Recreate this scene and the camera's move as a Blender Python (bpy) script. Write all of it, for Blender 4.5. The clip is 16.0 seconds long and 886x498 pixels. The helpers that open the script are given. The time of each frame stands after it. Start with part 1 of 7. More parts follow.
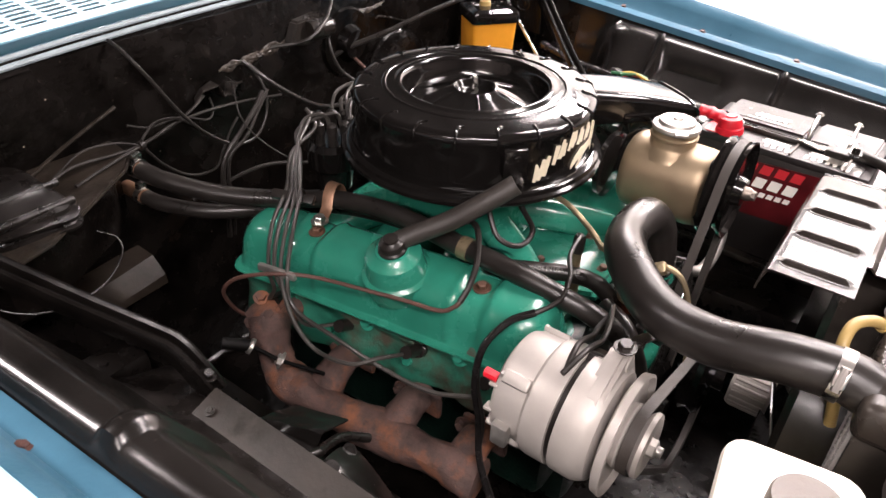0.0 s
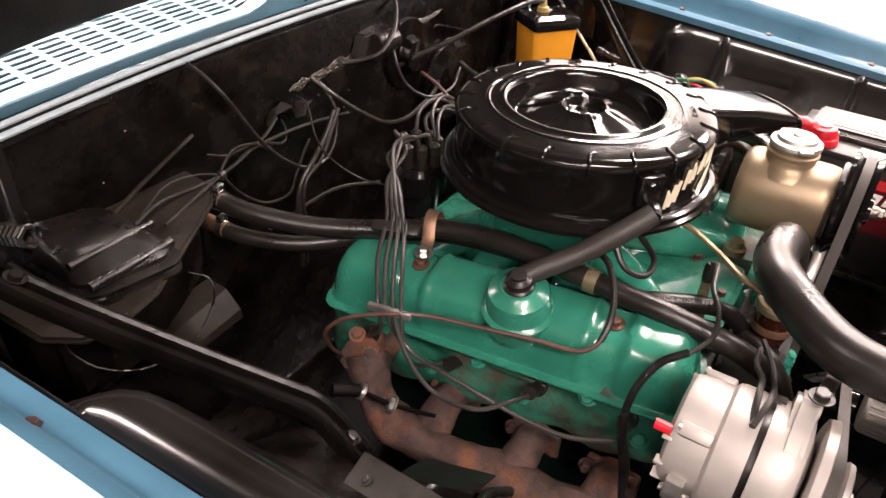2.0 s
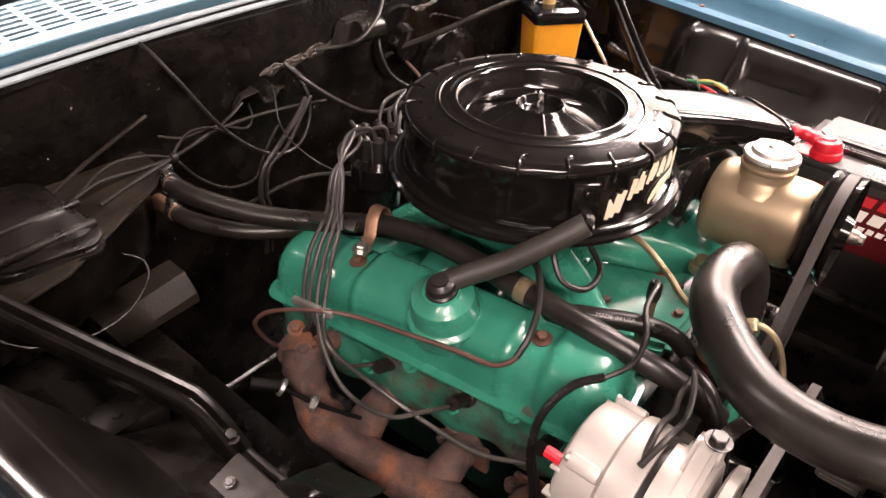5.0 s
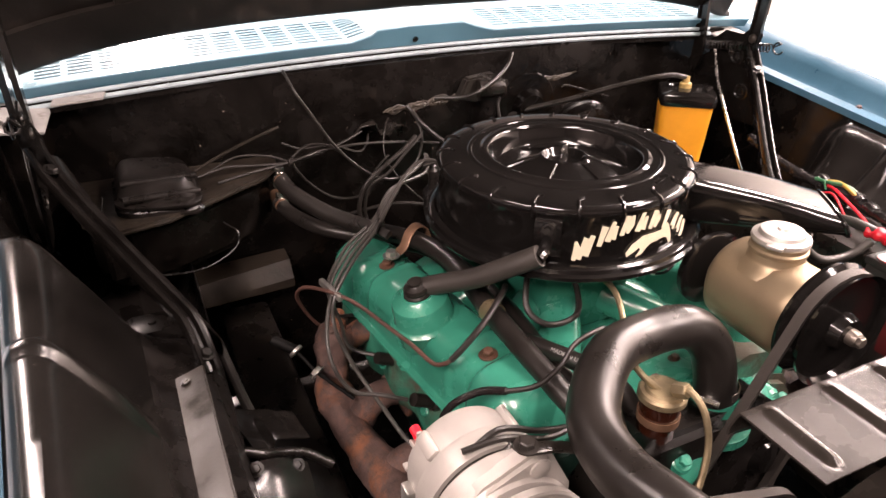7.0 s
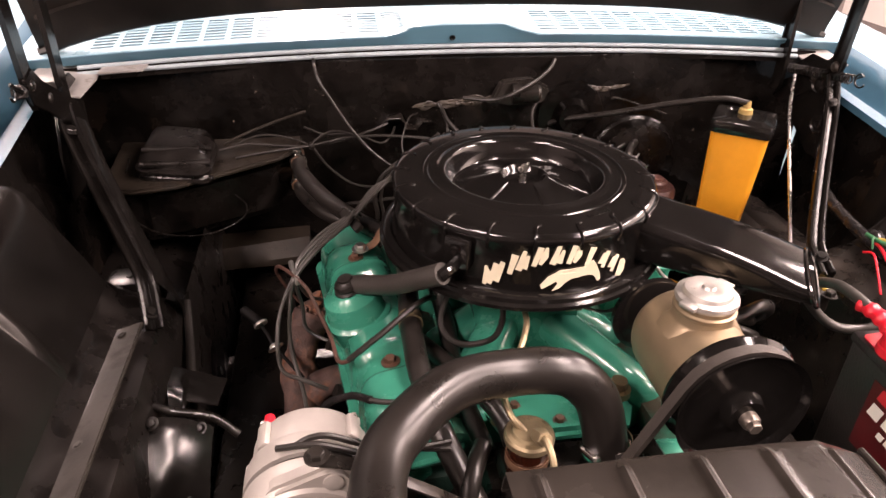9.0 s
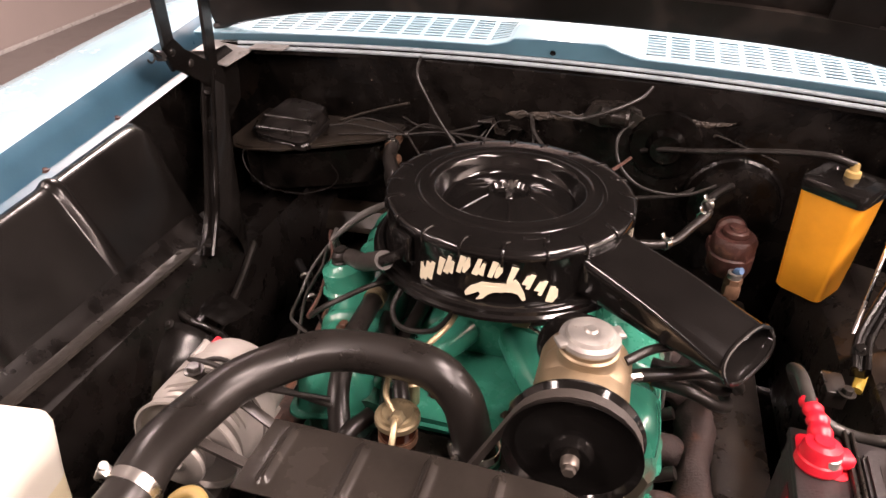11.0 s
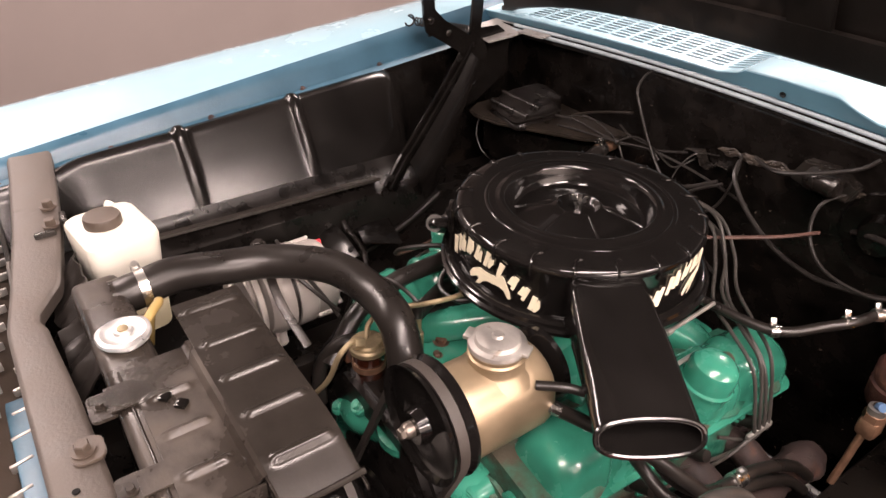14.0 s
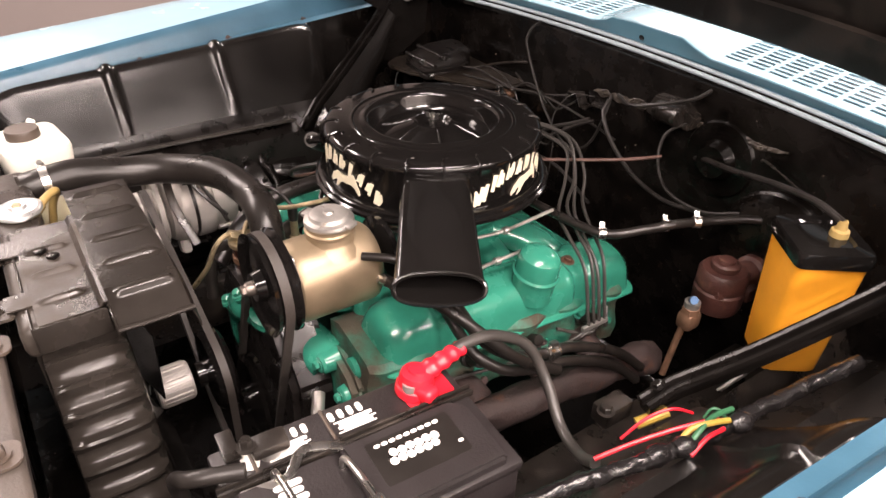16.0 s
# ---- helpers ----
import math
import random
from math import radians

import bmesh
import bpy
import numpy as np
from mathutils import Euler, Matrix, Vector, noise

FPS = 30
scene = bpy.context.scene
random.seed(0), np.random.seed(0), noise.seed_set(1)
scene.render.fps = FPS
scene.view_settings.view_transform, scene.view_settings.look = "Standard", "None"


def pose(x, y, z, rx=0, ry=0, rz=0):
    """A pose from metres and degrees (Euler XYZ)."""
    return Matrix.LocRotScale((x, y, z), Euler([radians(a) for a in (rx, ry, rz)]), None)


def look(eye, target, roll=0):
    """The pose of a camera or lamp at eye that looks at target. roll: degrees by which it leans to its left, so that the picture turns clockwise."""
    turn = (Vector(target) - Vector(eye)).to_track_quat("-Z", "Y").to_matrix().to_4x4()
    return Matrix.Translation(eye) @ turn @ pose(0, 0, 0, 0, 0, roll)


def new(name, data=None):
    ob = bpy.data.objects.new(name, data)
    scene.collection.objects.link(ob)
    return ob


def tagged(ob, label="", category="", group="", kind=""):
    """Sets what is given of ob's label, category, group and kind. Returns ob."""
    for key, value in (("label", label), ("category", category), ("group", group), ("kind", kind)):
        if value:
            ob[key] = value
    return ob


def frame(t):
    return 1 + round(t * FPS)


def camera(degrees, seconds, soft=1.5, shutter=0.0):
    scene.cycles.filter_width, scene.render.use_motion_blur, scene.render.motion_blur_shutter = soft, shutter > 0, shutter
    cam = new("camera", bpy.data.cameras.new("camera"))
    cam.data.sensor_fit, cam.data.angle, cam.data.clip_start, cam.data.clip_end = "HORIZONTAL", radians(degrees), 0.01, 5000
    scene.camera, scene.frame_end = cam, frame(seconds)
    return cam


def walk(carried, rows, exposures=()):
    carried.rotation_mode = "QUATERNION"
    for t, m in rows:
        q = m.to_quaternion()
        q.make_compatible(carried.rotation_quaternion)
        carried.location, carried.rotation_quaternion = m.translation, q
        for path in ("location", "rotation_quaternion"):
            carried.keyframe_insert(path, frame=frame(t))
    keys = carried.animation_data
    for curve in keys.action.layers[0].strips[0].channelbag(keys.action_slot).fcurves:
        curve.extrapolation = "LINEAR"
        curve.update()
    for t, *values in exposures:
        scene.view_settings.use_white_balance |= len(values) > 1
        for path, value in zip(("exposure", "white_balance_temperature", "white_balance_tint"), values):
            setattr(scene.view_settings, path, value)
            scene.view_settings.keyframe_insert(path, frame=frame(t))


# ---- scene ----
cam = camera(65.5, 16.0)
PATH = [
    (0, (-0.829, -0.536, 1.327), (0.516, 0.409, 0.188), 2.3),
    (0.5, (-0.874, -0.525, 1.337), (0.461, 0.429, 0.194), 2.3),
    (1, (-0.923, -0.422, 1.309), (0.414, 0.539, 0.173), 2.1),
    (1.5, (-0.909, -0.36, 1.295), (0.456, 0.557, 0.157), 1.7),
    (2, (-0.873, -0.333, 1.33), (0.502, 0.551, 0.178), 2.0),
    (2.5, (-0.802, -0.334, 1.377), (0.546, 0.52, 0.172), 2.3),
    (3, (-0.763, -0.329, 1.378), (0.559, 0.502, 0.128), 2.5),
    (3.5, (-0.741, -0.326, 1.369), (0.565, 0.499, 0.098), 2.5),
    (4, (-0.736, -0.335, 1.353), (0.565, 0.502, 0.085), 2.5),
    (4.2, (-0.742, -0.339, 1.345), (0.562, 0.502, 0.083), 2.7),
    (6.3, (-0.646, -0.701, 1.307), (0.265, 0.78, 0.319), 0.6),
    (6.5, (-0.597, -0.72, 1.308), (0.253, 0.804, 0.33), 0.6),
    (7, (-0.554, -0.767, 1.307), (0.192, 0.81, 0.328), 0.5),
    (7.5, (-0.55, -0.841, 1.337), (0.126, 0.74, 0.314), 0.4),
    (8, (-0.518, -0.897, 1.363), (0.094, 0.696, 0.321), 0.6),
    (8.5, (-0.366, -0.865, 1.357), (0.102, 0.781, 0.322), 1.0),
    (9, (-0.255, -0.847, 1.343), (0.033, 0.844, 0.315), 1.3),
    (9.2, (-0.231, -0.857, 1.345), (0.01, 0.845, 0.322), 1.4),
    (11.3, (0.195, -0.898, 1.4), (-0.389, 0.7, 0.349), 1.2),
    (11.5, (0.225, -0.897, 1.401), (-0.458, 0.668, 0.359), 1.3),
    (12, (0.327, -0.919, 1.435), (-0.612, 0.489, 0.37), 1.7),
    (12.5, (0.42, -0.837, 1.451), (-0.709, 0.402, 0.361), 1.7),
    (13, (0.488, -0.697, 1.44), (-0.801, 0.369, 0.343), 1.8),
    (13.5, (0.53, -0.658, 1.433), (-0.81, 0.343, 0.336), 1.7),
    (14, (0.609, -0.675, 1.434), (-0.759, 0.295, 0.344), 1.2),
    (14.5, (0.716, -0.733, 1.426), (-0.659, 0.228, 0.338), 1.1),
    (15, (0.797, -0.73, 1.429), (-0.58, 0.224, 0.337), 0.9),
    (15.5, (0.855, -0.637, 1.407), (-0.521, 0.319, 0.315), 1.1),
    (16, (0.909, -0.599, 1.397), (-0.468, 0.35, 0.301), 1.4),
]
# stops by which the exposure drifts
EXPOSURES = [(0.0, 0.18, 6050, 9), (1.0, 0.18, 6150, 9), (2.0, 0.27, 6450, 12), (3.0, 0.36, 6650, 15), (6.5, 0.40, 6650, 15), (8.0, 0.34, 6850, 20), (10.0, 0.13, 6800, 19), (12.0, 0.0, 6800, 18), (13.0, -0.17, 6750, 17), (13.6, -0.24, 6650, 15), (14.5, -0.1, 6600, 14), (15.5, -0.17, 6450, 11), (16.0, -0.06, 6450, 11)]
walk(cam, [(t, look(eye, target, roll)) for t, eye, target, roll in PATH], EXPOSURES)

# ---- world and lights ----
world = bpy.data.worlds.new("world")
scene.world = world
world.use_nodes = True
world.node_tree.nodes["Background"].inputs[0].default_value = (0.5, 0.45, 0.42, 1)
world.node_tree.nodes["Background"].inputs[1].default_value = 0.03
# x, y and power of each ceiling light; unseen, added where brightness was needed
LAMPS = [(-1.7, -1.75, 128), (1.75, -1.75, 128), (-3.15, -1.2, 85), (3.7, -0.7, 260), (3.7, 1.3, 260), (1.25, -0.10, 135), (-1.75, 2.0, 190), (0.85, 2.1, 190), (-0.4, 4.2, 150)]
CEIL = 3.0
for lx, ly, power in LAMPS:
    lamp = bpy.data.lights.new("tube_light", "AREA")
    lamp.shape, lamp.size, lamp.size_y, lamp.energy, lamp.color = "RECTANGLE", 0.4, 1.5, power, (1.0, 0.84, 0.775)
    ob = new("tube_light", lamp)
    ob.location = (lx, ly, CEIL - 0.13)

# ---- mesh helpers ----
I4 = Matrix.Identity(4)


def T(x, y, z):
    return Matrix.Translation((x, y, z))


def RX(a):
    return Matrix.Rotation(radians(a), 4, "X")


def RY(a):
    return Matrix.Rotation(radians(a), 4, "Y")


def RZ(a):
    return Matrix.Rotation(radians(a), 4, "Z")


RAKE = Matrix(((1, 0, 0, 0), (0, 1, 0, 0), (0, -0.085, 1, 0), (0, 0, 0, 1)))  # the engine sits nose up


def put(bm, other, m=I4):
    me = bpy.data.meshes.new("tmp")
    other.to_mesh(me)
    me.transform(m)
    bm.from_mesh(me)
    bpy.data.meshes.remove(me)
    other.free()


def box(bm, c, s, bev=0.003, m=I4, seg=2):
    b = bmesh.new()
    bmesh.ops.create_cube(b, size=1.0)
    bmesh.ops.scale(b, vec=s, verts=b.verts)
    if bev > 0:
        bmesh.ops.bevel(b, geom=b.edges[:], offset=min(bev, 0.45 * min(s)), segments=seg, profile=0.5, affect="EDGES")
    put(bm, b, m @ T(*c))


def loft(bm, rings, cap=True):
    rows = [[bm.verts.new(p) for p in r] for r in rings]
    n = len(rows[0])
    for a, b in zip(rows, rows[1:]):
        for i in range(n):
            bm.faces.new((a[i], a[(i + 1) % n], b[(i + 1) % n], b[i]))
    if cap:
        bm.faces.new(rows[0][::-1])
        bm.faces.new(rows[-1])


def lathe(bm, prof, m=I4, n=40, cap=True):
    """Turned shape round local z from (radius, height) pairs."""
    rings = []
    for r, z in prof:
        rings.append([m @ Vector((max(r, 1e-5) * math.cos(2 * math.pi * i / n), max(r, 1e-5) * math.sin(2 * math.pi * i / n), z)) for i in range(n)])
    loft(bm, rings, cap)


def smooth_path(pts, sub=6):
    P = [Vector(p) for p in pts]
    if len(P) < 3:
        return P
    Q = [2 * P[0] - P[1]] + P + [2 * P[-1] - P[-2]]
    out = []
    for i in range(1, len(Q) - 2):
        a, b, c, d = Q[i - 1:i + 3]
        for k in range(sub):
            t = k / sub
            out.append(0.5 * (2 * b + (c - a) * t + (2 * a - 5 * b + 4 * c - d) * t * t + (3 * b - a - 3 * c + d) * t ** 3))
    return out + [P[-1]]


def sweep(bm, path, shape, cap=True):
    """Sweep a closed 2D outline (or one outline per path point) along a path."""
    n = len(path)
    tang = [(path[min(i + 1, n - 1)] - path[max(i - 1, 0)]).normalized() for i in range(n)]
    up = Vector((0, 0, 1)) if abs(tang[0].z) < 0.9 else Vector((0, 1, 0))
    x = tang[0].cross(up).normalized()
    rings = []
    for i in range(n):
        x = (x - tang[i] * x.dot(tang[i])).normalized()
        y = x.cross(tang[i]).normalized()
        sh = shape(i / (n - 1)) if callable(shape) else shape
        rings.append([path[i] + x * u + y * v for u, v in sh])
    loft(bm, rings, cap)


def ring2(r, n=10):
    return [(r * math.cos(2 * math.pi * i / n), r * math.sin(2 * math.pi * i / n)) for i in range(n)]


def tube(bm, pts, r, n=10, sub=6):
    sweep(bm, smooth_path(pts, sub), ring2(r, n))


def rrect(w, h, r, k=4):
    out = []
    for cx, cy, a0 in ((w / 2 - r, h / 2 - r, 0), (-w / 2 + r, h / 2 - r, 90), (-w / 2 + r, -h / 2 + r, 180), (w / 2 - r, -h / 2 + r, 270)):
        for i in range(k + 1):
            a = radians(a0 + 90 * i / k)
            out.append((cx + r * math.cos(a), cy + r * math.sin(a)))
    return out


def prism(bm, outline, h, m=I4, bev=0.0):
    b = bmesh.new()
    f = b.faces.new([b.verts.new((u, v, 0)) for u, v in outline])
    r = bmesh.ops.extrude_face_region(b, geom=[f])
    bmesh.ops.translate(b, vec=(0, 0, h), verts=[v for v in r["geom"] if isinstance(v, bmesh.types.BMVert)])
    bmesh.ops.recalc_face_normals(b, faces=b.faces)
    if bev:
        sharp = [e for e in b.edges if len(e.link_faces) == 2 and e.calc_face_angle(0) > 0.6]
        bmesh.ops.bevel(b, geom=sharp, offset=bev, segments=2, affect="EDGES")
    put(bm, b, m)


def sheet(bm, f, us, vs, thick=0.0015, hole=None):
    """A plate f(u, v) -> point with a thickness and, where hole(i, j) says so, openings through it."""
    nu, nv = len(us), len(vs)
    P = [[Vector(f(u, v)) for v in vs] for u in us]
    N = []
    for i in range(nu):
        row = []
        for j in range(nv):
            du = P[min(i + 1, nu - 1)][j] - P[max(i - 1, 0)][j]
            dv = P[i][min(j + 1, nv - 1)] - P[i][max(j - 1, 0)]
            row.append(du.cross(dv).normalized())
        N.append(row)
    A = [[bm.verts.new(P[i][j]) for j in range(nv)] for i in range(nu)]
    B = [[bm.verts.new(P[i][j] - N[i][j] * thick) for j in range(nv)] for i in range(nu)]
    solid = lambda i, j: 0 <= i < nu - 1 and 0 <= j < nv - 1 and not (hole and hole(i, j))
    for i in range(nu - 1):
        for j in range(nv - 1):
            if not solid(i, j):
                continue
            bm.faces.new((A[i][j], A[i + 1][j], A[i + 1][j + 1], A[i][j + 1]))
            bm.faces.new((B[i][j], B[i][j + 1], B[i + 1][j + 1], B[i + 1][j]))
            for (a, b), (p, q) in (((i, j - 1), ((i, j), (i + 1, j))), ((i + 1, j), ((i + 1, j), (i + 1, j + 1))), ((i, j + 1), ((i + 1, j + 1), (i, j + 1))), ((i - 1, j), ((i, j + 1), (i, j)))):
                if not solid(a, b):
                    bm.faces.new((A[q[0]][q[1]], A[p[0]][p[1]], B[p[0]][p[1]], B[q[0]][q[1]]))


def lin(a, b, n):
    return [a + (b - a) * i / (n - 1) for i in range(n)]


def hexbolt(bm, m, r=0.008, h=0.006, washer=True):
    if washer:
        lathe(bm, [(0, 0), (r * 1.5, 0), (r * 1.5, 0.0015), (0, 0.0015)], m, 20)
    lathe(bm, [(0, 0), (r, 0), (r, h * 0.85), (r * 0.85, h), (0, h)], m, 6)


def facing(p, d):
    """A pose at p whose z looks along d."""
    return Matrix.Translation(p) @ Vector(d).to_track_quat("Z", "Y").to_matrix().to_4x4()


def finish(bm, name, angle=32):
    bmesh.ops.recalc_face_normals(bm, faces=bm.faces)
    lim = radians(angle)
    for f in bm.faces:
        f.smooth = True
    for e in bm.edges:
        if len(e.link_faces) != 2 or e.calc_face_angle(0) > lim:
            e.smooth = False
    me = bpy.data.meshes.new(name)
    bm.to_mesh(me)
    bm.free()
    return me


def thing(name, at, label, category, group="", kind=""):
    ob = new(name)
    ob.empty_display_size = 0.02
    ob.location = at
    return tagged(ob, label, category, group, kind)


def part(name, bm, material, parent, label=""):
    ob = new(name, finish(bm, name))
    ob.data.materials.append(material)
    ob.parent = parent
    m = Matrix.Translation(parent.location) if parent.type == "EMPTY" else Matrix.Identity(4)
    ob.matrix_parent_inverse = m.inverted()
    return tagged(ob, label)


def solo(name, bm, material, label, category, group="", kind=""):
    """A thing of one mesh, with its origin at the middle of its base."""
    me = finish(bm, name)
    co = np.array([v.co for v in me.vertices])
    lo, hi = co.min(0), co.max(0)
    o = Vector(((lo[0] + hi[0]) / 2, (lo[1] + hi[1]) / 2, lo[2]))
    me.transform(Matrix.Translation(-o))
    ob = new(name, me)
    ob.location = o
    me.materials.append(material)
    return tagged(ob, label, category, group, kind)


# ---- materials ----
def material(name, color, rough=0.4, metal=0.0, dark=0.75, light=1.15, scale=9.0, fine=120.0, bump=0.02, rvar=0.12, coat=0.0, stain=None, stain_scale=25.0, stain_from=0.58, stain_to=0.68, spec=0.5, flecks=None):
    m = bpy.data.materials.new(name)
    m.use_nodes = True
    nt = m.node_tree
    b = nt.nodes["Principled BSDF"]
    L = nt.links.new

    def node(kind, **kw):
        n = nt.nodes.new(kind)
        for k, v in kw.items():
            n.inputs[k].default_value = v
        return n

    co = nt.nodes.new("ShaderNodeNewGeometry")
    big = node("ShaderNodeTexNoise", Scale=scale, Detail=6.0, Roughness=0.6)
    small = node("ShaderNodeTexNoise", Scale=fine, Detail=4.0, Roughness=0.6)
    L(co.outputs["Position"], big.inputs["Vector"])
    L(co.outputs["Position"], small.inputs["Vector"])
    ramp = nt.nodes.new("ShaderNodeValToRGB")
    ramp.color_ramp.elements[0].position, ramp.color_ramp.elements[1].position = 0.3, 0.72
    ramp.color_ramp.elements[0].color = (*[c * dark for c in color], 1)
    ramp.color_ramp.elements[1].color = (*[min(1, c * light) for c in color], 1)
    L(big.outputs["Fac"], ramp.inputs["Fac"])
    out = ramp.outputs["Color"]
    rough_fac = node("ShaderNodeMapRange")
    rough_fac.inputs["To Min"].default_value = max(0.03, rough - rvar)
    rough_fac.inputs["To Max"].default_value = min(1, rough + rvar)
    L(big.outputs["Fac"], rough_fac.inputs["Value"])
    rough_fac.inputs["From Min"].default_value, rough_fac.inputs["From Max"].default_value = 0.3, 0.7
    rough_out = rough_fac.outputs["Result"]
    for col, sc, a, z in ((stain, stain_scale, stain_from, stain_to), (flecks, 110.0, 0.685, 0.74)):
        if not col:
            continue
        st = node("ShaderNodeTexNoise", Scale=sc, Detail=8.0, Roughness=0.65)
        L(co.outputs["Position"], st.inputs["Vector"])
        mr = node("ShaderNodeMapRange")
        mr.inputs["From Min"].default_value, mr.inputs["From Max"].default_value = a, z
        L(st.outputs["Fac"], mr.inputs["Value"])
        mix = nt.nodes.new("ShaderNodeMix")
        mix.data_type = "RGBA"
        mix.inputs["B"].default_value = (*col, 1)
        mix.inputs[7].default_value = (*col, 1)
        L(mr.outputs["Result"], mix.inputs[0])
        L(out, mix.inputs[6])
        out = mix.outputs[2]
        mx = nt.nodes.new("ShaderNodeMix")
        mx.inputs[3].default_value = 0.8
        L(mr.outputs["Result"], mx.inputs[0])
        L(rough_out, mx.inputs[2])
        rough_out = mx.outputs[0]
    L(out, b.inputs["Base Color"])
    L(rough_out, b.inputs["Roughness"])
    b.inputs["Metallic"].default_value = metal
    b.inputs["Specular IOR Level"].default_value = spec
    b.inputs["Coat Weight"].default_value = coat
    b.inputs["Coat Roughness"].default_value = 0.08
    bp = node("ShaderNodeBump", Strength=bump * 10 if bump < 0.1 else 1.0, Distance=0.002)
    L(small.outputs["Fac"], bp.inputs["Height"])
    L(bp.outputs["Normal"], b.inputs["Normal"])
    return m


M_BLACK = material("gloss_black_enamel", (0.0055, 0.0049, 0.0046), 0.115, 0.0, 0.8, 1.3, 14, 220, 0.003, 0.05, coat=0.05, spec=0.42)
M_SATIN = material("satin_black_paint", (0.006, 0.0052, 0.0047), 0.22, 0.0, 0.6, 1.6, 7, 180, 0.004, 0.05, flecks=(0.05, 0.04, 0.034), spec=0.38)
M_FIRE = material("grimy_black_paint", (0.0026, 0.0021, 0.0018), 0.24, 0.0, 0.4, 2.4, 14, 45, 0.10, 0.16, stain=(0.016, 0.010, 0.006), stain_scale=6, stain_from=0.6, stain_to=0.82, flecks=(0.24, 0.19, 0.15), spec=0.2)
M_RAIL = material("dusty_black_steel", (0.012, 0.010, 0.0085), 0.3, 0.0, 0.6, 1.6, 16, 200, 0.02, 0.1, stain=(0.045, 0.034, 0.026), stain_scale=14, stain_from=0.54, stain_to=0.78)
M_GREEN = material("green_engine_enamel", (0.027, 0.192, 0.130), 0.25, 0.0, 0.84, 1.12, 14, 60, 0.012, 0.07, coat=0.35, flecks=(0.05, 0.17, 0.12))
M_GREASE = material("greasy_green_cast_iron", (0.024, 0.155, 0.102), 0.45, 0.0, 0.5, 1.2, 18, 160, 0.06, 0.15, stain=(0.045, 0.038, 0.024), stain_scale=13, stain_from=0.43, stain_to=0.6, flecks=(0.2, 0.19, 0.1))
M_RUST = material("rusty_cast_iron", (0.078, 0.046, 0.039), 0.74, 0.0, 0.35, 1.7, 30, 220, 0.16, 0.08, stain=(0.22, 0.085, 0.040), stain_scale=16, stain_from=0.50, stain_to=0.66, flecks=(0.27, 0.17, 0.12))
# Darker copy of the rusty iron, used on the left manifold only
M_RUSTD = material("darker_rusty_cast_iron", (0.030, 0.018, 0.016), 0.7, 0.0, 0.5, 1.6, 24, 260, 0.08, 0.08, stain=(0.09, 0.04, 0.024), stain_scale=18, stain_from=0.58, stain_to=0.7)
M_ALU = material("pale_cast_aluminium", (0.37, 0.345, 0.32), 0.46, 0.3, 0.85, 1.08, 14, 200, 0.008, 0.08, stain=(0.25, 0.22, 0.19), stain_scale=45, stain_from=0.66, stain_to=0.78)
M_STEEL = material("bright_steel", (0.62, 0.6, 0.57), 0.28, 1.0, 0.8, 1.1, 20, 160, 0.01, 0.1)
M_ZINC = material("weathered_zinc", (0.5, 0.48, 0.45), 0.42, 0.85, 0.7, 1.15, 30, 200, 0.02, 0.12, stain=(0.2, 0.15, 0.1), stain_scale=40, stain_from=0.62, stain_to=0.75)
M_GOLD = material("champagne_gold_paint", (0.288, 0.222, 0.143), 0.42, 0.65, 0.8, 1.12, 16, 420, 0.008, 0.08)
M_BRASS = material("dull_brass", (0.36, 0.29, 0.18), 0.42, 0.75, 0.65, 1.15, 35, 160, 0.03, 0.12, stain=(0.12, 0.085, 0.045), stain_scale=40, stain_from=0.58, stain_to=0.72)
M_COPPER = material("tarnished_copper", (0.26, 0.15, 0.095), 0.45, 0.6, 0.6, 1.25, 35, 160, 0.03, 0.1)
M_RUBBER = material("black_rubber_hose", (0.0115, 0.0098, 0.0087), 0.32, 0.0, 0.8, 1.4, 22, 240, 0.005, 0.07, spec=0.4)
M_BRACE = material("worn_black_brace", (0.0045, 0.0038, 0.0034), 0.24, 0.0, 0.6, 1.6, 16, 60, 0.02, 0.08, spec=0.19)
M_HOODU = material("dull_black_underhood_paint", (0.0065, 0.0052, 0.0044), 0.40, 0.0, 0.6, 1.7, 9, 150, 0.02, 0.1, stain=(0.022, 0.015, 0.010), stain_scale=9, stain_from=0.55, stain_to=0.8, spec=0.35)
M_LEDGE = material("dusty_grey_rail", (0.017, 0.014, 0.0115), 0.46, 0.0, 0.55, 1.5, 18, 120, 0.02, 0.1, stain=(0.013, 0.011, 0.009), stain_scale=16, stain_from=0.55, stain_to=0.68, spec=0.25)
M_DUSTB = material("brown_dusty_flange", (0.016, 0.0125, 0.0095), 0.36, 0.0, 0.5, 1.5, 18, 160, 0.03, 0.1, stain=(0.012, 0.010, 0.008), stain_scale=16, stain_from=0.55, stain_to=0.68, spec=0.3)
M_BOLTR = material("rusty_brown_bolt", (0.10, 0.05, 0.032), 0.5, 0.3, 0.5, 1.5, 60, 300, 0.05, 0.1)
M_RUSTO = material("orange_surface_rust", (0.30, 0.15, 0.05), 0.7, 0.0, 0.6, 1.2, 60, 300, 0.05, 0.1)
M_SEAL = material("crumbling_sealer", (0.026, 0.020, 0.015), 0.45, 0.0, 0.4, 1.8, 40, 140, 0.09, 0.1, stain=(0.11, 0.088, 0.068), stain_scale=38, stain_from=0.56, stain_to=0.72)
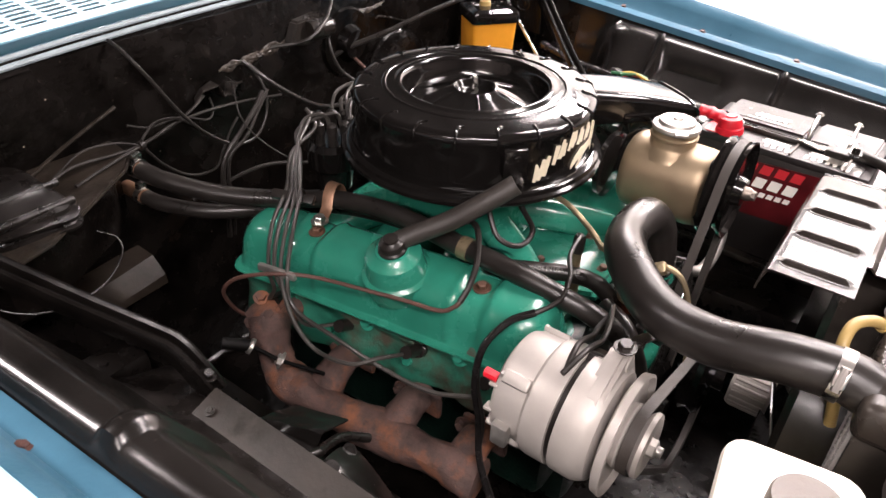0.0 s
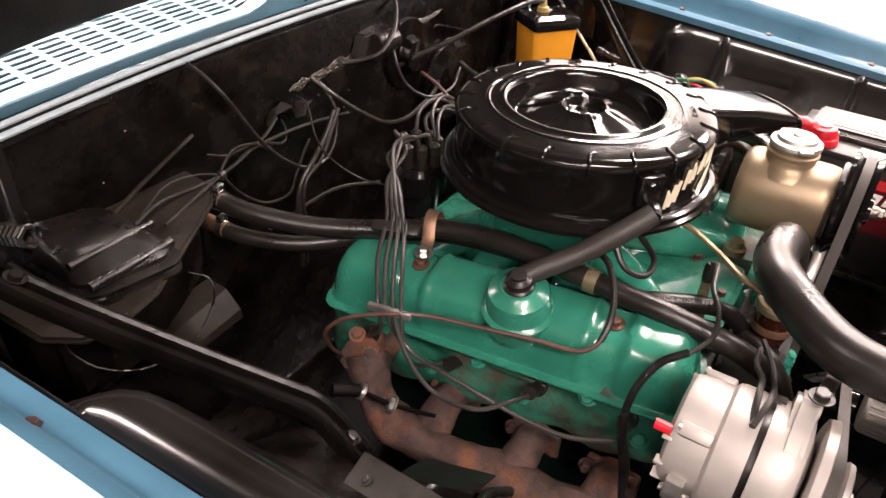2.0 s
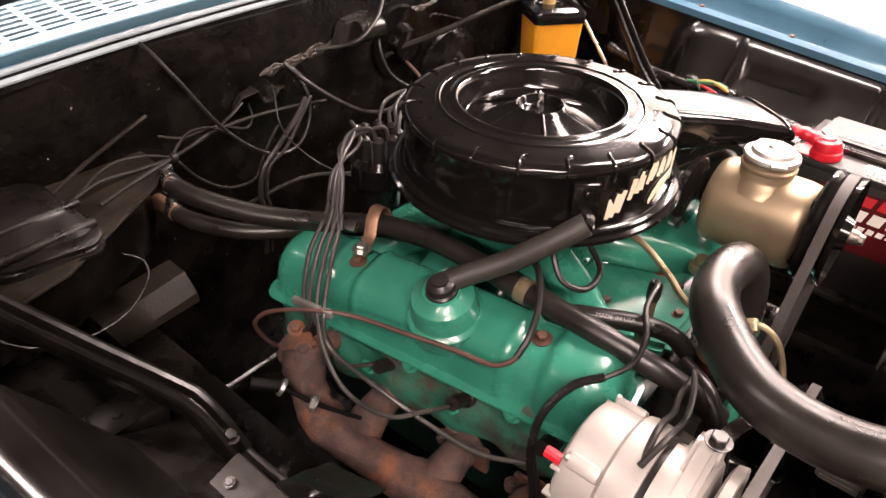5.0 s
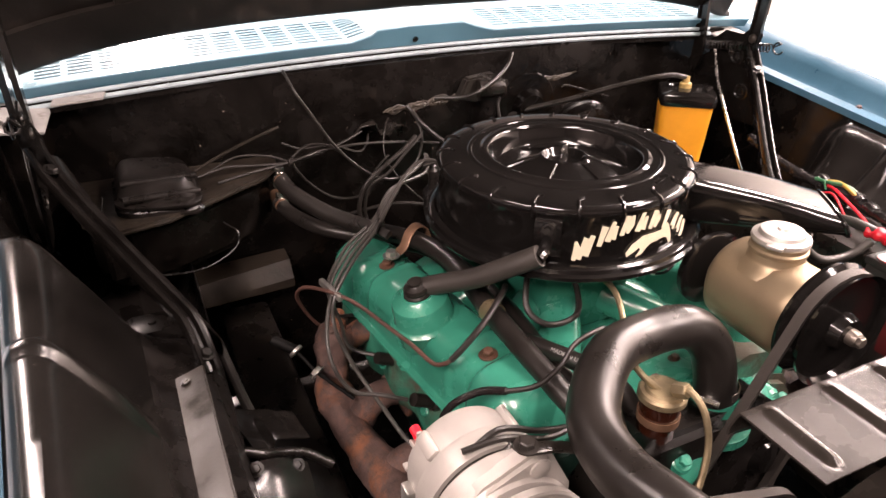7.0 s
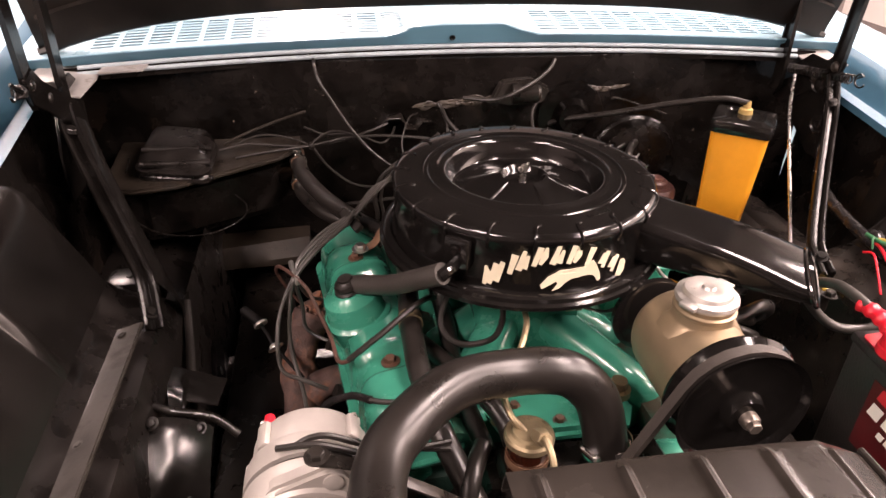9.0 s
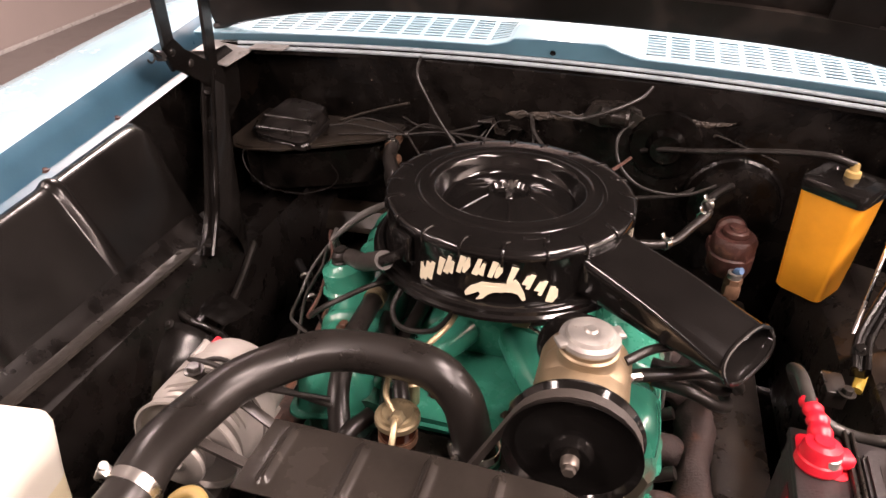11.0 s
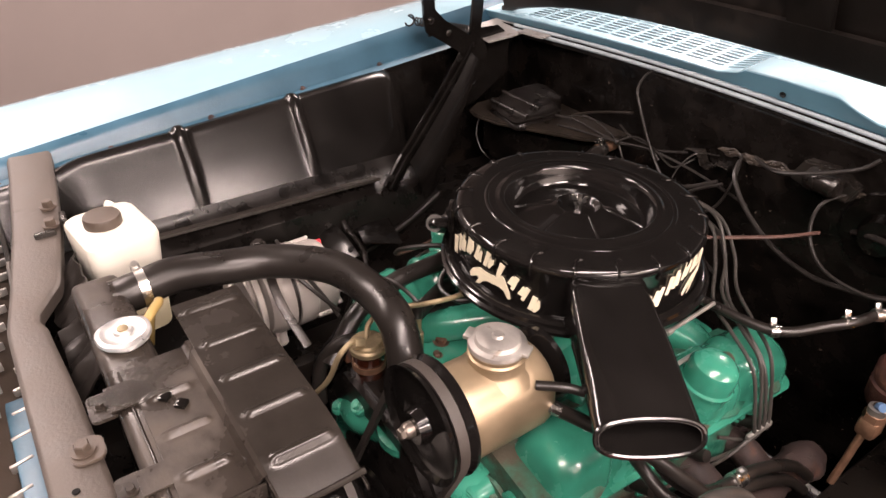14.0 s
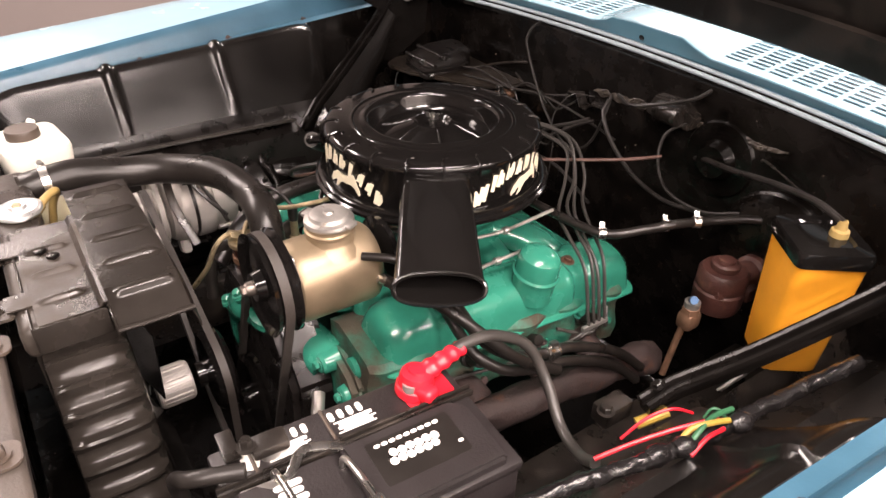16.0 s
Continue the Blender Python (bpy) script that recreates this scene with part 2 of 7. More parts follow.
M_BRKT = material("dusty_pale_bracket", (0.30, 0.29, 0.28), 0.55, 0.0, 0.7, 1.15, 25, 160, 0.03, 0.1, stain=(0.10, 0.085, 0.07), stain_scale=30, stain_from=0.55, stain_to=0.7)
M_DKGREEN = material("dark_green_casting", (0.006, 0.019, 0.014), 0.35, 0.0, 0.4, 1.6, 18, 160, 0.05, 0.12, stain=(0.012, 0.06, 0.042), stain_scale=14, stain_from=0.6, stain_to=0.7)
M_DARK = material("flat_black", (0.003, 0.0026, 0.0025), 0.6, 0.0, 0.6, 1.5, 25, 200, 0.02, 0.1, spec=0.12)
M_CAPAL = material("mottled_cap_metal", (0.66, 0.665, 0.66), 0.34, 0.75, 0.75, 1.1, 45, 200, 0.03, 0.1, stain=(0.36, 0.34, 0.30), stain_scale=60, stain_from=0.6, stain_to=0.72)
M_DSTEEL = material("dull_dark_steel", (0.22, 0.19, 0.165), 0.42, 0.85, 0.6, 1.2, 40, 200, 0.03, 0.1)
# Grey strip whose blue tint stands for the paint mirrored in it
M_STRIP = material("blue_tinted_weatherstrip", (0.30, 0.36, 0.39), 0.5, 0.0, 0.75, 1.15, 30, 160, 0.02, 0.08)
M_GRIM = material("grimy_gloss_black", (0.006, 0.005, 0.0045), 0.3, 0.0, 0.5, 1.8, 20, 70, 0.02, 0.12, flecks=(0.06, 0.05, 0.04), spec=0.35)
M_TANK = material("dusty_brown_black_tank", (0.022, 0.018, 0.015), 0.27, 0.0, 0.6, 1.6, 12, 160, 0.012, 0.1, stain=(0.06, 0.049, 0.039), stain_scale=12, stain_from=0.52, stain_to=0.78, spec=0.4)
# Body blue again, toned down to carry the shade on the cowl's front
M_COWLP = material("shaded_cowl_blue", (0.085, 0.195, 0.26), 0.34, 0.0, 0.9, 1.1, 8, 200, 0.01, 0.08)
M_GREYR = material("worn_grey_rubber", (0.028, 0.024, 0.021), 0.5, 0.0, 0.75, 1.3, 26, 240, 0.03, 0.08)
M_WIRE = material("black_cable", (0.012, 0.0102, 0.009), 0.4, 0.0, 0.7, 1.4, 30, 200, 0.01, 0.08, spec=0.4)
M_GREYW = material("grey_ignition_wire", (0.034, 0.031, 0.028), 0.36, 0.0, 0.8, 1.25, 30, 200, 0.01, 0.08)
M_BROWNW = material("brown_wire", (0.075, 0.036, 0.028), 0.5, 0.0, 0.8, 1.2, 30, 200, 0.01, 0.08)
M_BELT = material("worn_rubber_belt", (0.034, 0.028, 0.024), 0.6, 0.0, 0.75, 1.2, 30, 300, 0.04, 0.1)
M_YELLOW = material("amber_plastic", (0.72, 0.30, 0.02), 0.4, 0.0, 0.85, 1.1, 12, 90, 0.01, 0.08)
M_YHOSE = material("yellowed_tube", (0.34, 0.24, 0.085), 0.45, 0.0, 0.8, 1.1, 20, 90, 0.01, 0.08)
# Body blue in its lit tone, lightened for the bright top surfaces
M_BLUE = material("light_blue_car_paint", (0.31, 0.495, 0.585), 0.26, 0.05, 0.93, 1.05, 5, 300, 0.004, 0.05, coat=0.7)
# Darker copy of the body blue: shade put into its colour, plus rust spots
M_JAMB = material("shaded_rusty_blue_paint", (0.036, 0.10, 0.15), 0.36, 0.0, 0.8, 1.2, 8, 200, 0.015, 0.1, stain=(0.22, 0.11, 0.06), stain_scale=13, stain_from=0.68, stain_to=0.75)
M_WHITEP = material("milky_plastic", (0.68, 0.655, 0.575), 0.4, 0.0, 0.95, 1.03, 10, 120, 0.01, 0.06)
M_FLUID = material("pale_fluid_plastic", (0.70, 0.64, 0.44), 0.4, 0.0, 0.92, 1.05, 10, 120, 0.01, 0.06)
M_CAPB = material("brown_black_plastic", (0.06, 0.045, 0.035), 0.45, 0.0, 0.85, 1.15, 20, 200, 0.02, 0.08)
M_CASE = material("battery_black_plastic", (0.016, 0.013, 0.013), 0.4, 0.0, 0.85, 1.2, 18, 260, 0.03, 0.08)
M_RED = material("red_plastic", (0.55, 0.012, 0.025), 0.35, 0.0, 0.85, 1.15, 20, 150, 0.02, 0.08)
M_LABEL = material("white_print", (0.8, 0.77, 0.72), 0.5, 0.0, 0.95, 1.03, 20, 150, 0.005, 0.05)
M_DECAL = material("cream_decal", (0.70, 0.64, 0.48), 0.45, 0.0, 0.93, 1.03, 20, 150, 0.005, 0.05)
M_REDP = material("red_print", (0.5, 0.02, 0.03), 0.45, 0.0, 0.9, 1.1, 20, 150, 0.005, 0.05)
M_LABRED = material("dark_red_label", (0.085, 0.005, 0.008), 0.35, 0.0, 0.6, 1.2, 20, 150, 0.005, 0.05)
M_RADI = material("dusty_radiator_black", (0.0165, 0.014, 0.012), 0.24, 0.0, 0.6, 1.6, 9, 160, 0.008, 0.08, flecks=(0.04, 0.034, 0.028), spec=0.27)
M_DUST = material("dust_covered_steel", (0.062, 0.051, 0.043), 0.5, 0.0, 0.8, 1.2, 18, 240, 0.03, 0.1, stain=(0.04, 0.032, 0.027), stain_scale=16, stain_from=0.6, stain_to=0.75)
M_MCYL = material("brown_cast_cylinder", (0.045, 0.016, 0.012), 0.5, 0.0, 0.5, 1.5, 28, 200, 0.06, 0.1, stain=(0.12, 0.055, 0.034), stain_scale=26, stain_from=0.56, stain_to=0.7)
M_TAPE = material("shiny_black_tape", (0.009, 0.008, 0.008), 0.22, 0.0, 0.6, 1.6, 60, 80, 0.09, 0.1, flecks=(0.12, 0.11, 0.10))
M_AMBER = material("dark_amber_glass", (0.03, 0.008, 0.004), 0.08, 0.0, 0.9, 1.1, 20, 150, 0.004, 0.02, coat=0.6)
M_FLOOR = material("taupe_concrete", (0.105, 0.09, 0.085), 0.6, 0.0, 0.88, 1.1, 2.2, 60, 0.03, 0.1, stain=(0.1, 0.088, 0.082), stain_scale=3, stain_from=0.55, stain_to=0.75)
M_WHITEW = material("white_wall_paint", (0.72, 0.68, 0.64), 0.7, 0.0, 0.95, 1.04, 2, 80, 0.02, 0.05)
M_WALL = material("taupe_wall_paint", (0.185, 0.157, 0.147), 0.7, 0.0, 0.95, 1.04, 2, 80, 0.02, 0.05)
M_CEILM = material("grey_ceiling_paint", (0.16, 0.145, 0.135), 0.8, 0.0, 0.95, 1.03, 2, 80, 0.02, 0.05)
M_BWIRE = material("blue_connector", (0.12, 0.22, 0.4), 0.4)
M_GWIRE = material("green_wire", (0.035, 0.14, 0.065), 0.4)
M_YWIRE = material("yellow_wire", (0.42, 0.29, 0.05), 0.4)
M_TUBEL = bpy.data.materials.new("lamp_tube")
M_TUBEL.use_nodes = True
M_TUBEL.node_tree.nodes["Principled BSDF"].inputs["Emission Color"].default_value = (1, 0.88, 0.82, 1)
M_TUBEL.node_tree.nodes["Principled BSDF"].inputs["Emission Strength"].default_value = 9.0

# ---- garage ----
def wall(name, c, s, label, mat=M_WALL):
    bm = bmesh.new()
    box(bm, c, s, 0)
    return solo(name, bm, mat, label, "wall", kind="structure")


WEST = T(-3.676, 0.107, 0) @ RZ(6.6)  # turned so the wall's foot lines up in the camera's view
wall("floor", (0, 0.2, -0.05), (9.2, 10.2, 0.1), "taupe grey sealed concrete garage floor", M_FLOOR)
wall("ceiling", (0, 0.2, CEIL + 0.05), (9.2, 10.2, 0.1), "plain grey garage ceiling above the car", M_CEILM)
wall("wall_north", (0, 5.2, 1.5), (9.2, 0.1, 3.0), "plain taupe grey garage wall")
wall("wall_south", (0, -4.8, 1.5), (9.2, 0.1, 3.0), "plain taupe grey garage wall")
bm = bmesh.new()
box(bm, (-0.05, 0, 1.5), (0.1, 10.6, 3.0), 0, WEST)
solo("wall_west", bm, M_WALL, "plain taupe grey garage wall", "wall", kind="structure")
wall("wall_east", (4.55, 0.2, 1.5), (0.1, 9.9, 3.0), "plain white painted garage wall", M_WHITEW)
bm = bmesh.new()
box(bm, (0.007, 0, 0.014), (0.012, 10.4, 0.028), 0.003, WEST)
solo("baseboard", bm, M_BRKT, "thin pale strip along the foot of the wall", "baseboard", kind="structure")
for lx, ly, power in LAMPS:
    f = thing("ceiling_light", (lx, ly, CEIL), "assumed white fluorescent ceiling light with two tubes, out of view", "ceiling light", "ceiling lights over the car")
    bm = bmesh.new()
    prism(bm, [(-0.21, -0.76), (0.21, -0.76), (0.21, 0.76), (-0.21, 0.76)], 0.05, T(lx, ly, CEIL - 0.052), 0.006)
    part("housing", bm, M_CEILM, f)
    for dx in (-0.11, 0.11):
        bm = bmesh.new()
        tube(bm, [(lx + dx, ly - 0.58, CEIL - 0.08), (lx + dx, ly, CEIL - 0.08), (lx + dx, ly + 0.58, CEIL - 0.08)], 0.016, 10, 2)
        part("tube", bm, M_TUBEL, f)

# ---- car body ----
# fender section: distance from the middle, height and fall towards the nose
FEND = [(0.720, 0.899, 0.07), (0.722, 0.911, 0.07), (0.744, 0.915, 0.07), (0.750, 0.922, 0.075), (0.757, 0.945, 0.085), (0.765, 0.960, 0.095), (0.775, 0.968, 0.1), (0.80, 0.973, 0.095), (0.86, 0.976, 0.085), (0.92, 0.974, 0.07), (0.965, 0.963, 0.07), (1.0, 0.94, 0.07), (1.02, 0.905, 0.06), (1.03, 0.85, 0.05), (1.032, 0.7, 0.02), (1.01, 0.5, 0), (0.99, 0.32, 0)]


def fender_at(side, y, k):
    d, z, fall = FEND[k]
    return (side * (d + (0.03 if side > 0 else 0) + (0.08 if k < 9 else 0.05) * y), y, z - (0.041 if side > 0 else 0) + fall * y)


for side, word in ((-1, "right"), (1, "left")):
    f = thing("fender_" + word, (side * 0.95, -0.1, 0.3), "light blue metallic front fender with a glossy top", "fender")
    ys = lin(-0.98, 0.95, 40)
    bm = bmesh.new()
    sheet(bm, lambda u, v: fender_at(side, u, int(v)), ys, list(range(6, len(FEND))), 0.0015 * side)
    part("outer_panel", bm, M_BLUE, f)
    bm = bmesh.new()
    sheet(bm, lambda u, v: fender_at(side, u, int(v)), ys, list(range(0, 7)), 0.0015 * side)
    part("jamb", bm, M_JAMB, f, "inner jamb in body blue darkened for shade, with rust spots")
    for yb in (-0.70, -0.505, -0.309, -0.10, 0.10):
        p = fender_at(side, yb, 2)
        bm = bmesh.new()
        m = facing((p[0] + side * 0.001, yb, p[2] + 0.001), (-side * 0.35, 0, 1))
        hexbolt(bm, m, 0.0055, 0.004)
        part("bolt", bm, M_MCYL, f, "rusty fender bolt")
        bm = bmesh.new()
        prism(bm, [((0.011 + 0.006 * noise.noise(Vector((math.cos(q), math.sin(q), yb * 9)))) * math.cos(q) * 0.75, (0.012 + 0.006 * noise.noise(Vector((math.cos(q), math.sin(q), yb * 9 + 3)))) * math.sin(q) * 1.3) for q in lin(0, 2 * math.pi * 15 / 16, 16)], 0.0006, m)
        part("rust_patch", bm, M_RUSTO, f, "patch of orange rust")
    # Drain holes are not cut; black discs give their dark
    for yb in (-0.48, 0.16):
        p, q = Vector(fender_at(side, yb, 3)), Vector(fender_at(side, yb, 5))
        bm = bmesh.new()
        lathe(bm, [(0, 0), (0.0055, 0), (0.0055, 0.0012), (0, 0.0012)], facing((p + q) / 2, (-side * 0.8, 0, 0.5)), 14)
        part("hole", bm, M_RUBBER, f, "small black disc painted for a shaded drain hole")

# cowl panel with slotted air intake
cw = thing("cowl_panel", (0, 0.6, 0.95), "light blue cowl panel with slotted air intake", "cowl panel")


def cowl_y(x):
    return 0.505 - 0.055 * (x / 0.72) ** 2


def cowl_z(x):
    return 1.0 - 0.012 * (x / 0.72) ** 2


xs, hole_x = [-0.80], set()
for s0, s1, n in ((-0.68, -0.10, 12), (0.12, 0.68, 12)):
    step = (s1 - s0) / n
    for i in range(n):
        xs += [s0 + i * step, s0 + i * step + step * 0.8]
        hole_x.add(len(xs) - 2)
    xs.append(s1)
xs += [-0.095, -0.03, 0.04, 0.085, 0.80]
order = sorted(range(len(xs)), key=lambda k: xs[k])
remap = {k: i for i, k in enumerate(order)}
holes = {remap[k] for k in hole_x}
xs = sorted(xs)
vs, hole_v = [0.0, 0.028, 0.042], set()
for i in range(8):
    vs += [0.052 + i * 0.0145, 0.052 + i * 0.0145 + 0.0078]
    hole_v.add(len(vs) - 2)
vs += [0.185, 0.26, 0.34]


def cowl_f(x, v):
    bulge = 0.02 * min(1, max(0, (0.13 - abs(x - 0.005)) / 0.035)) * min(1, max(0, (0.17 - v) / 0.06))
    if v <= 0.028:
        return (x, cowl_y(x) + 0.010 - v * 0.42, cowl_z(x) - 0.008 + v * 0.62 + bulge * v / 0.028)
    return (x, cowl_y(x) - 0.0018 + (v - 0.028), cowl_z(x) + 0.0094 + (v - 0.028) * 0.12 + bulge)


bm = bmesh.new()
sheet(bm, cowl_f, xs, vs[1:], -0.0015, lambda i, j: i in holes and j + 1 in hole_v and abs(xs[i]) > 0.13)
part("slotted_panel", bm, M_BLUE, cw)
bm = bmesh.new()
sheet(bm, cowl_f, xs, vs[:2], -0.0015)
part("front_face", bm, M_COWLP, cw, "front face in body blue darkened for shade")
bm = bmesh.new()
for dz, dy, r in ((-0.012, 0.002, 0.004), (-0.022, -0.004, 0.0045)):
    tube(bm, [(x, cowl_y(x) + dy, cowl_z(x) + dz) for x in lin(-0.70, 0.70, 15)], r, 8, 3)
part("weatherstrip", bm, M_STRIP, cw, "pale weatherstrip along the lip, blue reflections put into its grey")
bm = bmesh.new()
sheet(bm, lambda x, v: (x, cowl_y(x) - 0.004 + v * 0.2, cowl_z(x) - 0.035 + v), lin(-0.74, 0.74, 20), [0, 0.012, 0.024], 0.0015)
part("lip", bm, M_FIRE, cw)
bm = bmesh.new()
lathe(bm, [(0, 0), (0.006, 0), (0.006, 0.002), (0, 0.002)], facing((-0.015, cowl_y(0) + 0.003, cowl_z(0) + 0.004), (0, -0.9, -0.42)), 12)
part("plug", bm, M_BLACK, cw)

# firewall
bm = bmesh.new()
box(bm, (0, 0.50, 0.62), (1.54, 0.03, 0.70), 0.004)
fw = solo("firewall", bm, M_FIRE, "grimy black painted firewall with stains", "firewall", kind="structure")
for x, z, r in ((-0.27, 0.945, 0.006), (-0.235, 0.93, 0.005), (-0.10, 0.95, 0.006), (-0.42, 0.94, 0.005), (0.07, 0.955, 0.005), (0.30, 0.93, 0.006), (-0.20, 0.905, 0.004)):
    bm = bmesh.new()
    lathe(bm, [(0, 0), (r * 1.3, 0), (r * 1.2, 0.002), (r * 0.6, 0.004), (0, 0.004)], facing((x, 0.485, z), (0, -1, 0.05)), 14)
    part("plug", bm, M_RAIL, fw)
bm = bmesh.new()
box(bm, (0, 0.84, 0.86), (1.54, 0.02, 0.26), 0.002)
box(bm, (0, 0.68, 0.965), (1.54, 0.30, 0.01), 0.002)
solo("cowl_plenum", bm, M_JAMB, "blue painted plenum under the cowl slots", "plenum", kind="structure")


# inner fender section: distance from the middle and height
INNER = [(0.722, 0.910), (0.719, 0.893), (0.713, 0.884), (0.703, 0.881), (0.692, 0.876), (0.682, 0.867), (0.672, 0.853), (0.655, 0.837), (0.635, 0.818), (0.615, 0.800), (0.600, 0.787), (0.594, 0.780), (0.588, 0.777), (0.57, 0.769), (0.548, 0.758), (0.525, 0.748), (0.51, 0.70), (0.50, 0.6), (0.49, 0.45)]
LEDGE = 11
INNER_R = [(0.722, 0.908), (0.718, 0.914), (0.713, 0.920), (0.705, 0.924), (0.695, 0.9245), (0.684, 0.922), (0.674, 0.914), (0.665, 0.900), (0.653, 0.878), (0.636, 0.848), (0.616, 0.811), (0.597, 0.775), (0.590, 0.762), (0.575, 0.752), (0.55, 0.743), (0.525, 0.733)] + INNER[16:]
RISE = [(0, 0), (0, 0), (0, 0.3), (0, 0.8), (0.1, 1), (0.3, 0.95), (0.5, 0.85), (0.75, 0.66), (0.87, 0.5), (0.87, 0.5), (0.5, 0.3), (0, 0)]
for side, word in ((-1, "right"), (1, "left")):
    f = thing("inner_fender_" + word, (side * 0.62, -0.1, 0.45), "glossy black inner fender with pressed ribs", "inner fender")
    ys = sorted(set(lin(-0.80, 0.487, 90) + [c + d for c in ((-0.545, -0.305, -0.028) if side > 0 else (-0.39, -0.15)) for d in lin(-0.016, 0.016, 9)] + lin(0.05, 0.15, 14)))

    def inner(y, v, side=side):
        k = int(v)
        d, z = (INNER if side > 0 else INNER_R)[k]
        out = 0.03 if side > 0 else 0.0
        if k <= 1:
            return (side * (d + out + 0.08 * y), y, z - (0.041 if side > 0 else 0) + 0.07 * y)
        rib = sum(math.exp(-(abs(y - c) / (0.0085 if side > 0 else 0.011)) ** (2 if side > 0 else 4)) for c in ((-0.545, -0.305, -0.028) if side > 0 else (-0.39, -0.15))) * (0.012 if side > 0 else 0.008)
        back = 1 / (1 + math.exp(-(y - 0.112) / 0.015))
        front = 1 / (1 + math.exp((y + 0.60) / 0.012))
        low = (k - 1) / (LEDGE - 1.0)
        if k <= LEDGE:
            arch = max(0.0, abs(y + 0.0) / 0.15 - 0.55) ** 2 * 0.05 if y > 0.0 else 0.0
            w = math.sin(math.pi * min(1.0, max(0.0, (k - 3.0) / 8.0)))
            mid = 0.006 * w * math.cos(2 * math.pi * (y + 0.27) / 0.24) if -0.39 < y < -0.15 else -0.006 * w
            d += 0.08 * y * (1 - low) + 0.03 * y * low
            z += 0.07 * y * (1 - low) - 0.01 * y * low - arch * (1 - low)
            n = RISE[k] if side < 0 else (0.62, 0.78) if 3 <= k <= 10 else (0, 0)
            if side > 0:
                # stepped recess between two ribs
                inset = 1 / (1 + math.exp(-(y + 0.205) / 0.006)) / (1 + math.exp((y + 0.040) / 0.004))
                mid = -0.004 * w - (0.016 * inset if k >= 7 else 0.0)
            else:
                mid = 0.0
            d -= (rib + mid) * n[0]
            z += (rib + mid) * n[1]
            d = d * (1 - back) + (0.735 - 0.004 * k) * back
            z = z - (0.02 + 0.10 * low) * back - front * 0.05 * low
        elif k <= 15:
            d += 0.03 * y
            z += -0.01 * y - 0.10 * back
        return (side * (d + out), y, z - out)

    bm = bmesh.new()
    sheet(bm, inner, [y for y in ys if y < 0.2], list(range(0, LEDGE + 1)), 0.002 * side)
    part("panel", bm, M_SATIN, f)
    # Rear stretch in a duller black than the panel ahead of it
    bm = bmesh.new()
    last = max(y for y in ys if y < 0.2)
    sheet(bm, inner, [last] + [y for y in ys if y >= 0.2], list(range(0, LEDGE + 1)), 0.002 * side)
    part("rear_panel", bm, M_FIRE, f, "duller black rear panel")
    bm = bmesh.new()
    sheet(bm, inner, ys, list(range(LEDGE, len(INNER))), 0.002 * side)
    part("ledge", bm, M_GRIM if side < 0 else M_RAIL, f, "dusty black ledge")
    if side > 0:
        continue
    bm = bmesh.new()
    prism(bm, [(-0.024, -0.32), (0.024, -0.32), (0.026, 0.14), (-0.022, 0.14)], 0.006, T(side * 0.557, -0.17, 0.7505) @ RX(-1) @ RY(side * 18), 0.0015)
    part("rail", bm, M_LEDGE, f, "flat dusty steel rail")
    for yb in (-0.4, -0.25, -0.05):
        bm = bmesh.new()
        hexbolt(bm, T(side * 0.558, yb, 0.7565) @ RY(side * 18), 0.004, 0.003)
        part("bolt", bm, M_RAIL, f)
    bm = bmesh.new()
    box(bm, (-0.578, 0.118, 0.722), (0.085, 0.055, 0.05), 0.012)
    for dx in (-0.012, 0.014):
        lathe(bm, [(0, 0), (0.006, 0), (0.005, 0.003), (0, 0.0035)], T(-0.572 + dx, 0.112, 0.747), 12)
    part("bracket", bm, M_GRIM, f, "black riveted bracket")

# underside closing the bay
bm = bmesh.new()
box(bm, (0, -0.1, 0.24), (1.9, 1.7, 0.02), 0)
solo("bay_floor", bm, M_FIRE, "dark grimy underside of the engine bay", "underbody", kind="structure")
for side in (-1, 1):
    bm = bmesh.new()
    box(bm, (side * 0.42, -0.1, 0.44), (0.1, 1.3, 0.12), 0.012)
    solo("frame_rail", bm, M_RAIL, "grimy black chassis frame rail", "frame rail", "frame rails", "structure")
bm = bmesh.new()
rings = [[(x, 0.474 + 0.10 * (x + 0.45), 0.615), (x, 0.430 + 0.10 * (x + 0.45), 0.606 + 0.05 * (x + 0.45)), (x, 0.407 + 0.06 * (x + 0.45), 0.577 + 0.05 * (x + 0.45)), (x, 0.405 + 0.06 * (x + 0.45), 0.566), (x, 0.474 + 0.10 * (x + 0.45), 0.566)] for x in lin(-0.62, -0.322, 14)]
loft(bm, rings)
solo("toe_ledge", bm, M_DUSTB, "dusty black ledge at the foot of the firewall", "ledge", kind="structure")

# radiator support across the front
sup = thing("radiator_support", (0, -0.68, 0.5), "dusty grey-black radiator support bar across the front", "radiator support")
BAR = [(-0.76, -0.665, -0.600, 0.906), (-0.66, -0.675, -0.612, 0.893), (-0.50, -0.696, -0.634, 0.873), (-0.40, -0.713, -0.652, 0.863), (-0.345, -0.722, -0.664, 0.858), (-0.335, -0.724, -0.668, 0.857), (-0.285, -0.733, -0.700, 0.855), (-0.268, -0.736, -0.703, 0.854), (-0.25, -0.737, -0.697, 0.853), (-0.10, -0.737, -0.688, 0.850), (0.10, -0.736, -0.683, 0.847), (0.30, -0.735, -0.682, 0.845), (0.5, -0.733, -0.68, 0.846), (0.76, -0.70, -0.64, 0.88)]
rings = []
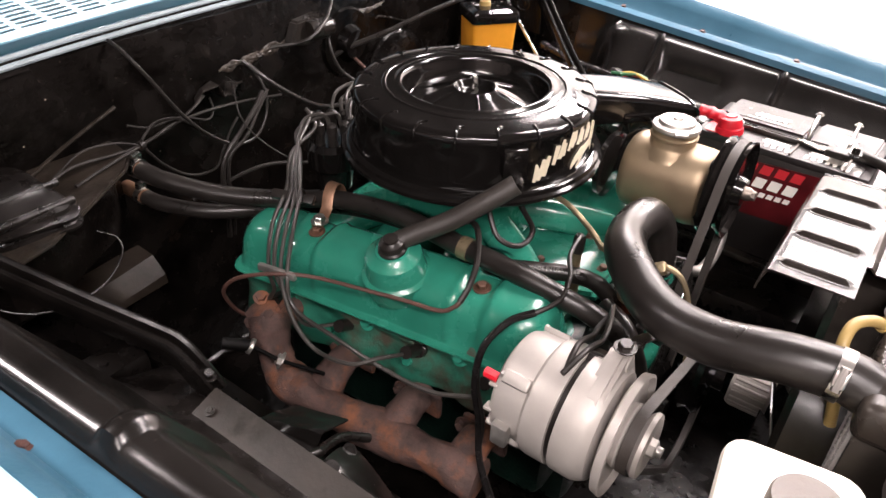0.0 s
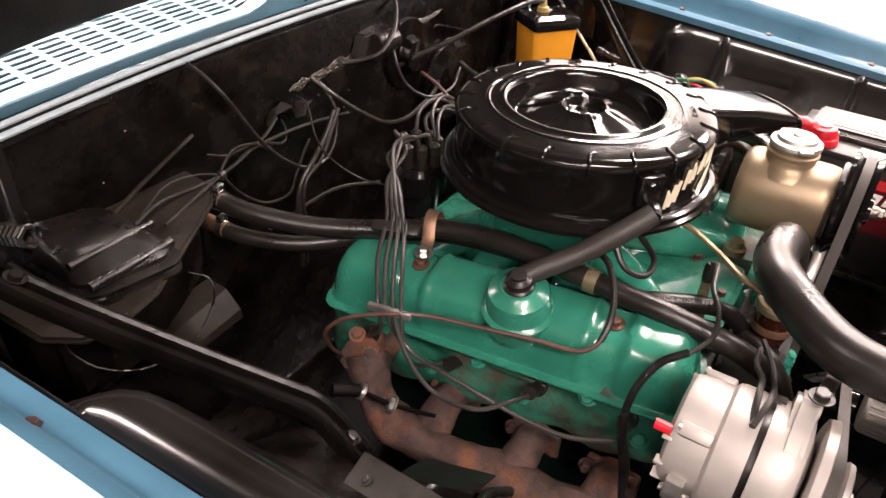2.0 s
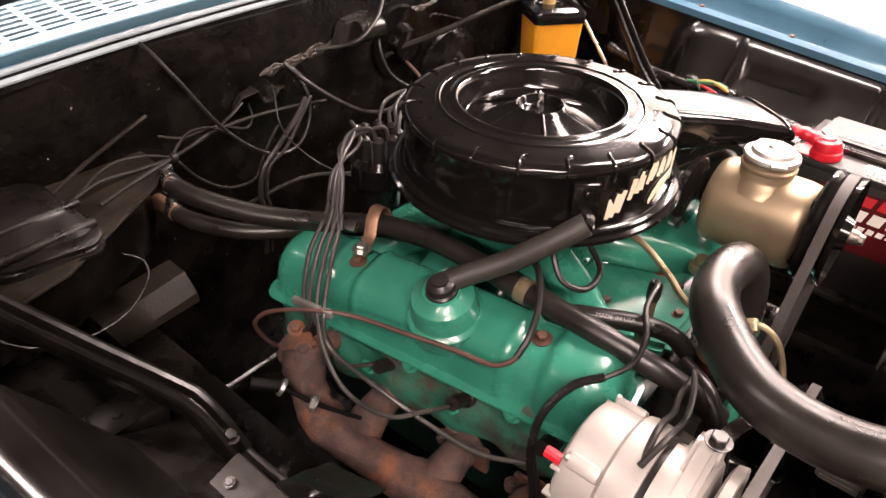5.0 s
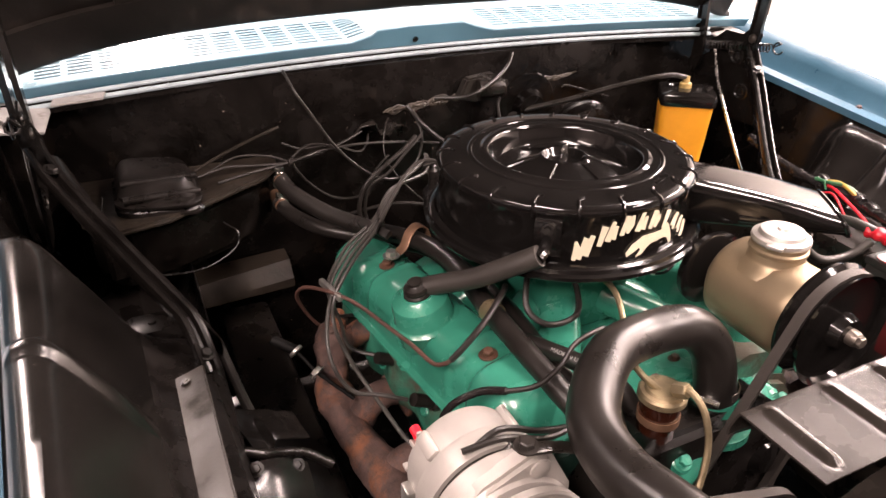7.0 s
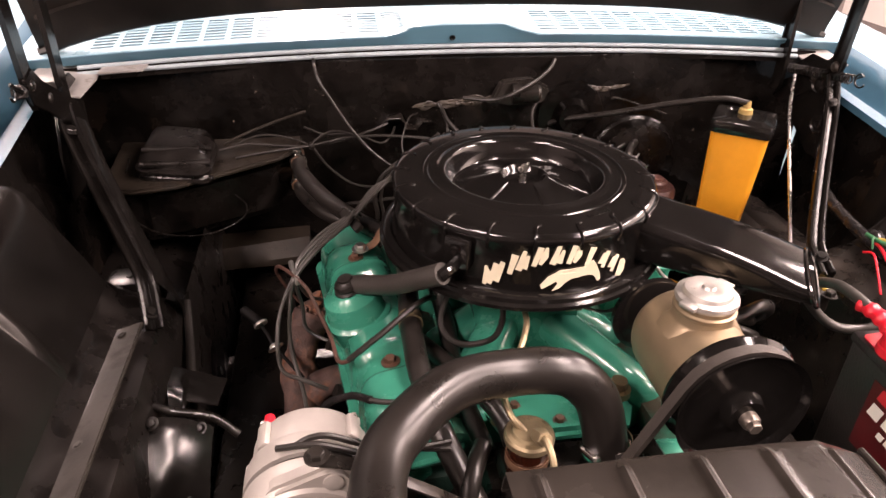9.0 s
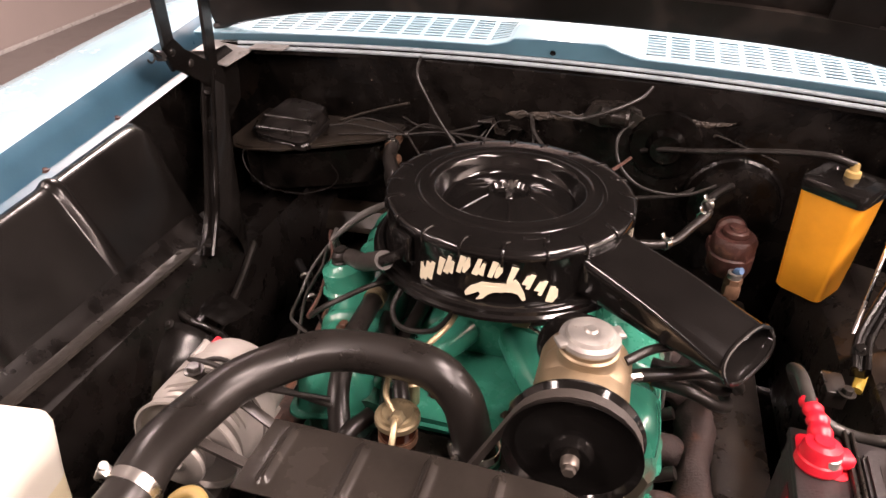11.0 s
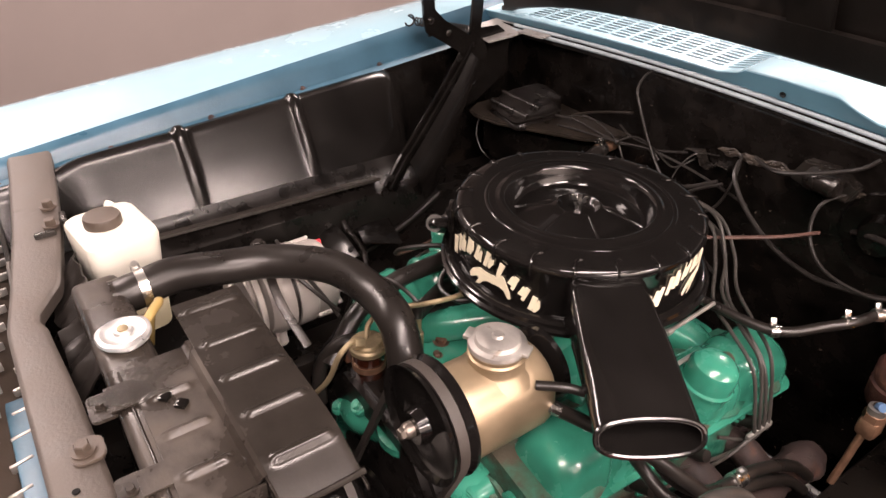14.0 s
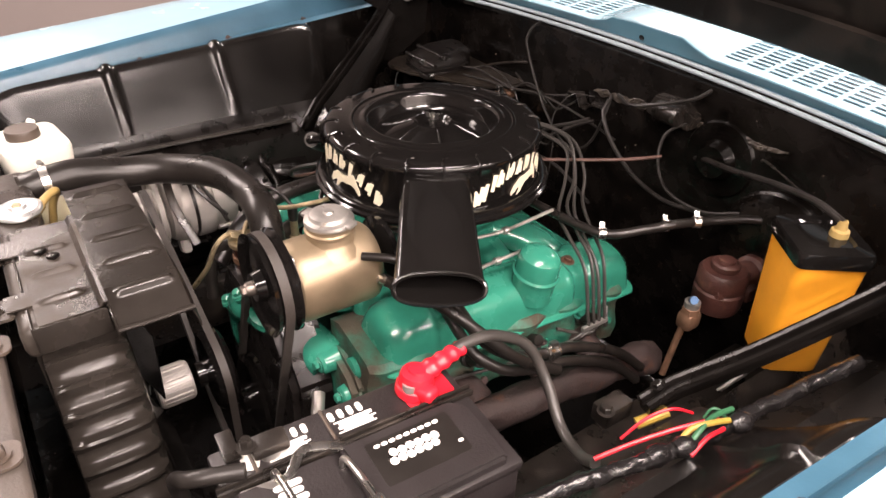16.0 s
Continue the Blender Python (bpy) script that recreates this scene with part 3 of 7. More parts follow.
for x, yf, yr, z in BAR:
    rings.append([(x, yf - 0.003, z - 0.026), (x, yf - 0.003, z - 0.004), (x, yf, z - 0.001), (x, yf + 0.004, z), (x, yr - 0.004, z), (x, yr, z - 0.001), (x, yr + 0.003, z - 0.004), (x, yr + 0.003, z - 0.022), (x, yr - 0.002, z - 0.022), (x, yr - 0.004, z - 0.008), (x, yf + 0.006, z - 0.008), (x, yf + 0.004, z - 0.026)])
bm = bmesh.new()
loft(bm, rings)
part("top_bar", bm, M_DUST, sup, "dust covered flat bar")
bm = bmesh.new()
box(bm, (0, -0.715, 0.66), (1.3, 0.008, 0.36), 0.002)
part("front_panel", bm, M_RADI, sup)
for x, y, z in ((-0.532, -0.640, 0.876), (-0.478, -0.646, 0.871), (-0.006, -0.698, 0.849), (0.118, -0.690, 0.847), (0.30, -0.70, 0.846)):
    bm = bmesh.new()
    if x > -0.2:
        prism(bm, rrect(0.040, 0.034, 0.012, 4), 0.004, T(x, y + 0.004, z), 0.001)
    lathe(bm, [(0, 0), (0.012, 0), (0.012, 0.003), (0, 0.003)], T(x, y, z + 0.003), 24)
    hexbolt(bm, T(x, y, z + 0.005), 0.0085, 0.011)
    part("bolt", bm, M_CAPB, sup)
# Black discs laid on the uncut bar in place of shaded holes
for k, (x, y) in enumerate(((-0.20, -0.712), (0.04, -0.715), (0.20, -0.708))):
    bm = bmesh.new()
    lathe(bm, [(0, 0), (0.004, 0), (0.004, 0.0012), (0, 0.0012)], T(x, y, 0.8505 - 0.012 * k * 0.2), 12)
    part("hole", bm, M_DARK, sup, "small black disc painted for a shaded hole in the bar")

# front header panel and grille
hd = thing("header_panel", (0, -0.9, 0.5), "powder blue front header panel above the grille", "header panel")


def nose(x):
    return -0.825 + 0.15 * abs(x)


bm = bmesh.new()
sheet(bm, lambda x, v: (x, nose(x) + (0.0, -0.006, -0.02, -0.06, -0.10, -0.11)[int(v)], (0.815, 0.848, 0.854, 0.848, 0.81, 0.6)[int(v)]), lin(-0.8, 0.8, 33), list(range(6)), 0.002)
part("panel", bm, M_BLUE, hd)
bm = bmesh.new()
sheet(bm, lambda x, v: (x, nose(x) + 0.004 + v, 0.80 - v * 0.9), lin(-0.75, 0.75, 21), [0, 0.03, 0.06], 0.002)
part("trim_back", bm, M_CAPB, hd, "brownish back of the grille trim")
gr = thing("grille", (0, -0.78, 0.6), "bright grille with small chrome fins", "grille")
for i in range(24):
    for k in range(2):
        x = -0.62 + i * 0.045 + 0.02 * k
        bm = bmesh.new()
        box(bm, (0, 0, 0), (0.005, 0.026, 0.012), 0.001, T(x, nose(x) + 0.016 + 0.030 * k, 0.806 - 0.03 * k) @ RZ(12 if x < 0 else -12))
        part("fin", bm, M_ZINC, gr)
bm = bmesh.new()
box(bm, (0, -0.79, 0.58), (1.5, 0.01, 0.36), 0.003)
part("baffle", bm, M_RADI, gr)
bm = bmesh.new()
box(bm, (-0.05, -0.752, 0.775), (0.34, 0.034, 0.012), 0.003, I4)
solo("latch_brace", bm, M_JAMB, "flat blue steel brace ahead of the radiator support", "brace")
bm = bmesh.new()
tube(bm, [(-0.45, -0.715, 0.845), (-0.2, -0.725, 0.835), (0.1, -0.73, 0.825), (0.35, -0.73, 0.82)], 0.005, 8, 4)
solo("hood_release_rod", bm, M_DUST, "thin dusty rod beside the radiator support", "rod")

# hood, raised
HO, HA = Vector((0, 0.535, 1.066)), radians(68)


def hood_f(u, v):
    q = abs(u) / 0.76
    n = Vector((0, math.sin(HA), math.cos(HA)))
    p = HO + Vector((u, -math.cos(HA) * v - 0.06 * q * q, math.sin(HA) * v - 0.018 * q * q - 0.05 * q ** 5))
    return p + n * 0.03 * math.sin(min(1.0, v / 1.3) * math.pi) * (1 - q * q)


hood = thing("hood", (0, 0.4, 1.1), "raised hood with a black underside and braces", "hood")
bm = bmesh.new()
sheet(bm, hood_f, lin(-0.76, 0.76, 41), lin(0, 1.3, 14), -0.004)
part("skin", bm, M_HOODU, hood)
for v0, v1 in ((0.012, 0.075), (0.62, 0.7), (1.2, 1.28)):
    bm = bmesh.new()
    sheet(bm, lambda u, v: Vector(hood_f(u, v)) + Vector((0, -math.sin(HA), -math.cos(HA))) * 0.022, lin(-0.74, 0.74, 31), lin(v0, v1, 3), 0.012)
    part("brace", bm, M_HOODU, hood)
bm = bmesh.new()
tube(bm, [Vector(hood_f(u, 0.004)) + Vector((0, -0.006, 0.0)) for u in lin(-0.76, 0.76, 33)], 0.009, 8, 2)
part("rolled_edge", bm, M_HOODU, hood)
for x in (-0.5, 0.0, 0.5):
    bm = bmesh.new()
    sheet(bm, lambda u, v: Vector(hood_f(u, v)) + Vector((0, -math.sin(HA), -math.cos(HA))) * 0.02, lin(x - 0.04, x + 0.04, 3), lin(0.03, 1.26, 12), 0.01)
    part("brace", bm, M_HOODU, hood)

# ---- engine ----
eng = thing("engine_block", (0, 0, 0.3), "dark green cast iron V8 block with lighter green patches", "engine block")
# Block and timing cover are darker than the green heads
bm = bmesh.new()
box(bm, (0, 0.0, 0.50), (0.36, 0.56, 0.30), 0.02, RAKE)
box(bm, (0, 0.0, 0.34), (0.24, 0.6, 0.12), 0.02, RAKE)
part("block", bm, M_DKGREEN, eng)
bm = bmesh.new()
prism(bm, [(-0.15, 0.42), (0.15, 0.42), (0.17, 0.6), (0.1, 0.70), (-0.1, 0.70), (-0.17, 0.6)], 0.075, RAKE @ T(0, -0.28, 0) @ RX(90), 0.012)
part("timing_cover", bm, M_GRIM, eng)

NECKS = (-0.150, 0.128)
COVER = [(0.0, -0.020), (-0.0012, -0.0175), (0.0, -0.0150), (0.0075, -0.0143), (0.0088, -0.0128), (0.0098, -0.006), (0.0125, 0.012), (0.0150, 0.026), (0.0175, 0.036), (0.0215, 0.0455), (0.0275, 0.0535), (0.035, 0.059), (0.0435, 0.0618), (0.052, 0.0628)]


def valve_cover(side, dome_y, dome_open):
    """Rocker cover: rounded outlines stacked in height, necked in where the bolts sit."""
    tilt = T(-0.2135, -0.013, 0.703) @ RZ(6.5) @ Matrix(((1, 0, 0, 0), (0, 1, 0, 0), (0, -0.035, 1, 0), (0, 0, 0, 1))) @ RY(-7) if side < 0 else RAKE @ T(0.201, 0.021, 0.689) @ RY(9)
    vc = thing("valve_cover", (side * 0.2, 0, 0.68), "glossy green valve cover with rounded ends and a filler dome" if dome_open else "glossy green valve cover with a round oil filler cap", "valve cover", "valve covers")
    st = [math.sin(radians(a)) for a in lin(-90, -50, 12)]
    st = st + lin(st[-1], -st[-1], 150)[1:-1] + [-v for v in st[::-1]]
    bm = bmesh.new()
    rows = []
    for inset, w in COVER:
        w = w * 0.86 if side > 0 and w > 0 else w
        a, b = 0.0655 - inset, 0.268 - inset * 0.85
        r = min(a * 0.85, 0.026 + max(0.0, inset - 0.009) * 0.5)
        left, right = [], []
        for q in st:
            y = q * b
            e = max(0.0, abs(y) - (b - r))
            half = a - r + math.sqrt(max(0.0, r * r - e * e))
            neck = sum(math.exp(-((y - c) / 0.020) ** 8) for c in NECKS) * 0.105 - sum(math.exp(-((abs(y - c) - 0.029) / 0.0045) ** 2) for c in NECKS) * 0.03
            z = w
            if w > -0.0125:
                half *= 1 - neck * 0.6
                z = -0.013 + (w + 0.013) * (1 - neck)
            left.append(bm.verts.new(tilt @ Vector((-half, y, z))))
            right.append(bm.verts.new(tilt @ Vector((half, y, z))))
        rows.append((left, right))
    n = len(st)
    for (l0, r0), (l1, r1) in zip(rows, rows[1:]):
        for i in range(n - 1):
            bm.faces.new((l0[i], l0[i + 1], l1[i + 1], l1[i]))
            bm.faces.new((r0[i + 1], r0[i], r1[i], r1[i + 1]))
        bm.faces.new((r0[0], l0[0], l1[0], r1[0]))
        bm.faces.new((l0[-1], r0[-1], r1[-1], l1[-1]))
    for l, r in (rows[0], rows[-1]):
        for i in range(n - 1):
            bm.faces.new((l[i], l[i + 1], r[i + 1], r[i]))
    part("cover", bm, M_GREEN, vc)
    for c in NECKS:
        bm = bmesh.new()
        lathe(bm, [(0.0, -0.002), (0.0125, -0.002), (0.0125, 0.0012), (0.009, 0.0022), (0, 0.0022)], tilt @ T(0, c, 0.0555 if side < 0 else 0.0470), 20)
        hexbolt(bm, tilt @ T(0, c, 0.057 if side < 0 else 0.0485), 0.0075, 0.007, False)
        part("bolt", bm, M_BOLTR, vc, "rusty cover bolt on a washer")
    m = T(-0.240, dome_y, 0.759) @ RZ(6) @ RY(-14) if dome_open else RAKE @ T(0.238, dome_y, 0.742) @ RY(11)
    bm = bmesh.new()
    if dome_open:
        lathe(bm, [(0, -0.03), (0.044, -0.03), (0.046, -0.004), (0.0485, -0.002), (0.049, 0.001), (0.047, 0.003), (0.043, 0.0055), (0.0415, 0.010), (0.0400, 0.030), (0.0385, 0.0335), (0.034, 0.0365), (0.0255, 0.041), (0.0235, 0.0435), (0.020, 0.0435), (0.0185, 0.040), (0, 0.040)], m, 48)
        part("filler_dome", bm, M_GREEN, vc)
        bm = bmesh.new()
        lathe(bm, [(0, 0.036), (0.0185, 0.036), (0.0195, 0.045), (0.0165, 0.047), (0.0165, 0.050), (0.0180, 0.0515), (0.0165, 0.056), (0.0125, 0.058), (0.010, 0.060), (0.010, 0.064), (0, 0.065)], m, 28)
        part("grommet", bm, M_RUBBER, vc, "black rubber grommet")
    else:
        lathe(bm, [(0, -0.03), (0.036, -0.03), (0.036, 0.012), (0.038, 0.014), (0.039, 0.02), (0.036, 0.024), (0.035, 0.046), (0.032, 0.056), (0.024, 0.063), (0.012, 0.066), (0, 0.066)], m, 40)
        part("filler_cap", bm, M_GREEN, vc)
    return vc


valve_cover(-1, -0.046, True)
valve_cover(1, 0.045, False)


def head(side):
    h = thing("cylinder_head", (side * 0.22, 0, 0.55), "oily green cast iron cylinder head with bolts", "cylinder head", "cylinder heads")
    turn = T(-0.25, -0.03, 0) @ RZ(4.5) @ T(0.25, 0.03, 0) if side < 0 else I4
    bm = bmesh.new()
    prof = [(0.12, 0.56), (0.225, 0.555), (0.253, 0.565), (0.259, 0.592), (0.252, 0.615), (0.249, 0.64), (0.256, 0.662), (0.258, 0.672), (0.250, 0.684), (0.15, 0.70), (0.12, 0.69)]
    rings = []
    for y in lin(-0.266, 0.266, 45):
        wob = 0.006 * math.sin(y * 61) + 0.004 * math.sin(y * 23 + 1)
        tuck = 0.022 * max(0.0, (abs(y) - 0.235) / 0.033) ** 2
        rings.append([turn @ RAKE @ Vector((side * (x - (tuck if x > 0.2 else 0) + (wob if 0.2 < x < 0.26 else 0)), y, z)) for x, z in prof])
    loft(bm, rings)
    part("casting", bm, M_GREASE, h)
    for i, y in enumerate((-0.235, -0.16, -0.075, 0.0, 0.075, 0.15, 0.225)):
        bm = bmesh.new()
        hexbolt(bm, turn @ RAKE @ facing((side * 0.250, y, 0.650 if i % 2 else 0.606), (side * 0.9, 0, 0.5)), 0.0095, 0.011)
        part("bolt", bm, M_GREEN, h)
    for y in (-0.215, -0.09, 0.03, 0.16):
        bm = bmesh.new()
        p = Vector((side * 0.247, y, 0.632))
        tube(bm, [turn @ RAKE @ p, turn @ RAKE @ (p + Vector((side * 0.018, 0.0, 0.010))), turn @ RAKE @ (p + Vector((side * 0.036, 0.0, 0.020)))], 0.0095, 12, 2)
        lathe(bm, [(0, -0.004), (0.0135, -0.004), (0.0135, 0.006), (0.011, 0.008), (0, 0.008)], turn @ RAKE @ facing(p, (side, 0, 0.55)), 18)
        part("plug_boot", bm, M_RUBBER, h, "black spark plug boot")
    for y in (-0.262, 0.262):
        bm = bmesh.new()
        lathe(bm, [(0, 0), (0.018, 0), (0.018, 0.012), (0.014, 0.014), (0, 0.014)], turn @ RAKE @ facing((side * 0.2, y, 0.65), (0, 1 if y > 0 else -1, 0)), 18)
        part("core_plug", bm, M_GREEN, h)
    if side > 0:
        bm = bmesh.new()
        prism(bm, [(0.115, 0.605), (0.14, 0.585), (0.205, 0.585), (0.232, 0.605), (0.236, 0.65), (0.215, 0.675), (0.17, 0.69), (0.13, 0.68)], 0.025, T(0, -0.262, 0) @ RX(90), 0.010)
        part("front_casting", bm, M_GREASE, h, "green front casting in a darker mottled tone")
        for x, z, r, d in ((0.160, 0.668, 0.017, 0.022), (0.130, 0.635, 0.016, 0.018), (0.208, 0.635, 0.015, 0.012)):
            bm = bmesh.new()
            lathe(bm, [(0, -0.01), (r * 1.25, -0.01), (r * 1.05, d * 0.35), (r, d * 0.8), (r * 0.8, d), (0, d)], facing((x, -0.287, z), (0.1, -1, 0.05)), 24)
            hexbolt(bm, facing((x, -0.287 - d, z), (0.1, -1, 0.05)), 0.0075, 0.008)
            part("boss", bm, M_GREEN, h, "green cast boss")
    return h


head(-1)
head(1)

# casting number as plain raised bars
bm = bmesh.new()
for i in range(8):
    box(bm, (0, 0, 0), (0.0026, 0.006, 0.014), 0.0006, RAKE @ facing((-0.254, -0.015 - i * 0.0095, 0.650), (-0.95, 0, 0.3)) @ RY(90))
solo("casting_mark", bm, M_GREASE, "raised casting bars on the oily head", "casting mark")


def exhaust_manifold(side):
    em = thing("exhaust_manifold", (side * 0.33, 0, 0.5), "rusty brown cast iron exhaust manifold", "exhaust manifold", "exhaust manifolds")
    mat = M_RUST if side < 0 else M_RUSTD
    bm = bmesh.new()
    if side > 0:
        path = smooth_path([(0.334, 0.27, 0.535), (0.333, 0.20, 0.555), (0.332, 0.10, 0.575), (0.330, 0.0, 0.586), (0.326, -0.10, 0.585), (0.318, -0.24, 0.58)], 10)
    else:
        path = smooth_path([(side * 0.314, 0.150, 0.625), (side * 0.330, 0.130, 0.592), (side * 0.343, 0.093, 0.552), (side * 0.340, 0.035, 0.536), (side * 0.331, -0.07, 0.538), (side * 0.320, -0.17, 0.542), (side * 0.314, -0.25, 0.546)], 10)
    sweep(bm, path, lambda t: [((0.029 + 0.003 * math.sin(t * 21) + 0.005 * noise.noise(Vector((t * 16, math.cos(a) * 1.3, math.sin(a) * 1.3))) + 0.0022 * noise.noise(Vector((t * 46, math.cos(a) * 3, math.sin(a) * 3)))) * math.cos(a), (0.030 - 0.003 * t + 0.003 * math.sin(t * 17) + 0.006 * noise.noise(Vector((t * 14, math.cos(a), 3 + math.sin(a))))) * math.sin(a)) for a in lin(0, 2 * math.pi * 19 / 20, 20)])
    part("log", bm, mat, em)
    lift = 0.035 if side > 0 else 0.0
    for y, z in ((-0.215, 0.545 + lift), (-0.10, 0.545 + lift), (0.03, 0.558 + lift), (0.15, 0.60 - lift)):
        bm = bmesh.new()
        sweep(bm, smooth_path([(side * 0.243, y, z + 0.012), (side * 0.275, y, z + 0.016), (side * 0.306, y, z + 0.004), (side * 0.322, y, z - 0.018)], 6), lambda t: [((0.023 + 0.006 * t + 0.003 * noise.noise(Vector((t * 6, math.cos(a) * 2, y * 9)))) * math.cos(a), (0.019 + 0.006 * t + 0.003 * noise.noise(Vector((t * 6, math.sin(a) * 2, y * 9 + 4)))) * math.sin(a)) for a in lin(0, 2 * math.pi * 15 / 16, 16)])
        part("runner", bm, mat, em)
        bm = bmesh.new()
        box(bm, (side * 0.25, y, z + 0.008), (0.012, 0.075, 0.044), 0.008, I4)
        part("flange", bm, mat, em)
        bm = bmesh.new()
        hexbolt(bm, facing((side * 0.258, y + 0.033, z + 0.012), (side, 0, 0.2)), 0.008, 0.01)
        part("bolt", bm, mat, em)
    if side > 0:
        return em
    bm = bmesh.new()
    prism(bm, [(-0.028, -0.034), (0.020, -0.036), (0.032, -0.012), (0.026, 0.020), (0.006, 0.034), (-0.020, 0.030), (-0.032, 0.006)], 0.030, T(side * 0.312, 0.156, 0.604) @ RX(-14) @ RY(side * 16), 0.008)
    part("outlet_flange", bm, mat, em)
    for x, y in ((0.326, 0.136), (0.304, 0.178)):
        bm = bmesh.new()
        hexbolt(bm, facing((side * x, y, 0.638), (side * 0.3, -0.3, 1)), 0.0085, 0.008)
        part("bolt", bm, mat, em)
    return em


exhaust_manifold(-1)
exhaust_manifold(1)

# heat riser rod with a black sleeve at the rear of the manifold
st = thing("heat_riser_rod", (-0.40, 0.10, 0.60), "black sleeved rod with a bright ring by the manifold", "rod")
p0, p1, p2, p3 = Vector((-0.424, 0.119, 0.662)), Vector((-0.397, 0.095, 0.652)), Vector((-0.372, 0.06, 0.624)), Vector((-0.33, 0.02, 0.59))
bm = bmesh.new()
tube(bm, [p0, (p0 + p1) / 2, p1], 0.0085, 14, 2)
part("sleeve", bm, M_DARK, st)
bm = bmesh.new()
lathe(bm, [(0, 0), (0.0115, 0), (0.012, 0.002), (0.012, 0.005), (0.007, 0.006), (0.007, 0.003), (0, 0.003)], facing(p1, p2 - p1), 20)
part("ring", bm, M_ZINC, st, "bright washer ring")
bm = bmesh.new()
tube(bm, [p1, (p1 + p2) / 2, p2, p3], 0.003, 10, 3)
part("rod", bm, M_DARK, st)
bm = bmesh.new()
hexbolt(bm, facing(p2, p1 - p2), 0.009, 0.008)
part("nut", bm, M_ZINC, st)

# intake manifold
im = thing("intake_manifold", (0, 0, 0.62), "green painted cast iron intake manifold", "intake manifold")
bm = bmesh.new()
box(bm, (0, 0.02, 0.64), (0.25, 0.50, 0.10), 0.02, RAKE)
box(bm, (0, 0.0, 0.745), (0.15, 0.19, 0.11), 0.015, RAKE)
part("valley_casting", bm, M_GREEN, im)
for side in (-1, 1):
    for y0, y1 in ((-0.2, -0.06), (-0.07, -0.03), (0.07, 0.05), (0.19, 0.08)):
        bm = bmesh.new()
        sweep(bm, smooth_path([RAKE @ Vector(p) for p in ((side * 0.145, y0, 0.678), (side * 0.115, y0 * 0.95, 0.700), (side * 0.07, (y0 + y1) / 2, 0.722), (side * 0.03, y1, 0.738))], 5), rrect(0.058, 0.05, 0.018, 3))
        part("runner", bm, M_GREEN, im)
bm = bmesh.new()
prism(bm, [(-0.07, -0.27), (0.085, -0.27), (0.105, -0.23), (0.10, -0.17), (0.05, -0.10), (-0.05, -0.10), (-0.095, -0.19)], 0.022, RAKE @ T(0, 0, 0.675), 0.008)
part("front_crossover", bm, M_GREEN, im)
bm = bmesh.new()
lathe(bm, [(0, -0.02), (0.05, -0.02), (0.05, -0.008), (0.036, -0.004), (0.031, 0.012), (0.028, 0.03), (0.0, 0.03)], T(0.036, -0.315, 0.705), 32)
box(bm, (0.036, -0.315, 0.69), (0.13, 0.055, 0.016), 0.008)
part("thermostat_neck", bm, M_GREEN, im)
for x in (-0.018, 0.09):
    bm = bmesh.new()
    hexbolt(bm, T(x, -0.315, 0.698), 0.008, 0.008)
    part("bolt", bm, M_ZINC, im)
for p in ((-0.075, -0.19), (0.08, -0.19), (-0.1, 0.16)):
    bm = bmesh.new()
    hexbolt(bm, RAKE @ T(p[0], p[1], 0.696 if p[1] < 0 else 0.689), 0.009, 0.009)
    part("bolt", bm, M_BOLTR, im, "rusty manifold bolt")
bm = bmesh.new()
sweep(bm, smooth_path([(0.150, -0.285, 0.655), (0.095, -0.30, 0.668), (0.036, -0.315, 0.672), (-0.03, -0.33, 0.662), (-0.085, -0.335, 0.635), (-0.115, -0.33, 0.59), (-0.12, -0.32, 0.54)], 8), lambda t: [((0.034 + 0.004 * math.sin(t * 14)) * math.cos(a), (0.031 + 0.003 * math.cos(t * 19)) * math.sin(a)) for a in lin(0, 2 * math.pi * 23 / 24, 24)])
part("water_crossover", bm, M_GREEN, im)
for x, y, z in ((0.095, -0.318, 0.695), (-0.045, -0.352, 0.685), (-0.10, -0.358, 0.64)):
    bm = bmesh.new()
    lathe(bm, [(0, -0.01), (0.015, -0.01), (0.014, 0.008), (0.010, 0.011), (0, 0.011)], facing((x, y, z), (0, -0.6, 0.8)), 20)
    hexbolt(bm, facing((x, y - 0.006, z + 0.008), (0, -0.6, 0.8)), 0.0075, 0.008)
    part("boss", bm, M_GREEN, im)

# carburettor under the air cleaner
cb = thing("carburettor", (0, 0, 0.79), "dull metal carburettor below the air cleaner", "carburettor")
bm = bmesh.new()
box(bm, (0, 0, 0.822), (0.13, 0.16, 0.035), 0.008)
box(bm, (0, -0.005, 0.845), (0.115, 0.14, 0.02), 0.006)
part("body", bm, M_ZINC, cb)
bm = bmesh.new()
box(bm, (-0.03, -0.10, 0.832), (0.03, 0.03, 0.022), 0.005)
part("inlet_block", bm, M_BRASS, cb, "tarnished brass inlet block")
for x in (-0.055, 0.055):
    bm = bmesh.new()
    tube(bm, [(x, -0.07, 0.835), (x * 1.3, -0.10, 0.83), (x * 1.2, -0.13, 0.822)], 0.004, 8, 4)
    part("linkage", bm, M_ZINC, cb)

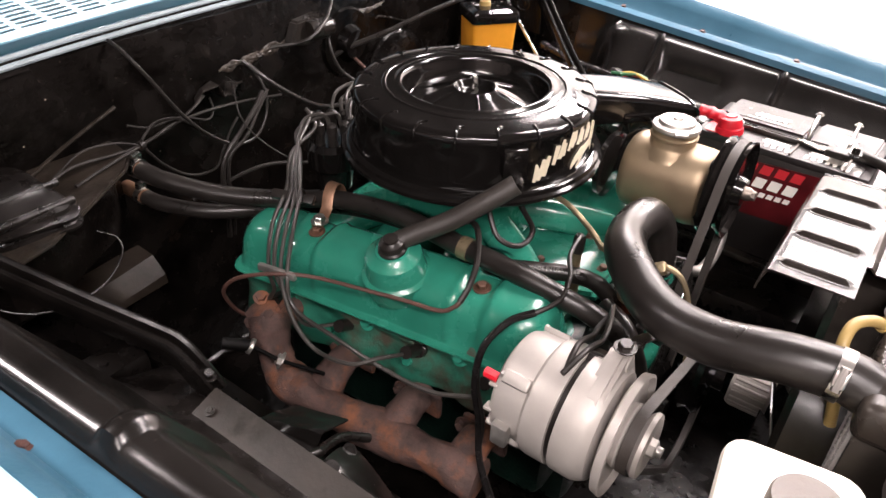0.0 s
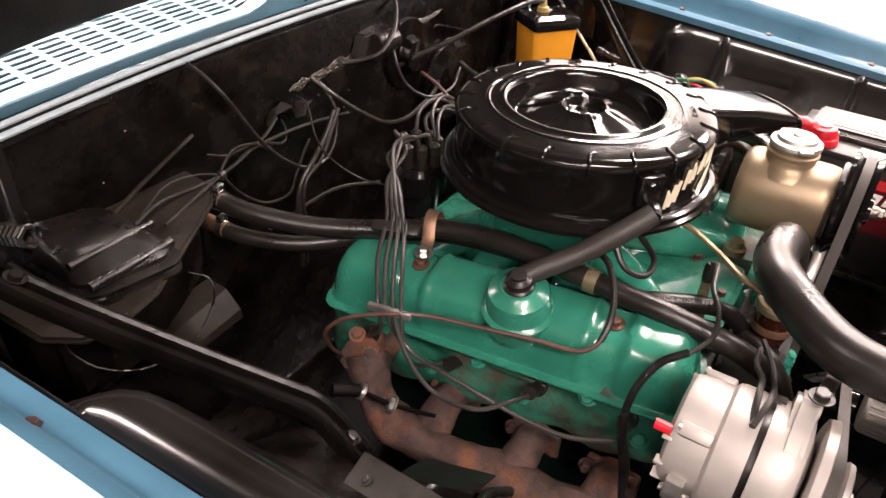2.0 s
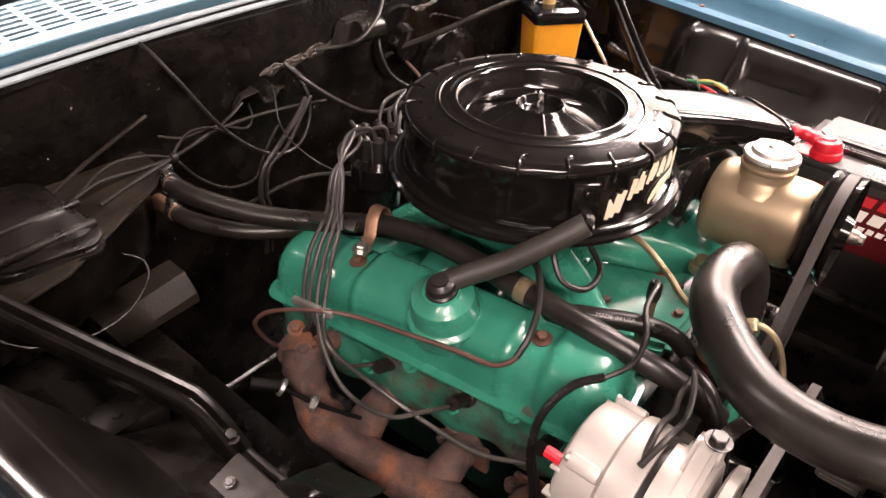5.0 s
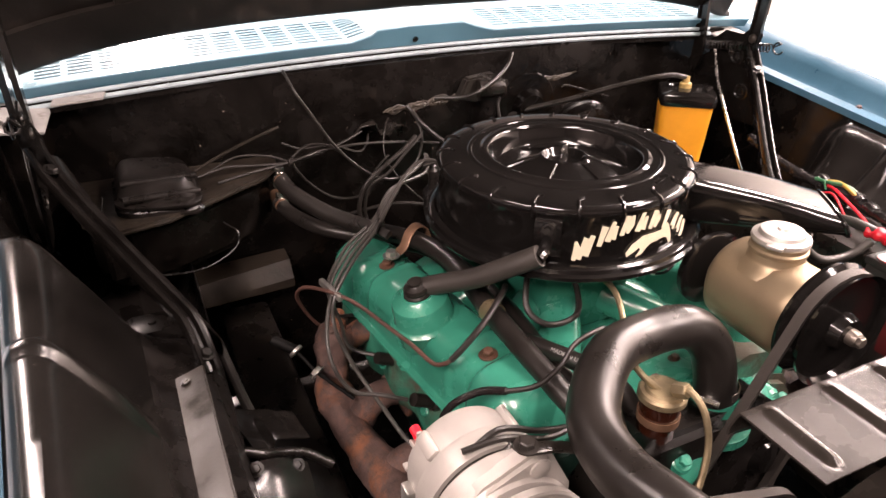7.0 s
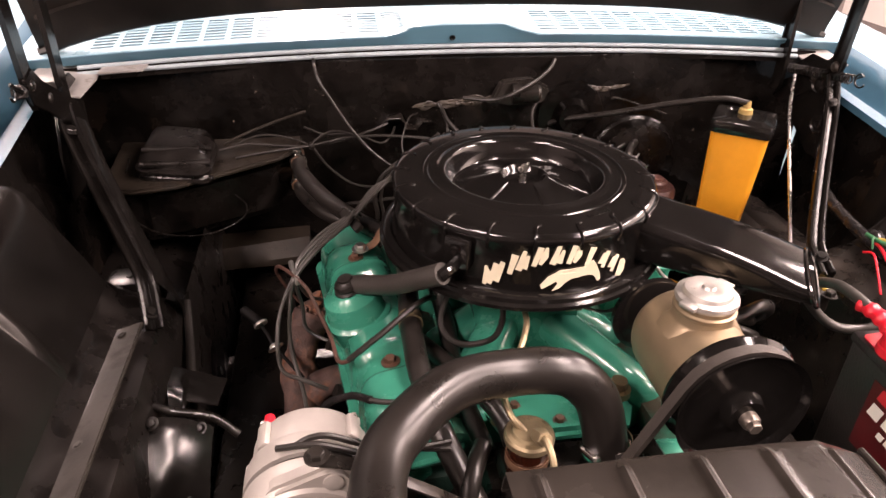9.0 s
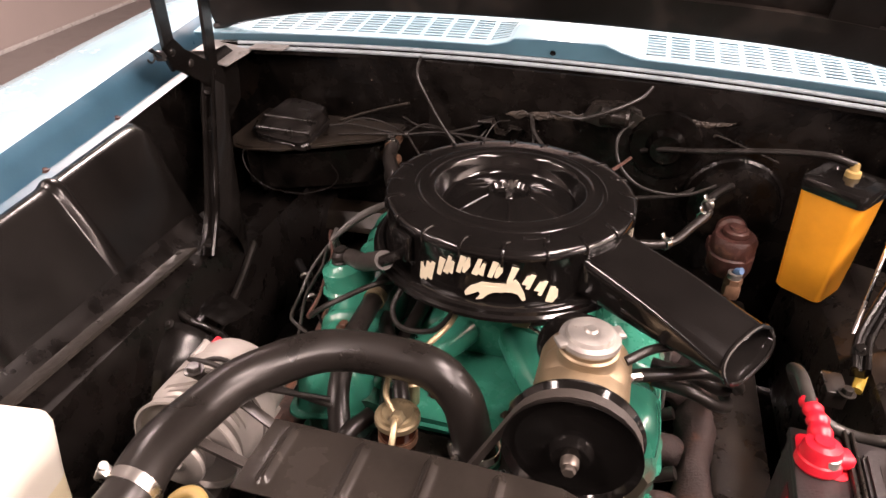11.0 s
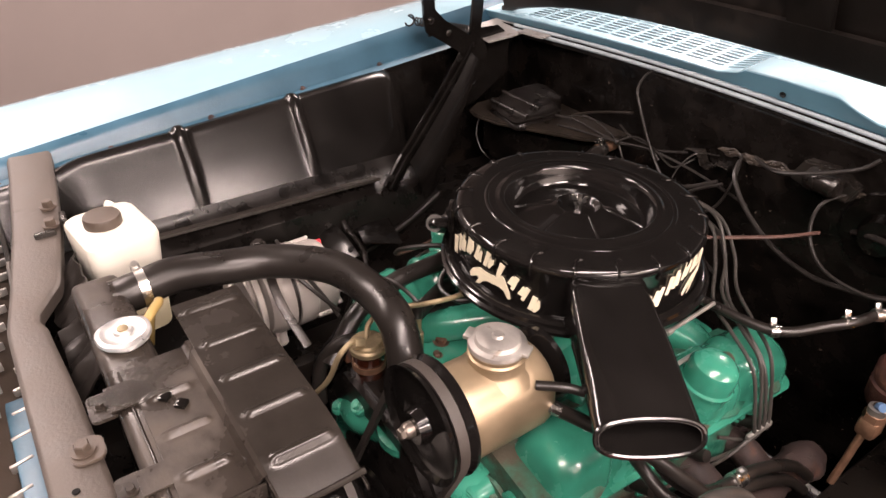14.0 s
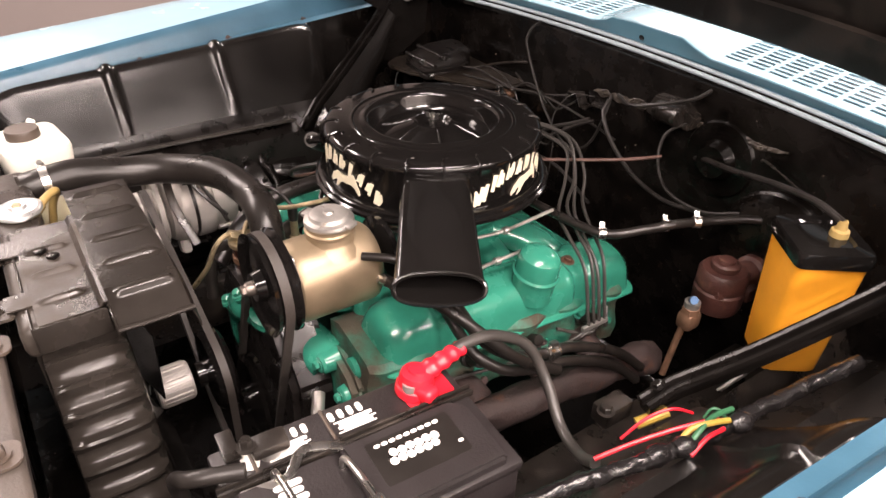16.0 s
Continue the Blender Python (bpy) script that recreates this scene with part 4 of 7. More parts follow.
# throttle rods behind the intake pipe
for run in ([(0.165, -0.036, 0.805), (0.173, 0.032, 0.805), (0.172, 0.134, 0.812)], [(0.218, -0.068, 0.785), (0.214, -0.015, 0.785), (0.212, 0.056, 0.785)]):
    bm = bmesh.new()
    tube(bm, run, 0.0032, 10, 5)
    lathe(bm, [(0, -0.006), (0.006, -0.005), (0.006, 0.005), (0, 0.006)], facing(run[1], Vector(run[2]) - Vector(run[1])), 14)
    solo("throttle_rod", bm, M_ZINC, "dull bright throttle rod beside the carburettor", "rod", "throttle rods")

# ---- air cleaner ----
ac = thing("air_cleaner", (0, 0, 0.82), "glossy black round air cleaner with dished lid and snorkel", "air cleaner")
bm = bmesh.new()
lathe(bm, [(0, 0.836), (0.12, 0.836), (0.165, 0.839), (0.185, 0.843), (0.197, 0.848), (0.2015, 0.852), (0.2015, 0.857), (0.1975, 0.860), (0.196, 0.865), (0.192, 0.868), (0.187, 0.8685), (0.183, 0.866), (0.178, 0.866), (0.17, 0.868), (0, 0.868)], I4, 96)
part("base_tray", bm, M_BLACK, ac)
bm = bmesh.new()
NS = 384
prof = [(0.1795, 0.862), (0.180, 0.90), (0.1805, 0.929), (0.1822, 0.932), (0.1825, 0.937), (0.1812, 0.9412), (0.1780, 0.9445), (0.1735, 0.9463), (0.168, 0.9472), (0.155, 0.9481), (0.1425, 0.9488), (0.1395, 0.9490), (0.1380, 0.9503), (0.1360, 0.9508), (0.1340, 0.9503), (0.1325, 0.9489), (0.125, 0.9487), (0.1205, 0.9493), (0.1180, 0.9512), (0.1150, 0.9518), (0.1115, 0.9512), (0.1088, 0.9490), (0.1068, 0.944), (0.1045, 0.935), (0.1020, 0.927), (0.0990, 0.9222), (0.0950, 0.9203), (0.090, 0.9208), (0.08, 0.9242), (0.06, 0.9313), (0.045, 0.9367), (0.036, 0.9402), (0.0335, 0.9420), (0.0315, 0.9425), (0.0298, 0.9412), (0.0270, 0.934), (0.0235, 0.9310), (0.02, 0.9303), (0.008, 0.9300), (0, 0.9300)]
rings = []
for r, z in prof:
    ring = []
    for i in range(NS):
        a = 2 * math.pi * i / NS
        dz = 0
        if 0.035 < r < 0.098:
            q = (a / (2 * math.pi) * 6 + 0.35) % 1
            dz = 0.0034 * math.exp(-(min(q, 1 - q) / (0.0011 / r)) ** 2) * min(1.0, (r - 0.034) / 0.008, (0.0985 - r) / 0.006)
        ring.append((max(r, 1e-5) * math.cos(a), max(r, 1e-5) * math.sin(a), z + dz))
    rings.append(ring)
loft(bm, rings)
part("lid", bm, M_BLACK, ac)
for i in range(20):
    a = 2 * math.pi * (i + 0.45) / 20
    bm = bmesh.new()
    d = Vector((math.cos(a), math.sin(a), 0))
    t = Vector((-math.sin(a), math.cos(a), 0))
    tube(bm, [d * 0.158 + t * 0.0075 + Vector((0, 0, 0.9478)), d * 0.162 + t * 0.002 + Vector((0, 0, 0.9476)), d * 0.170 + Vector((0, 0, 0.9470)), d * 0.1775 + Vector((0, 0, 0.9448)), d * 0.1815 + Vector((0, 0, 0.9405)), d * 0.1822 + Vector((0, 0, 0.934)), d * 0.1805 + Vector((0, 0, 0.924))], 0.0024, 8, 3)
    part("crimp", bm, M_BLACK, ac)
bm = bmesh.new()
lathe(bm, [(0, 0.929), (0.005, 0.929), (0.005, 0.944), (0.0035, 0.95), (0.0035, 0.956), (0, 0.956)], I4, 12)
for s in (-1, 1):
    prism(bm, [(0.002, 0), (0.006, 0.0), (0.013, 0.013), (0.012, 0.017), (0.008, 0.017), (0.002, 0.008)], 0.003, T(0, 0, 0.939) @ RZ(40 + (0 if s > 0 else 180)) @ T(0, 0.0015, 0) @ RX(90), 0.0008)
part("wing_nut", bm, M_STEEL, ac, "bright steel wing nut")
# the word stamped in the lid
txt = bpy.data.curves.new("stamp", "FONT")
txt.body, txt.size, txt.extrude, txt.align_x = "FRONT", 0.0115, 0.0006, "CENTER"
tob = bpy.data.objects.new("stamp", txt)
scene.collection.objects.link(tob)
bpy.context.view_layer.update()
tme = bpy.data.meshes.new_from_object(tob.evaluated_get(bpy.context.evaluated_depsgraph_get()))
bpy.data.objects.remove(tob)
bm = bmesh.new()
bm.from_mesh(tme)
bm.transform(RZ(-66) @ T(0.152, 0, 0.9490) @ RZ(90))
part("stamped_word", bm, M_SATIN, ac, "small raised word FRONT")

def oval(w, h, e, n=32):
    """Rounded outline between a box (small e) and an ellipse (e = 1)."""
    out = []
    for i in range(n):
        c, q = math.cos(2 * math.pi * (i + 0.5) / n), math.sin(2 * math.pi * (i + 0.5) / n)
        out.append((math.copysign(abs(c) ** e, c) * w / 2, math.copysign(abs(q) ** e, q) * h / 2))
    return out


SN = radians(-31.7)
rings = []
for k in range(15):
    t = k / 14
    s = 0.16 + 0.226 * t
    w = 0.102 + 0.014 * t
    h = 0.066 - 0.030 * t
    zc = 0.90 - 0.019 * t - 0.006 * t * t
    ring = []
    for u, v in oval(w + (0.002 * (t - 0.7) / 0.3 if t > 0.7 else 0), h, 0.34 + 0.46 * max(0.0, (t - 0.55) / 0.45)):
        sx = s - (0.022 * (t - 0.7) / 0.3 * (v / h)) if t > 0.7 else s
        ring.append(RZ(math.degrees(SN)) @ Vector((sx, u, zc + v)))
    rings.append(ring)
inner_rings = [[RZ(math.degrees(SN)) @ Vector((0.386 - 0.16 * t, u, 0.875 + 0.008 * t + v)) for u, v in oval(0.111, 0.031, 0.8)] for t in (0, 0.3, 0.9)]
inner_rings[0] = [p + RZ(math.degrees(SN)) @ Vector((-0.022 * (p.z - 0.875) / 0.036, 0, 0)) for p in inner_rings[0]]
bm = bmesh.new()
loft(bm, rings + inner_rings)
part("snorkel", bm, M_BLACK, ac)
bm = bmesh.new()
lip = [RZ(math.degrees(SN)) @ Vector((0.385 - 0.022 * v / 0.036, u, 0.875 + v)) for u, v in oval(0.118, 0.036, 0.8)]
tube(bm, lip + lip[:1], 0.0032, 8, 2)
part("mouth_bead", bm, M_BLACK, ac)
bm = bmesh.new()
a = math.atan2(-0.142, -0.115)
box(bm, (0, 0, 0), (0.012, 0.034, 0.040), 0.003, RZ(math.degrees(a)) @ T(0.186, 0, 0.910))
hexbolt(bm, RZ(math.degrees(a)) @ T(0.192, 0, 0.918) @ RY(90), 0.005, 0.004)
tube(bm, [(-0.121, -0.148, 0.895), (-0.132, -0.16, 0.894), (-0.142, -0.165, 0.89)], 0.008, 10, 3)
part("breather_fitting", bm, M_BLACK, ac, "black breather fitting with screw")


def brush(R, pts, thick):
    """A tapering stroke through points (angle, height), its ends cut on the slant."""
    one, two = [], []
    for i, (a, z) in enumerate(pts):
        p, q = pts[max(i - 1, 0)], pts[min(i + 1, len(pts) - 1)]
        du, dz = (q[0] - p[0]) * 0.00317, q[1] - p[1]
        n = math.hypot(du, dz)
        t = thick[min(i, len(thick) - 1)] / 2
        one.append((a - dz / n * t / 0.00317, z + du / n * t))
        two.append((a + dz / n * t / 0.00317, z - du / n * t))
    return flat_patch(R, one + two[::-1])


def decal(a0, a1):
    """Arched row of slanted cream strokes with a long plain patch below, wrapped on the side."""
    R = 0.1818
    span = a1 - a0
    dc = part("decal_backing", flat_patch(R - 0.0006, [(a0 + span * 0.45, 0.884), (a0 + span * 0.6, 0.884), (a0 + span * 0.6, 0.892), (a0 + span * 0.45, 0.892)]), M_DECAL, ac, "cream decal of slanted strokes and a long patch")
    # place along the arch, width, height and the pattern of each mark
    marks = ((0.055, 0.120, 0.030, 0), (0.165, 0.050, 0.027, 1), (0.235, 0.075, 0.027, 2), (0.335, 0.095, 0.027, 3), (0.445, 0.090, 0.026, 2), (0.550, 0.095, 0.025, 3), (0.655, 0.085, 0.024, 1), (0.765, 0.070, 0.022, 4), (0.850, 0.070, 0.022, 4), (0.935, 0.070, 0.024, 3))
    for t, w, h, kind in marks:
        mid = a0 + span * t
        top = 0.933 - 0.150 * (t - 0.42) ** 2 * (1.45 if t < 0.42 else 1.05)
        roll = -0.055 * (t - 0.42)
        half = span * w / 2

        def at(u, v):
            return (mid + half * u + half * 0.35 * (v - 0.5) + span * 0.02 * (v - 0.5), top - h * (1 - v) + roll * u * 0.16)

        strokes = {
            0: [([(-1.2, 0.95), (-0.75, 0.60), (-0.65, 0.0)], (0.003, 0.009, 0.005)), ([(-0.10, 1.0), (-0.12, 0.0)], (0.008, 0.006)), ([(0.50, 1.05), (0.48, 0.1)], (0.006, 0.009))],
            1: [([(0.0, 1.0), (-0.05, 0.0)], (0.009, 0.006))],
            2: [([(-0.4, 1.0), (-0.45, 0.0)], (0.005, 0.008)), ([(0.4, 0.72), (0.35, 0.05)], (0.004, 0.009))],
            3: [([(-0.45, 0.98), (-0.5, 0.02)], (0.008, 0.006)), ([(0.35, 0.95), (0.42, 0.5), (0.25, 0.08)], (0.003, 0.009, 0.004))],
            4: [([(-0.35, 0.85), (-0.42, 0.2)], (0.004, 0.009)), ([(0.35, 1.0), (0.28, 0.0)], (0.007, 0.005))],
        }[kind]
        for pts, thick in strokes:
            part("stroke", brush(R, [at(u, v) for u, v in pts], thick), M_DECAL, dc)
    up = [(0.345, 0.878), (0.385, 0.889), (0.42, 0.893), (0.46, 0.898), (0.54, 0.898), (0.62, 0.899), (0.68, 0.906), (0.705, 0.900), (0.73, 0.890)]
    legs = [(0.745, 0.884), (0.755, 0.875), (0.735, 0.873), (0.70, 0.883), (0.66, 0.886), (0.62, 0.886), (0.54, 0.884), (0.50, 0.879), (0.47, 0.872), (0.425, 0.869), (0.455, 0.879), (0.44, 0.882), (0.40, 0.877), (0.355, 0.872)]
    bm = flat_patch(R, [(a0 + span * u, z) for u, z in legs[::-1] + up[::-1]])
    part("patch", bm, M_DECAL, dc)


def flat_patch(R, outline):
    b = bmesh.new()
    rows = [[b.verts.new((r * math.cos(radians(a)), r * math.sin(radians(a)), z)) for a, z in outline] for r in (R - 0.0004, R + 0.0004)]
    n = len(outline)
    b.faces.new(rows[0][::-1])
    b.faces.new(rows[1])
    for i in range(n):
        b.faces.new((rows[0][i], rows[0][(i + 1) % n], rows[1][(i + 1) % n], rows[1][i]))
    return b


decal(-118, -56)
decal(-12, 50)

# breather hose from the dome to the air cleaner
bm = bmesh.new()
tube(bm, [(-0.243, -0.045, 0.806), (-0.225, -0.062, 0.817), (-0.195, -0.098, 0.838), (-0.165, -0.135, 0.868), (-0.138, -0.162, 0.892)], 0.0138, 16, 6)
solo("breather_hose", bm, M_GREYR, "thick black rubber breather hose to the air cleaner", "hose")

# ---- alternator ----
AX, AZ = -0.303, 0.748
al = thing("alternator", (AX, -0.35, AZ - 0.075), "pale cast aluminium alternator with slotted case and pulley", "alternator")
MA = T(AX, 0, AZ) @ RX(90)  # local z runs to the front
bm = bmesh.new()
lathe(bm, [(0, 0.276), (0.052, 0.276), (0.060, 0.280), (0.0635, 0.288), (0.064, 0.318), (0.069, 0.322), (0.0705, 0.328), (0.0705, 0.352), (0, 0.352)], MA, 48)
part("rear_case", bm, M_ALU, al)
bm = bmesh.new()
lathe(bm, [(0, 0.351), (0.065, 0.351), (0.065, 0.3595), (0, 0.3595)], MA, 48)
part("stator_gap", bm, M_RUBBER, al)
bm = bmesh.new()
lathe(bm, [(0, 0.359), (0.0705, 0.359), (0.0710, 0.364), (0.0710, 0.385), (0.068, 0.392), (0.064, 0.398), (0.04, 0.404), (0, 0.404)], MA, 48)
part("front_case", bm, M_ALU, al)
bm = bmesh.new()
prism(bm, [(-0.058, 0.036), (0.058, 0.036), (0.052, 0.052), (0.016, 0.086), (0.008, 0.092), (-0.008, 0.092), (-0.016, 0.086), (-0.052, 0.052)], 0.022, MA @ RZ(-20) @ T(0, 0, 0.372), 0.005)
lathe(bm, [(0, 0), (0.010, 0), (0.010, 0.004), (0.006, 0.005), (0, 0.005)], MA @ RZ(-20) @ T(0, 0.076, 0.392), 18)
part("mounting_ear", bm, M_ALU, al)
bm = bmesh.new()
prism(bm, [(-0.02, -0.05), (0.02, -0.05), (0.014, -0.095), (-0.014, -0.095)], 0.018, MA @ RZ(20) @ T(0, 0, 0.372), 0.003)
part("mounting_ear", bm, M_ALU, al)
for a in range(0, 360, 30):
    if a in (60, 90, 120):
        continue
    bm = bmesh.new()
    box(bm, (0, 0, 0), (0.012, 0.004, 0.010), 0.001, MA @ RZ(a) @ T(0.057, 0, 0.278))
    part("vent_rib", bm, M_ALU, al)
for a in (45, 135, 225, 315):
    bm = bmesh.new()
    box(bm, (0, 0, 0), (0.010, 0.016, 0.034), 0.004, MA @ RZ(a) @ T(0.0655, 0, 0.302))
    part("bolt_boss", bm, M_ALU, al)
    bm = bmesh.new()
    hexbolt(bm, MA @ RZ(a) @ T(0.068, 0, 0.288) @ RX(180), 0.004, 0.004, False)
    part("through_bolt", bm, M_ZINC, al)
bm = bmesh.new()
lathe(bm, [(0, 0.406), (0.062, 0.406), (0.070, 0.409), (0.072, 0.418), (0.069, 0.419), (0.066, 0.412), (0.03, 0.410), (0, 0.41)], MA, 48)
part("cooling_fan", bm, M_ALU, al, "pale steel cooling fan")
bm = bmesh.new()
lathe(bm, [(0, 0.412), (0.036, 0.412), (0.038, 0.418), (0.031, 0.426), (0.031, 0.430), (0.038, 0.438), (0.037, 0.443), (0.030, 0.445), (0.012, 0.442), (0, 0.442)], MA, 40)
part("pulley", bm, M_ALU, al, "pale steel pulley")
bm = bmesh.new()
lathe(bm, [(0, 0.44), (0.014, 0.44), (0.014, 0.443), (0, 0.443)], MA, 20)
hexbolt(bm, MA @ T(0, 0, 0.442), 0.011, 0.009, False)
lathe(bm, [(0, 0.45), (0.006, 0.45), (0.006, 0.457), (0, 0.457)], MA, 12)
part("pulley_nut", bm, M_ZINC, al)
bm = bmesh.new()
tube(bm, [(AX - 0.044, -0.279, AZ + 0.034), (AX - 0.044, -0.270, AZ + 0.034), (AX - 0.044, -0.262, AZ + 0.034)], 0.006, 10, 2)
part("terminal", bm, M_RED, al, "small red terminal boot")
bm = bmesh.new()
box(bm, (AX - 0.066, -0.30, AZ - 0.02), (0.014, 0.02, 0.03), 0.003)
part("connector", bm, M_ZINC, al)
# No slot is cut; a black block carries its shade
bm = bmesh.new()
prism(bm, [(-0.020, 0.060), (0.020, 0.060), (0.014, 0.0725), (-0.012, 0.0725)], 0.024, MA @ RZ(-26) @ T(0, 0, 0.346), 0.003)
part("vent_patch", bm, M_RUBBER, al, "black block in place of a shaded slot in the case")
for dz in (0.0, 0.012):
    bm = bmesh.new()
    tube(bm, [(AX - 0.03, -0.345, AZ + 0.071 - dz), (AX + 0.012, -0.352 + dz, AZ + 0.078), (AX + 0.06, -0.350 + dz, AZ + 0.056), (AX + 0.105, -0.34 + dz, AZ + 0.046 - dz), (AX + 0.15, -0.325, AZ + 0.035 - dz)], 0.0034, 8, 5)
    part("lead", bm, M_WIRE, al, "black lead over the case")
# slotted bracket over the alternator
bm = bmesh.new()
sweep(bm, smooth_path([(AX + 0.01, -0.39, AZ + 0.098), (AX + 0.05, -0.395, AZ + 0.09), (AX + 0.11, -0.40, AZ + 0.055), (AX + 0.16, -0.385, AZ + 0.0)], 5), rrect(0.014, 0.004, 0.0015, 2))
hexbolt(bm, T(AX + 0.012, -0.39, AZ + 0.102), 0.008, 0.008)
solo("adjusting_bracket", bm, M_RAIL, "dark slotted alternator adjusting bracket", "bracket")

# ---- power steering pump ----
PX, PZ = 0.146, 0.835
ps = thing("power_steering_pump", (PX, -0.27, 0.75), "bronze gold power steering pump with black pulley", "power steering pump")
MP = T(PX, 0, PZ) @ RX(90)
rings = []
for y, k in ((-0.338, 0.86), (-0.332, 0.96), (-0.32, 1.0), (-0.25, 1.0), (-0.222, 1.0), (-0.214, 0.96), (-0.208, 0.85)):
    rings.append([Vector((PX + 0.056 * k * math.cos(a) * (1.0 + 0.12 * max(0, -math.sin(a))), y, PZ - 0.004 + 0.052 * k * math.sin(a) - (0.018 if math.sin(a) < 0 else 0) * abs(math.sin(a)))) for a in lin(0, 2 * math.pi * 35 / 36, 36)])
bm = bmesh.new()
loft(bm, rings)
part("reservoir", bm, M_GOLD, ps)
bm = bmesh.new()
lathe(bm, [(0, 0.85), (0.048, 0.862), (0.042, 0.871), (0.0355, 0.876), (0.034, 0.880), (0.0335, 0.889), (0.0355, 0.891), (0.0355, 0.894), (0.033, 0.896), (0.033, 0.906), (0, 0.906)], T(PX, -0.266, 0), 40)
part("filler_neck", bm, M_GOLD, ps)
bm = bmesh.new()
lathe(bm, [(0, 0.902), (0.0345, 0.902), (0.0355, 0.905), (0.0345, 0.909), (0.028, 0.911), (0.026, 0.916), (0.02, 0.9175), (0.008, 0.917), (0.006, 0.92), (0, 0.92)], T(PX, -0.266, 0), 40)
for a in (30, 210):
    box(bm, (0, 0, 0), (0.014, 0.02, 0.006), 0.002, T(PX, -0.266, 0.907) @ RZ(a) @ T(0.034, 0, 0))
part("cap", bm, M_ZINC, ps, "silver notched filler cap")
bm = bmesh.new()
lathe(bm, [(0, 0.385), (0.02, 0.385), (0.024, 0.372), (0.06, 0.368), (0.071, 0.371), (0.0745, 0.378), (0.069, 0.372), (0.063, 0.362), (0.069, 0.354), (0.0755, 0.347), (0.074, 0.342), (0.062, 0.342), (0.03, 0.345), (0, 0.345)], MP @ T(0, 0, 0), 56)
part("pulley", bm, M_BLACK, ps, "gloss black pulley")
bm = bmesh.new()
lathe(bm, [(0, 0.38), (0.010, 0.38), (0.010, 0.392), (0.008, 0.396), (0, 0.396)], MP, 20)
hexbolt(bm, MP @ T(0, 0, 0.394), 0.0075, 0.008, False)
part("pulley_bolt", bm, M_DSTEEL, ps)
bm = bmesh.new()
prism(bm, [(-0.05, -0.04), (-0.03, 0.045), (0.03, 0.05), (0.05, 0.02), (0.045, -0.06), (0, -0.09)], 0.008, MP @ T(0, 0, 0.334), 0.002)
part("bracket", bm, M_BLACK, ps)
bm = bmesh.new()
tube(bm, [(PX + 0.05, -0.22, 0.82), (PX + 0.085, -0.205, 0.82), (PX + 0.10, -0.20, 0.818)], 0.008, 10, 4)
part("outlet", bm, M_STEEL, ps)


def belt(name, wheels, y, w, label):
    """A belt round wheels (x, z, radius), taken in turn counter-clockwise."""
    pts = []
    n = len(wheels)
    for i in range(n):
        x0, z0, r0 = wheels[i - 1]
        x1, z1, r1 = wheels[i]
        x2, z2, r2 = wheels[(i + 1) % n]

        def tang(xa, za, ra, xb, zb, rb):
            d = math.atan2(zb - za, xb - xa)
            L = math.hypot(xb - xa, zb - za)
            return d - math.pi / 2 + math.asin((ra - rb) / L) * 1.0

        a = tang(x0, z0, r0, x1, z1, r1)
        b = tang(x1, z1, r1, x2, z2, r2)
        while b < a:
            b += 2 * math.pi
        for k in range(13):
            q = a + (b - a) * k / 12
            pts.append((x1 + r1 * math.cos(q), z1 + r1 * math.sin(q)))
    bm = bmesh.new()
    m = len(pts)
    rings = []
    for i in range(m):
        p, q = Vector(pts[i - 1]), Vector(pts[(i + 1) % m])
        t = (q - p).normalized()
        nn = Vector((t.y, -t.x))
        c = Vector(pts[i])
        rings.append([(c.x + nn.x * o, y + s, c.y + nn.y * o) for o, s in ((0.003, -w / 2), (0.003, w / 2), (-0.005, w * 0.36), (-0.005, -w * 0.36))])
    loft(bm, rings + rings[:1], False)
    bmesh.ops.remove_doubles(bm, verts=bm.verts, dist=1e-6)
    return solo(name, bm, M_BELT, label, "belt", "drive belts")


belt("drive_belt", [(PX, PZ, 0.070), (0.0, 0.50, 0.08)][::-1], -0.362, 0.013, "worn grey rubber V-belt on the steering pump pulley")
belt("drive_belt", [(AX, AZ, 0.036), (0.0, 0.50, 0.078), (0.015, 0.607, 0.07)], -0.428, 0.012, "worn grey rubber V-belt on the alternator pulley")
for nm, x, z, r, y, lab in (("crank_pulley", 0.0, 0.50, 0.079, -0.345, "black crankshaft pulley below the fan"), ("fan_pulley", 0.015, 0.607, 0.069, -0.41, "black water pump pulley behind the fan")):
    bm = bmesh.new()
    lathe(bm, [(0, 0), (r * 0.9, 0), (r, 0.006), (r * 0.92, 0.016), (r, 0.026), (r * 0.9, 0.032), (r * 0.3, 0.03), (r * 0.3, 0.05), (0, 0.05)], T(x, y, z) @ RX(90), 48)
    solo(nm, bm, M_BLACK, lab, "pulley")
fb = thing("front_bracket", (0.2, -0.3, 0.6), "black accessory bracket bolted to the engine front", "bracket")
bm = bmesh.new()
prism(bm, [(0.03, 0.58), (0.09, 0.57), (0.125, 0.61), (0.125, 0.655), (0.10, 0.71), (0.07, 0.735), (0.035, 0.70)], 0.014, T(0, -0.325, 0) @ RX(90), 0.004)
part("plate", bm, M_BLACK, fb)
bm = bmesh.new()
lathe(bm, [(0, 0), (0.026, 0), (0.030, 0.006), (0.030, 0.026), (0.022, 0.036), (0, 0.038)], facing((0.105, -0.325, 0.628), (0.2, -1, 0.1)), 28)
part("boss", bm, M_BLACK, fb)
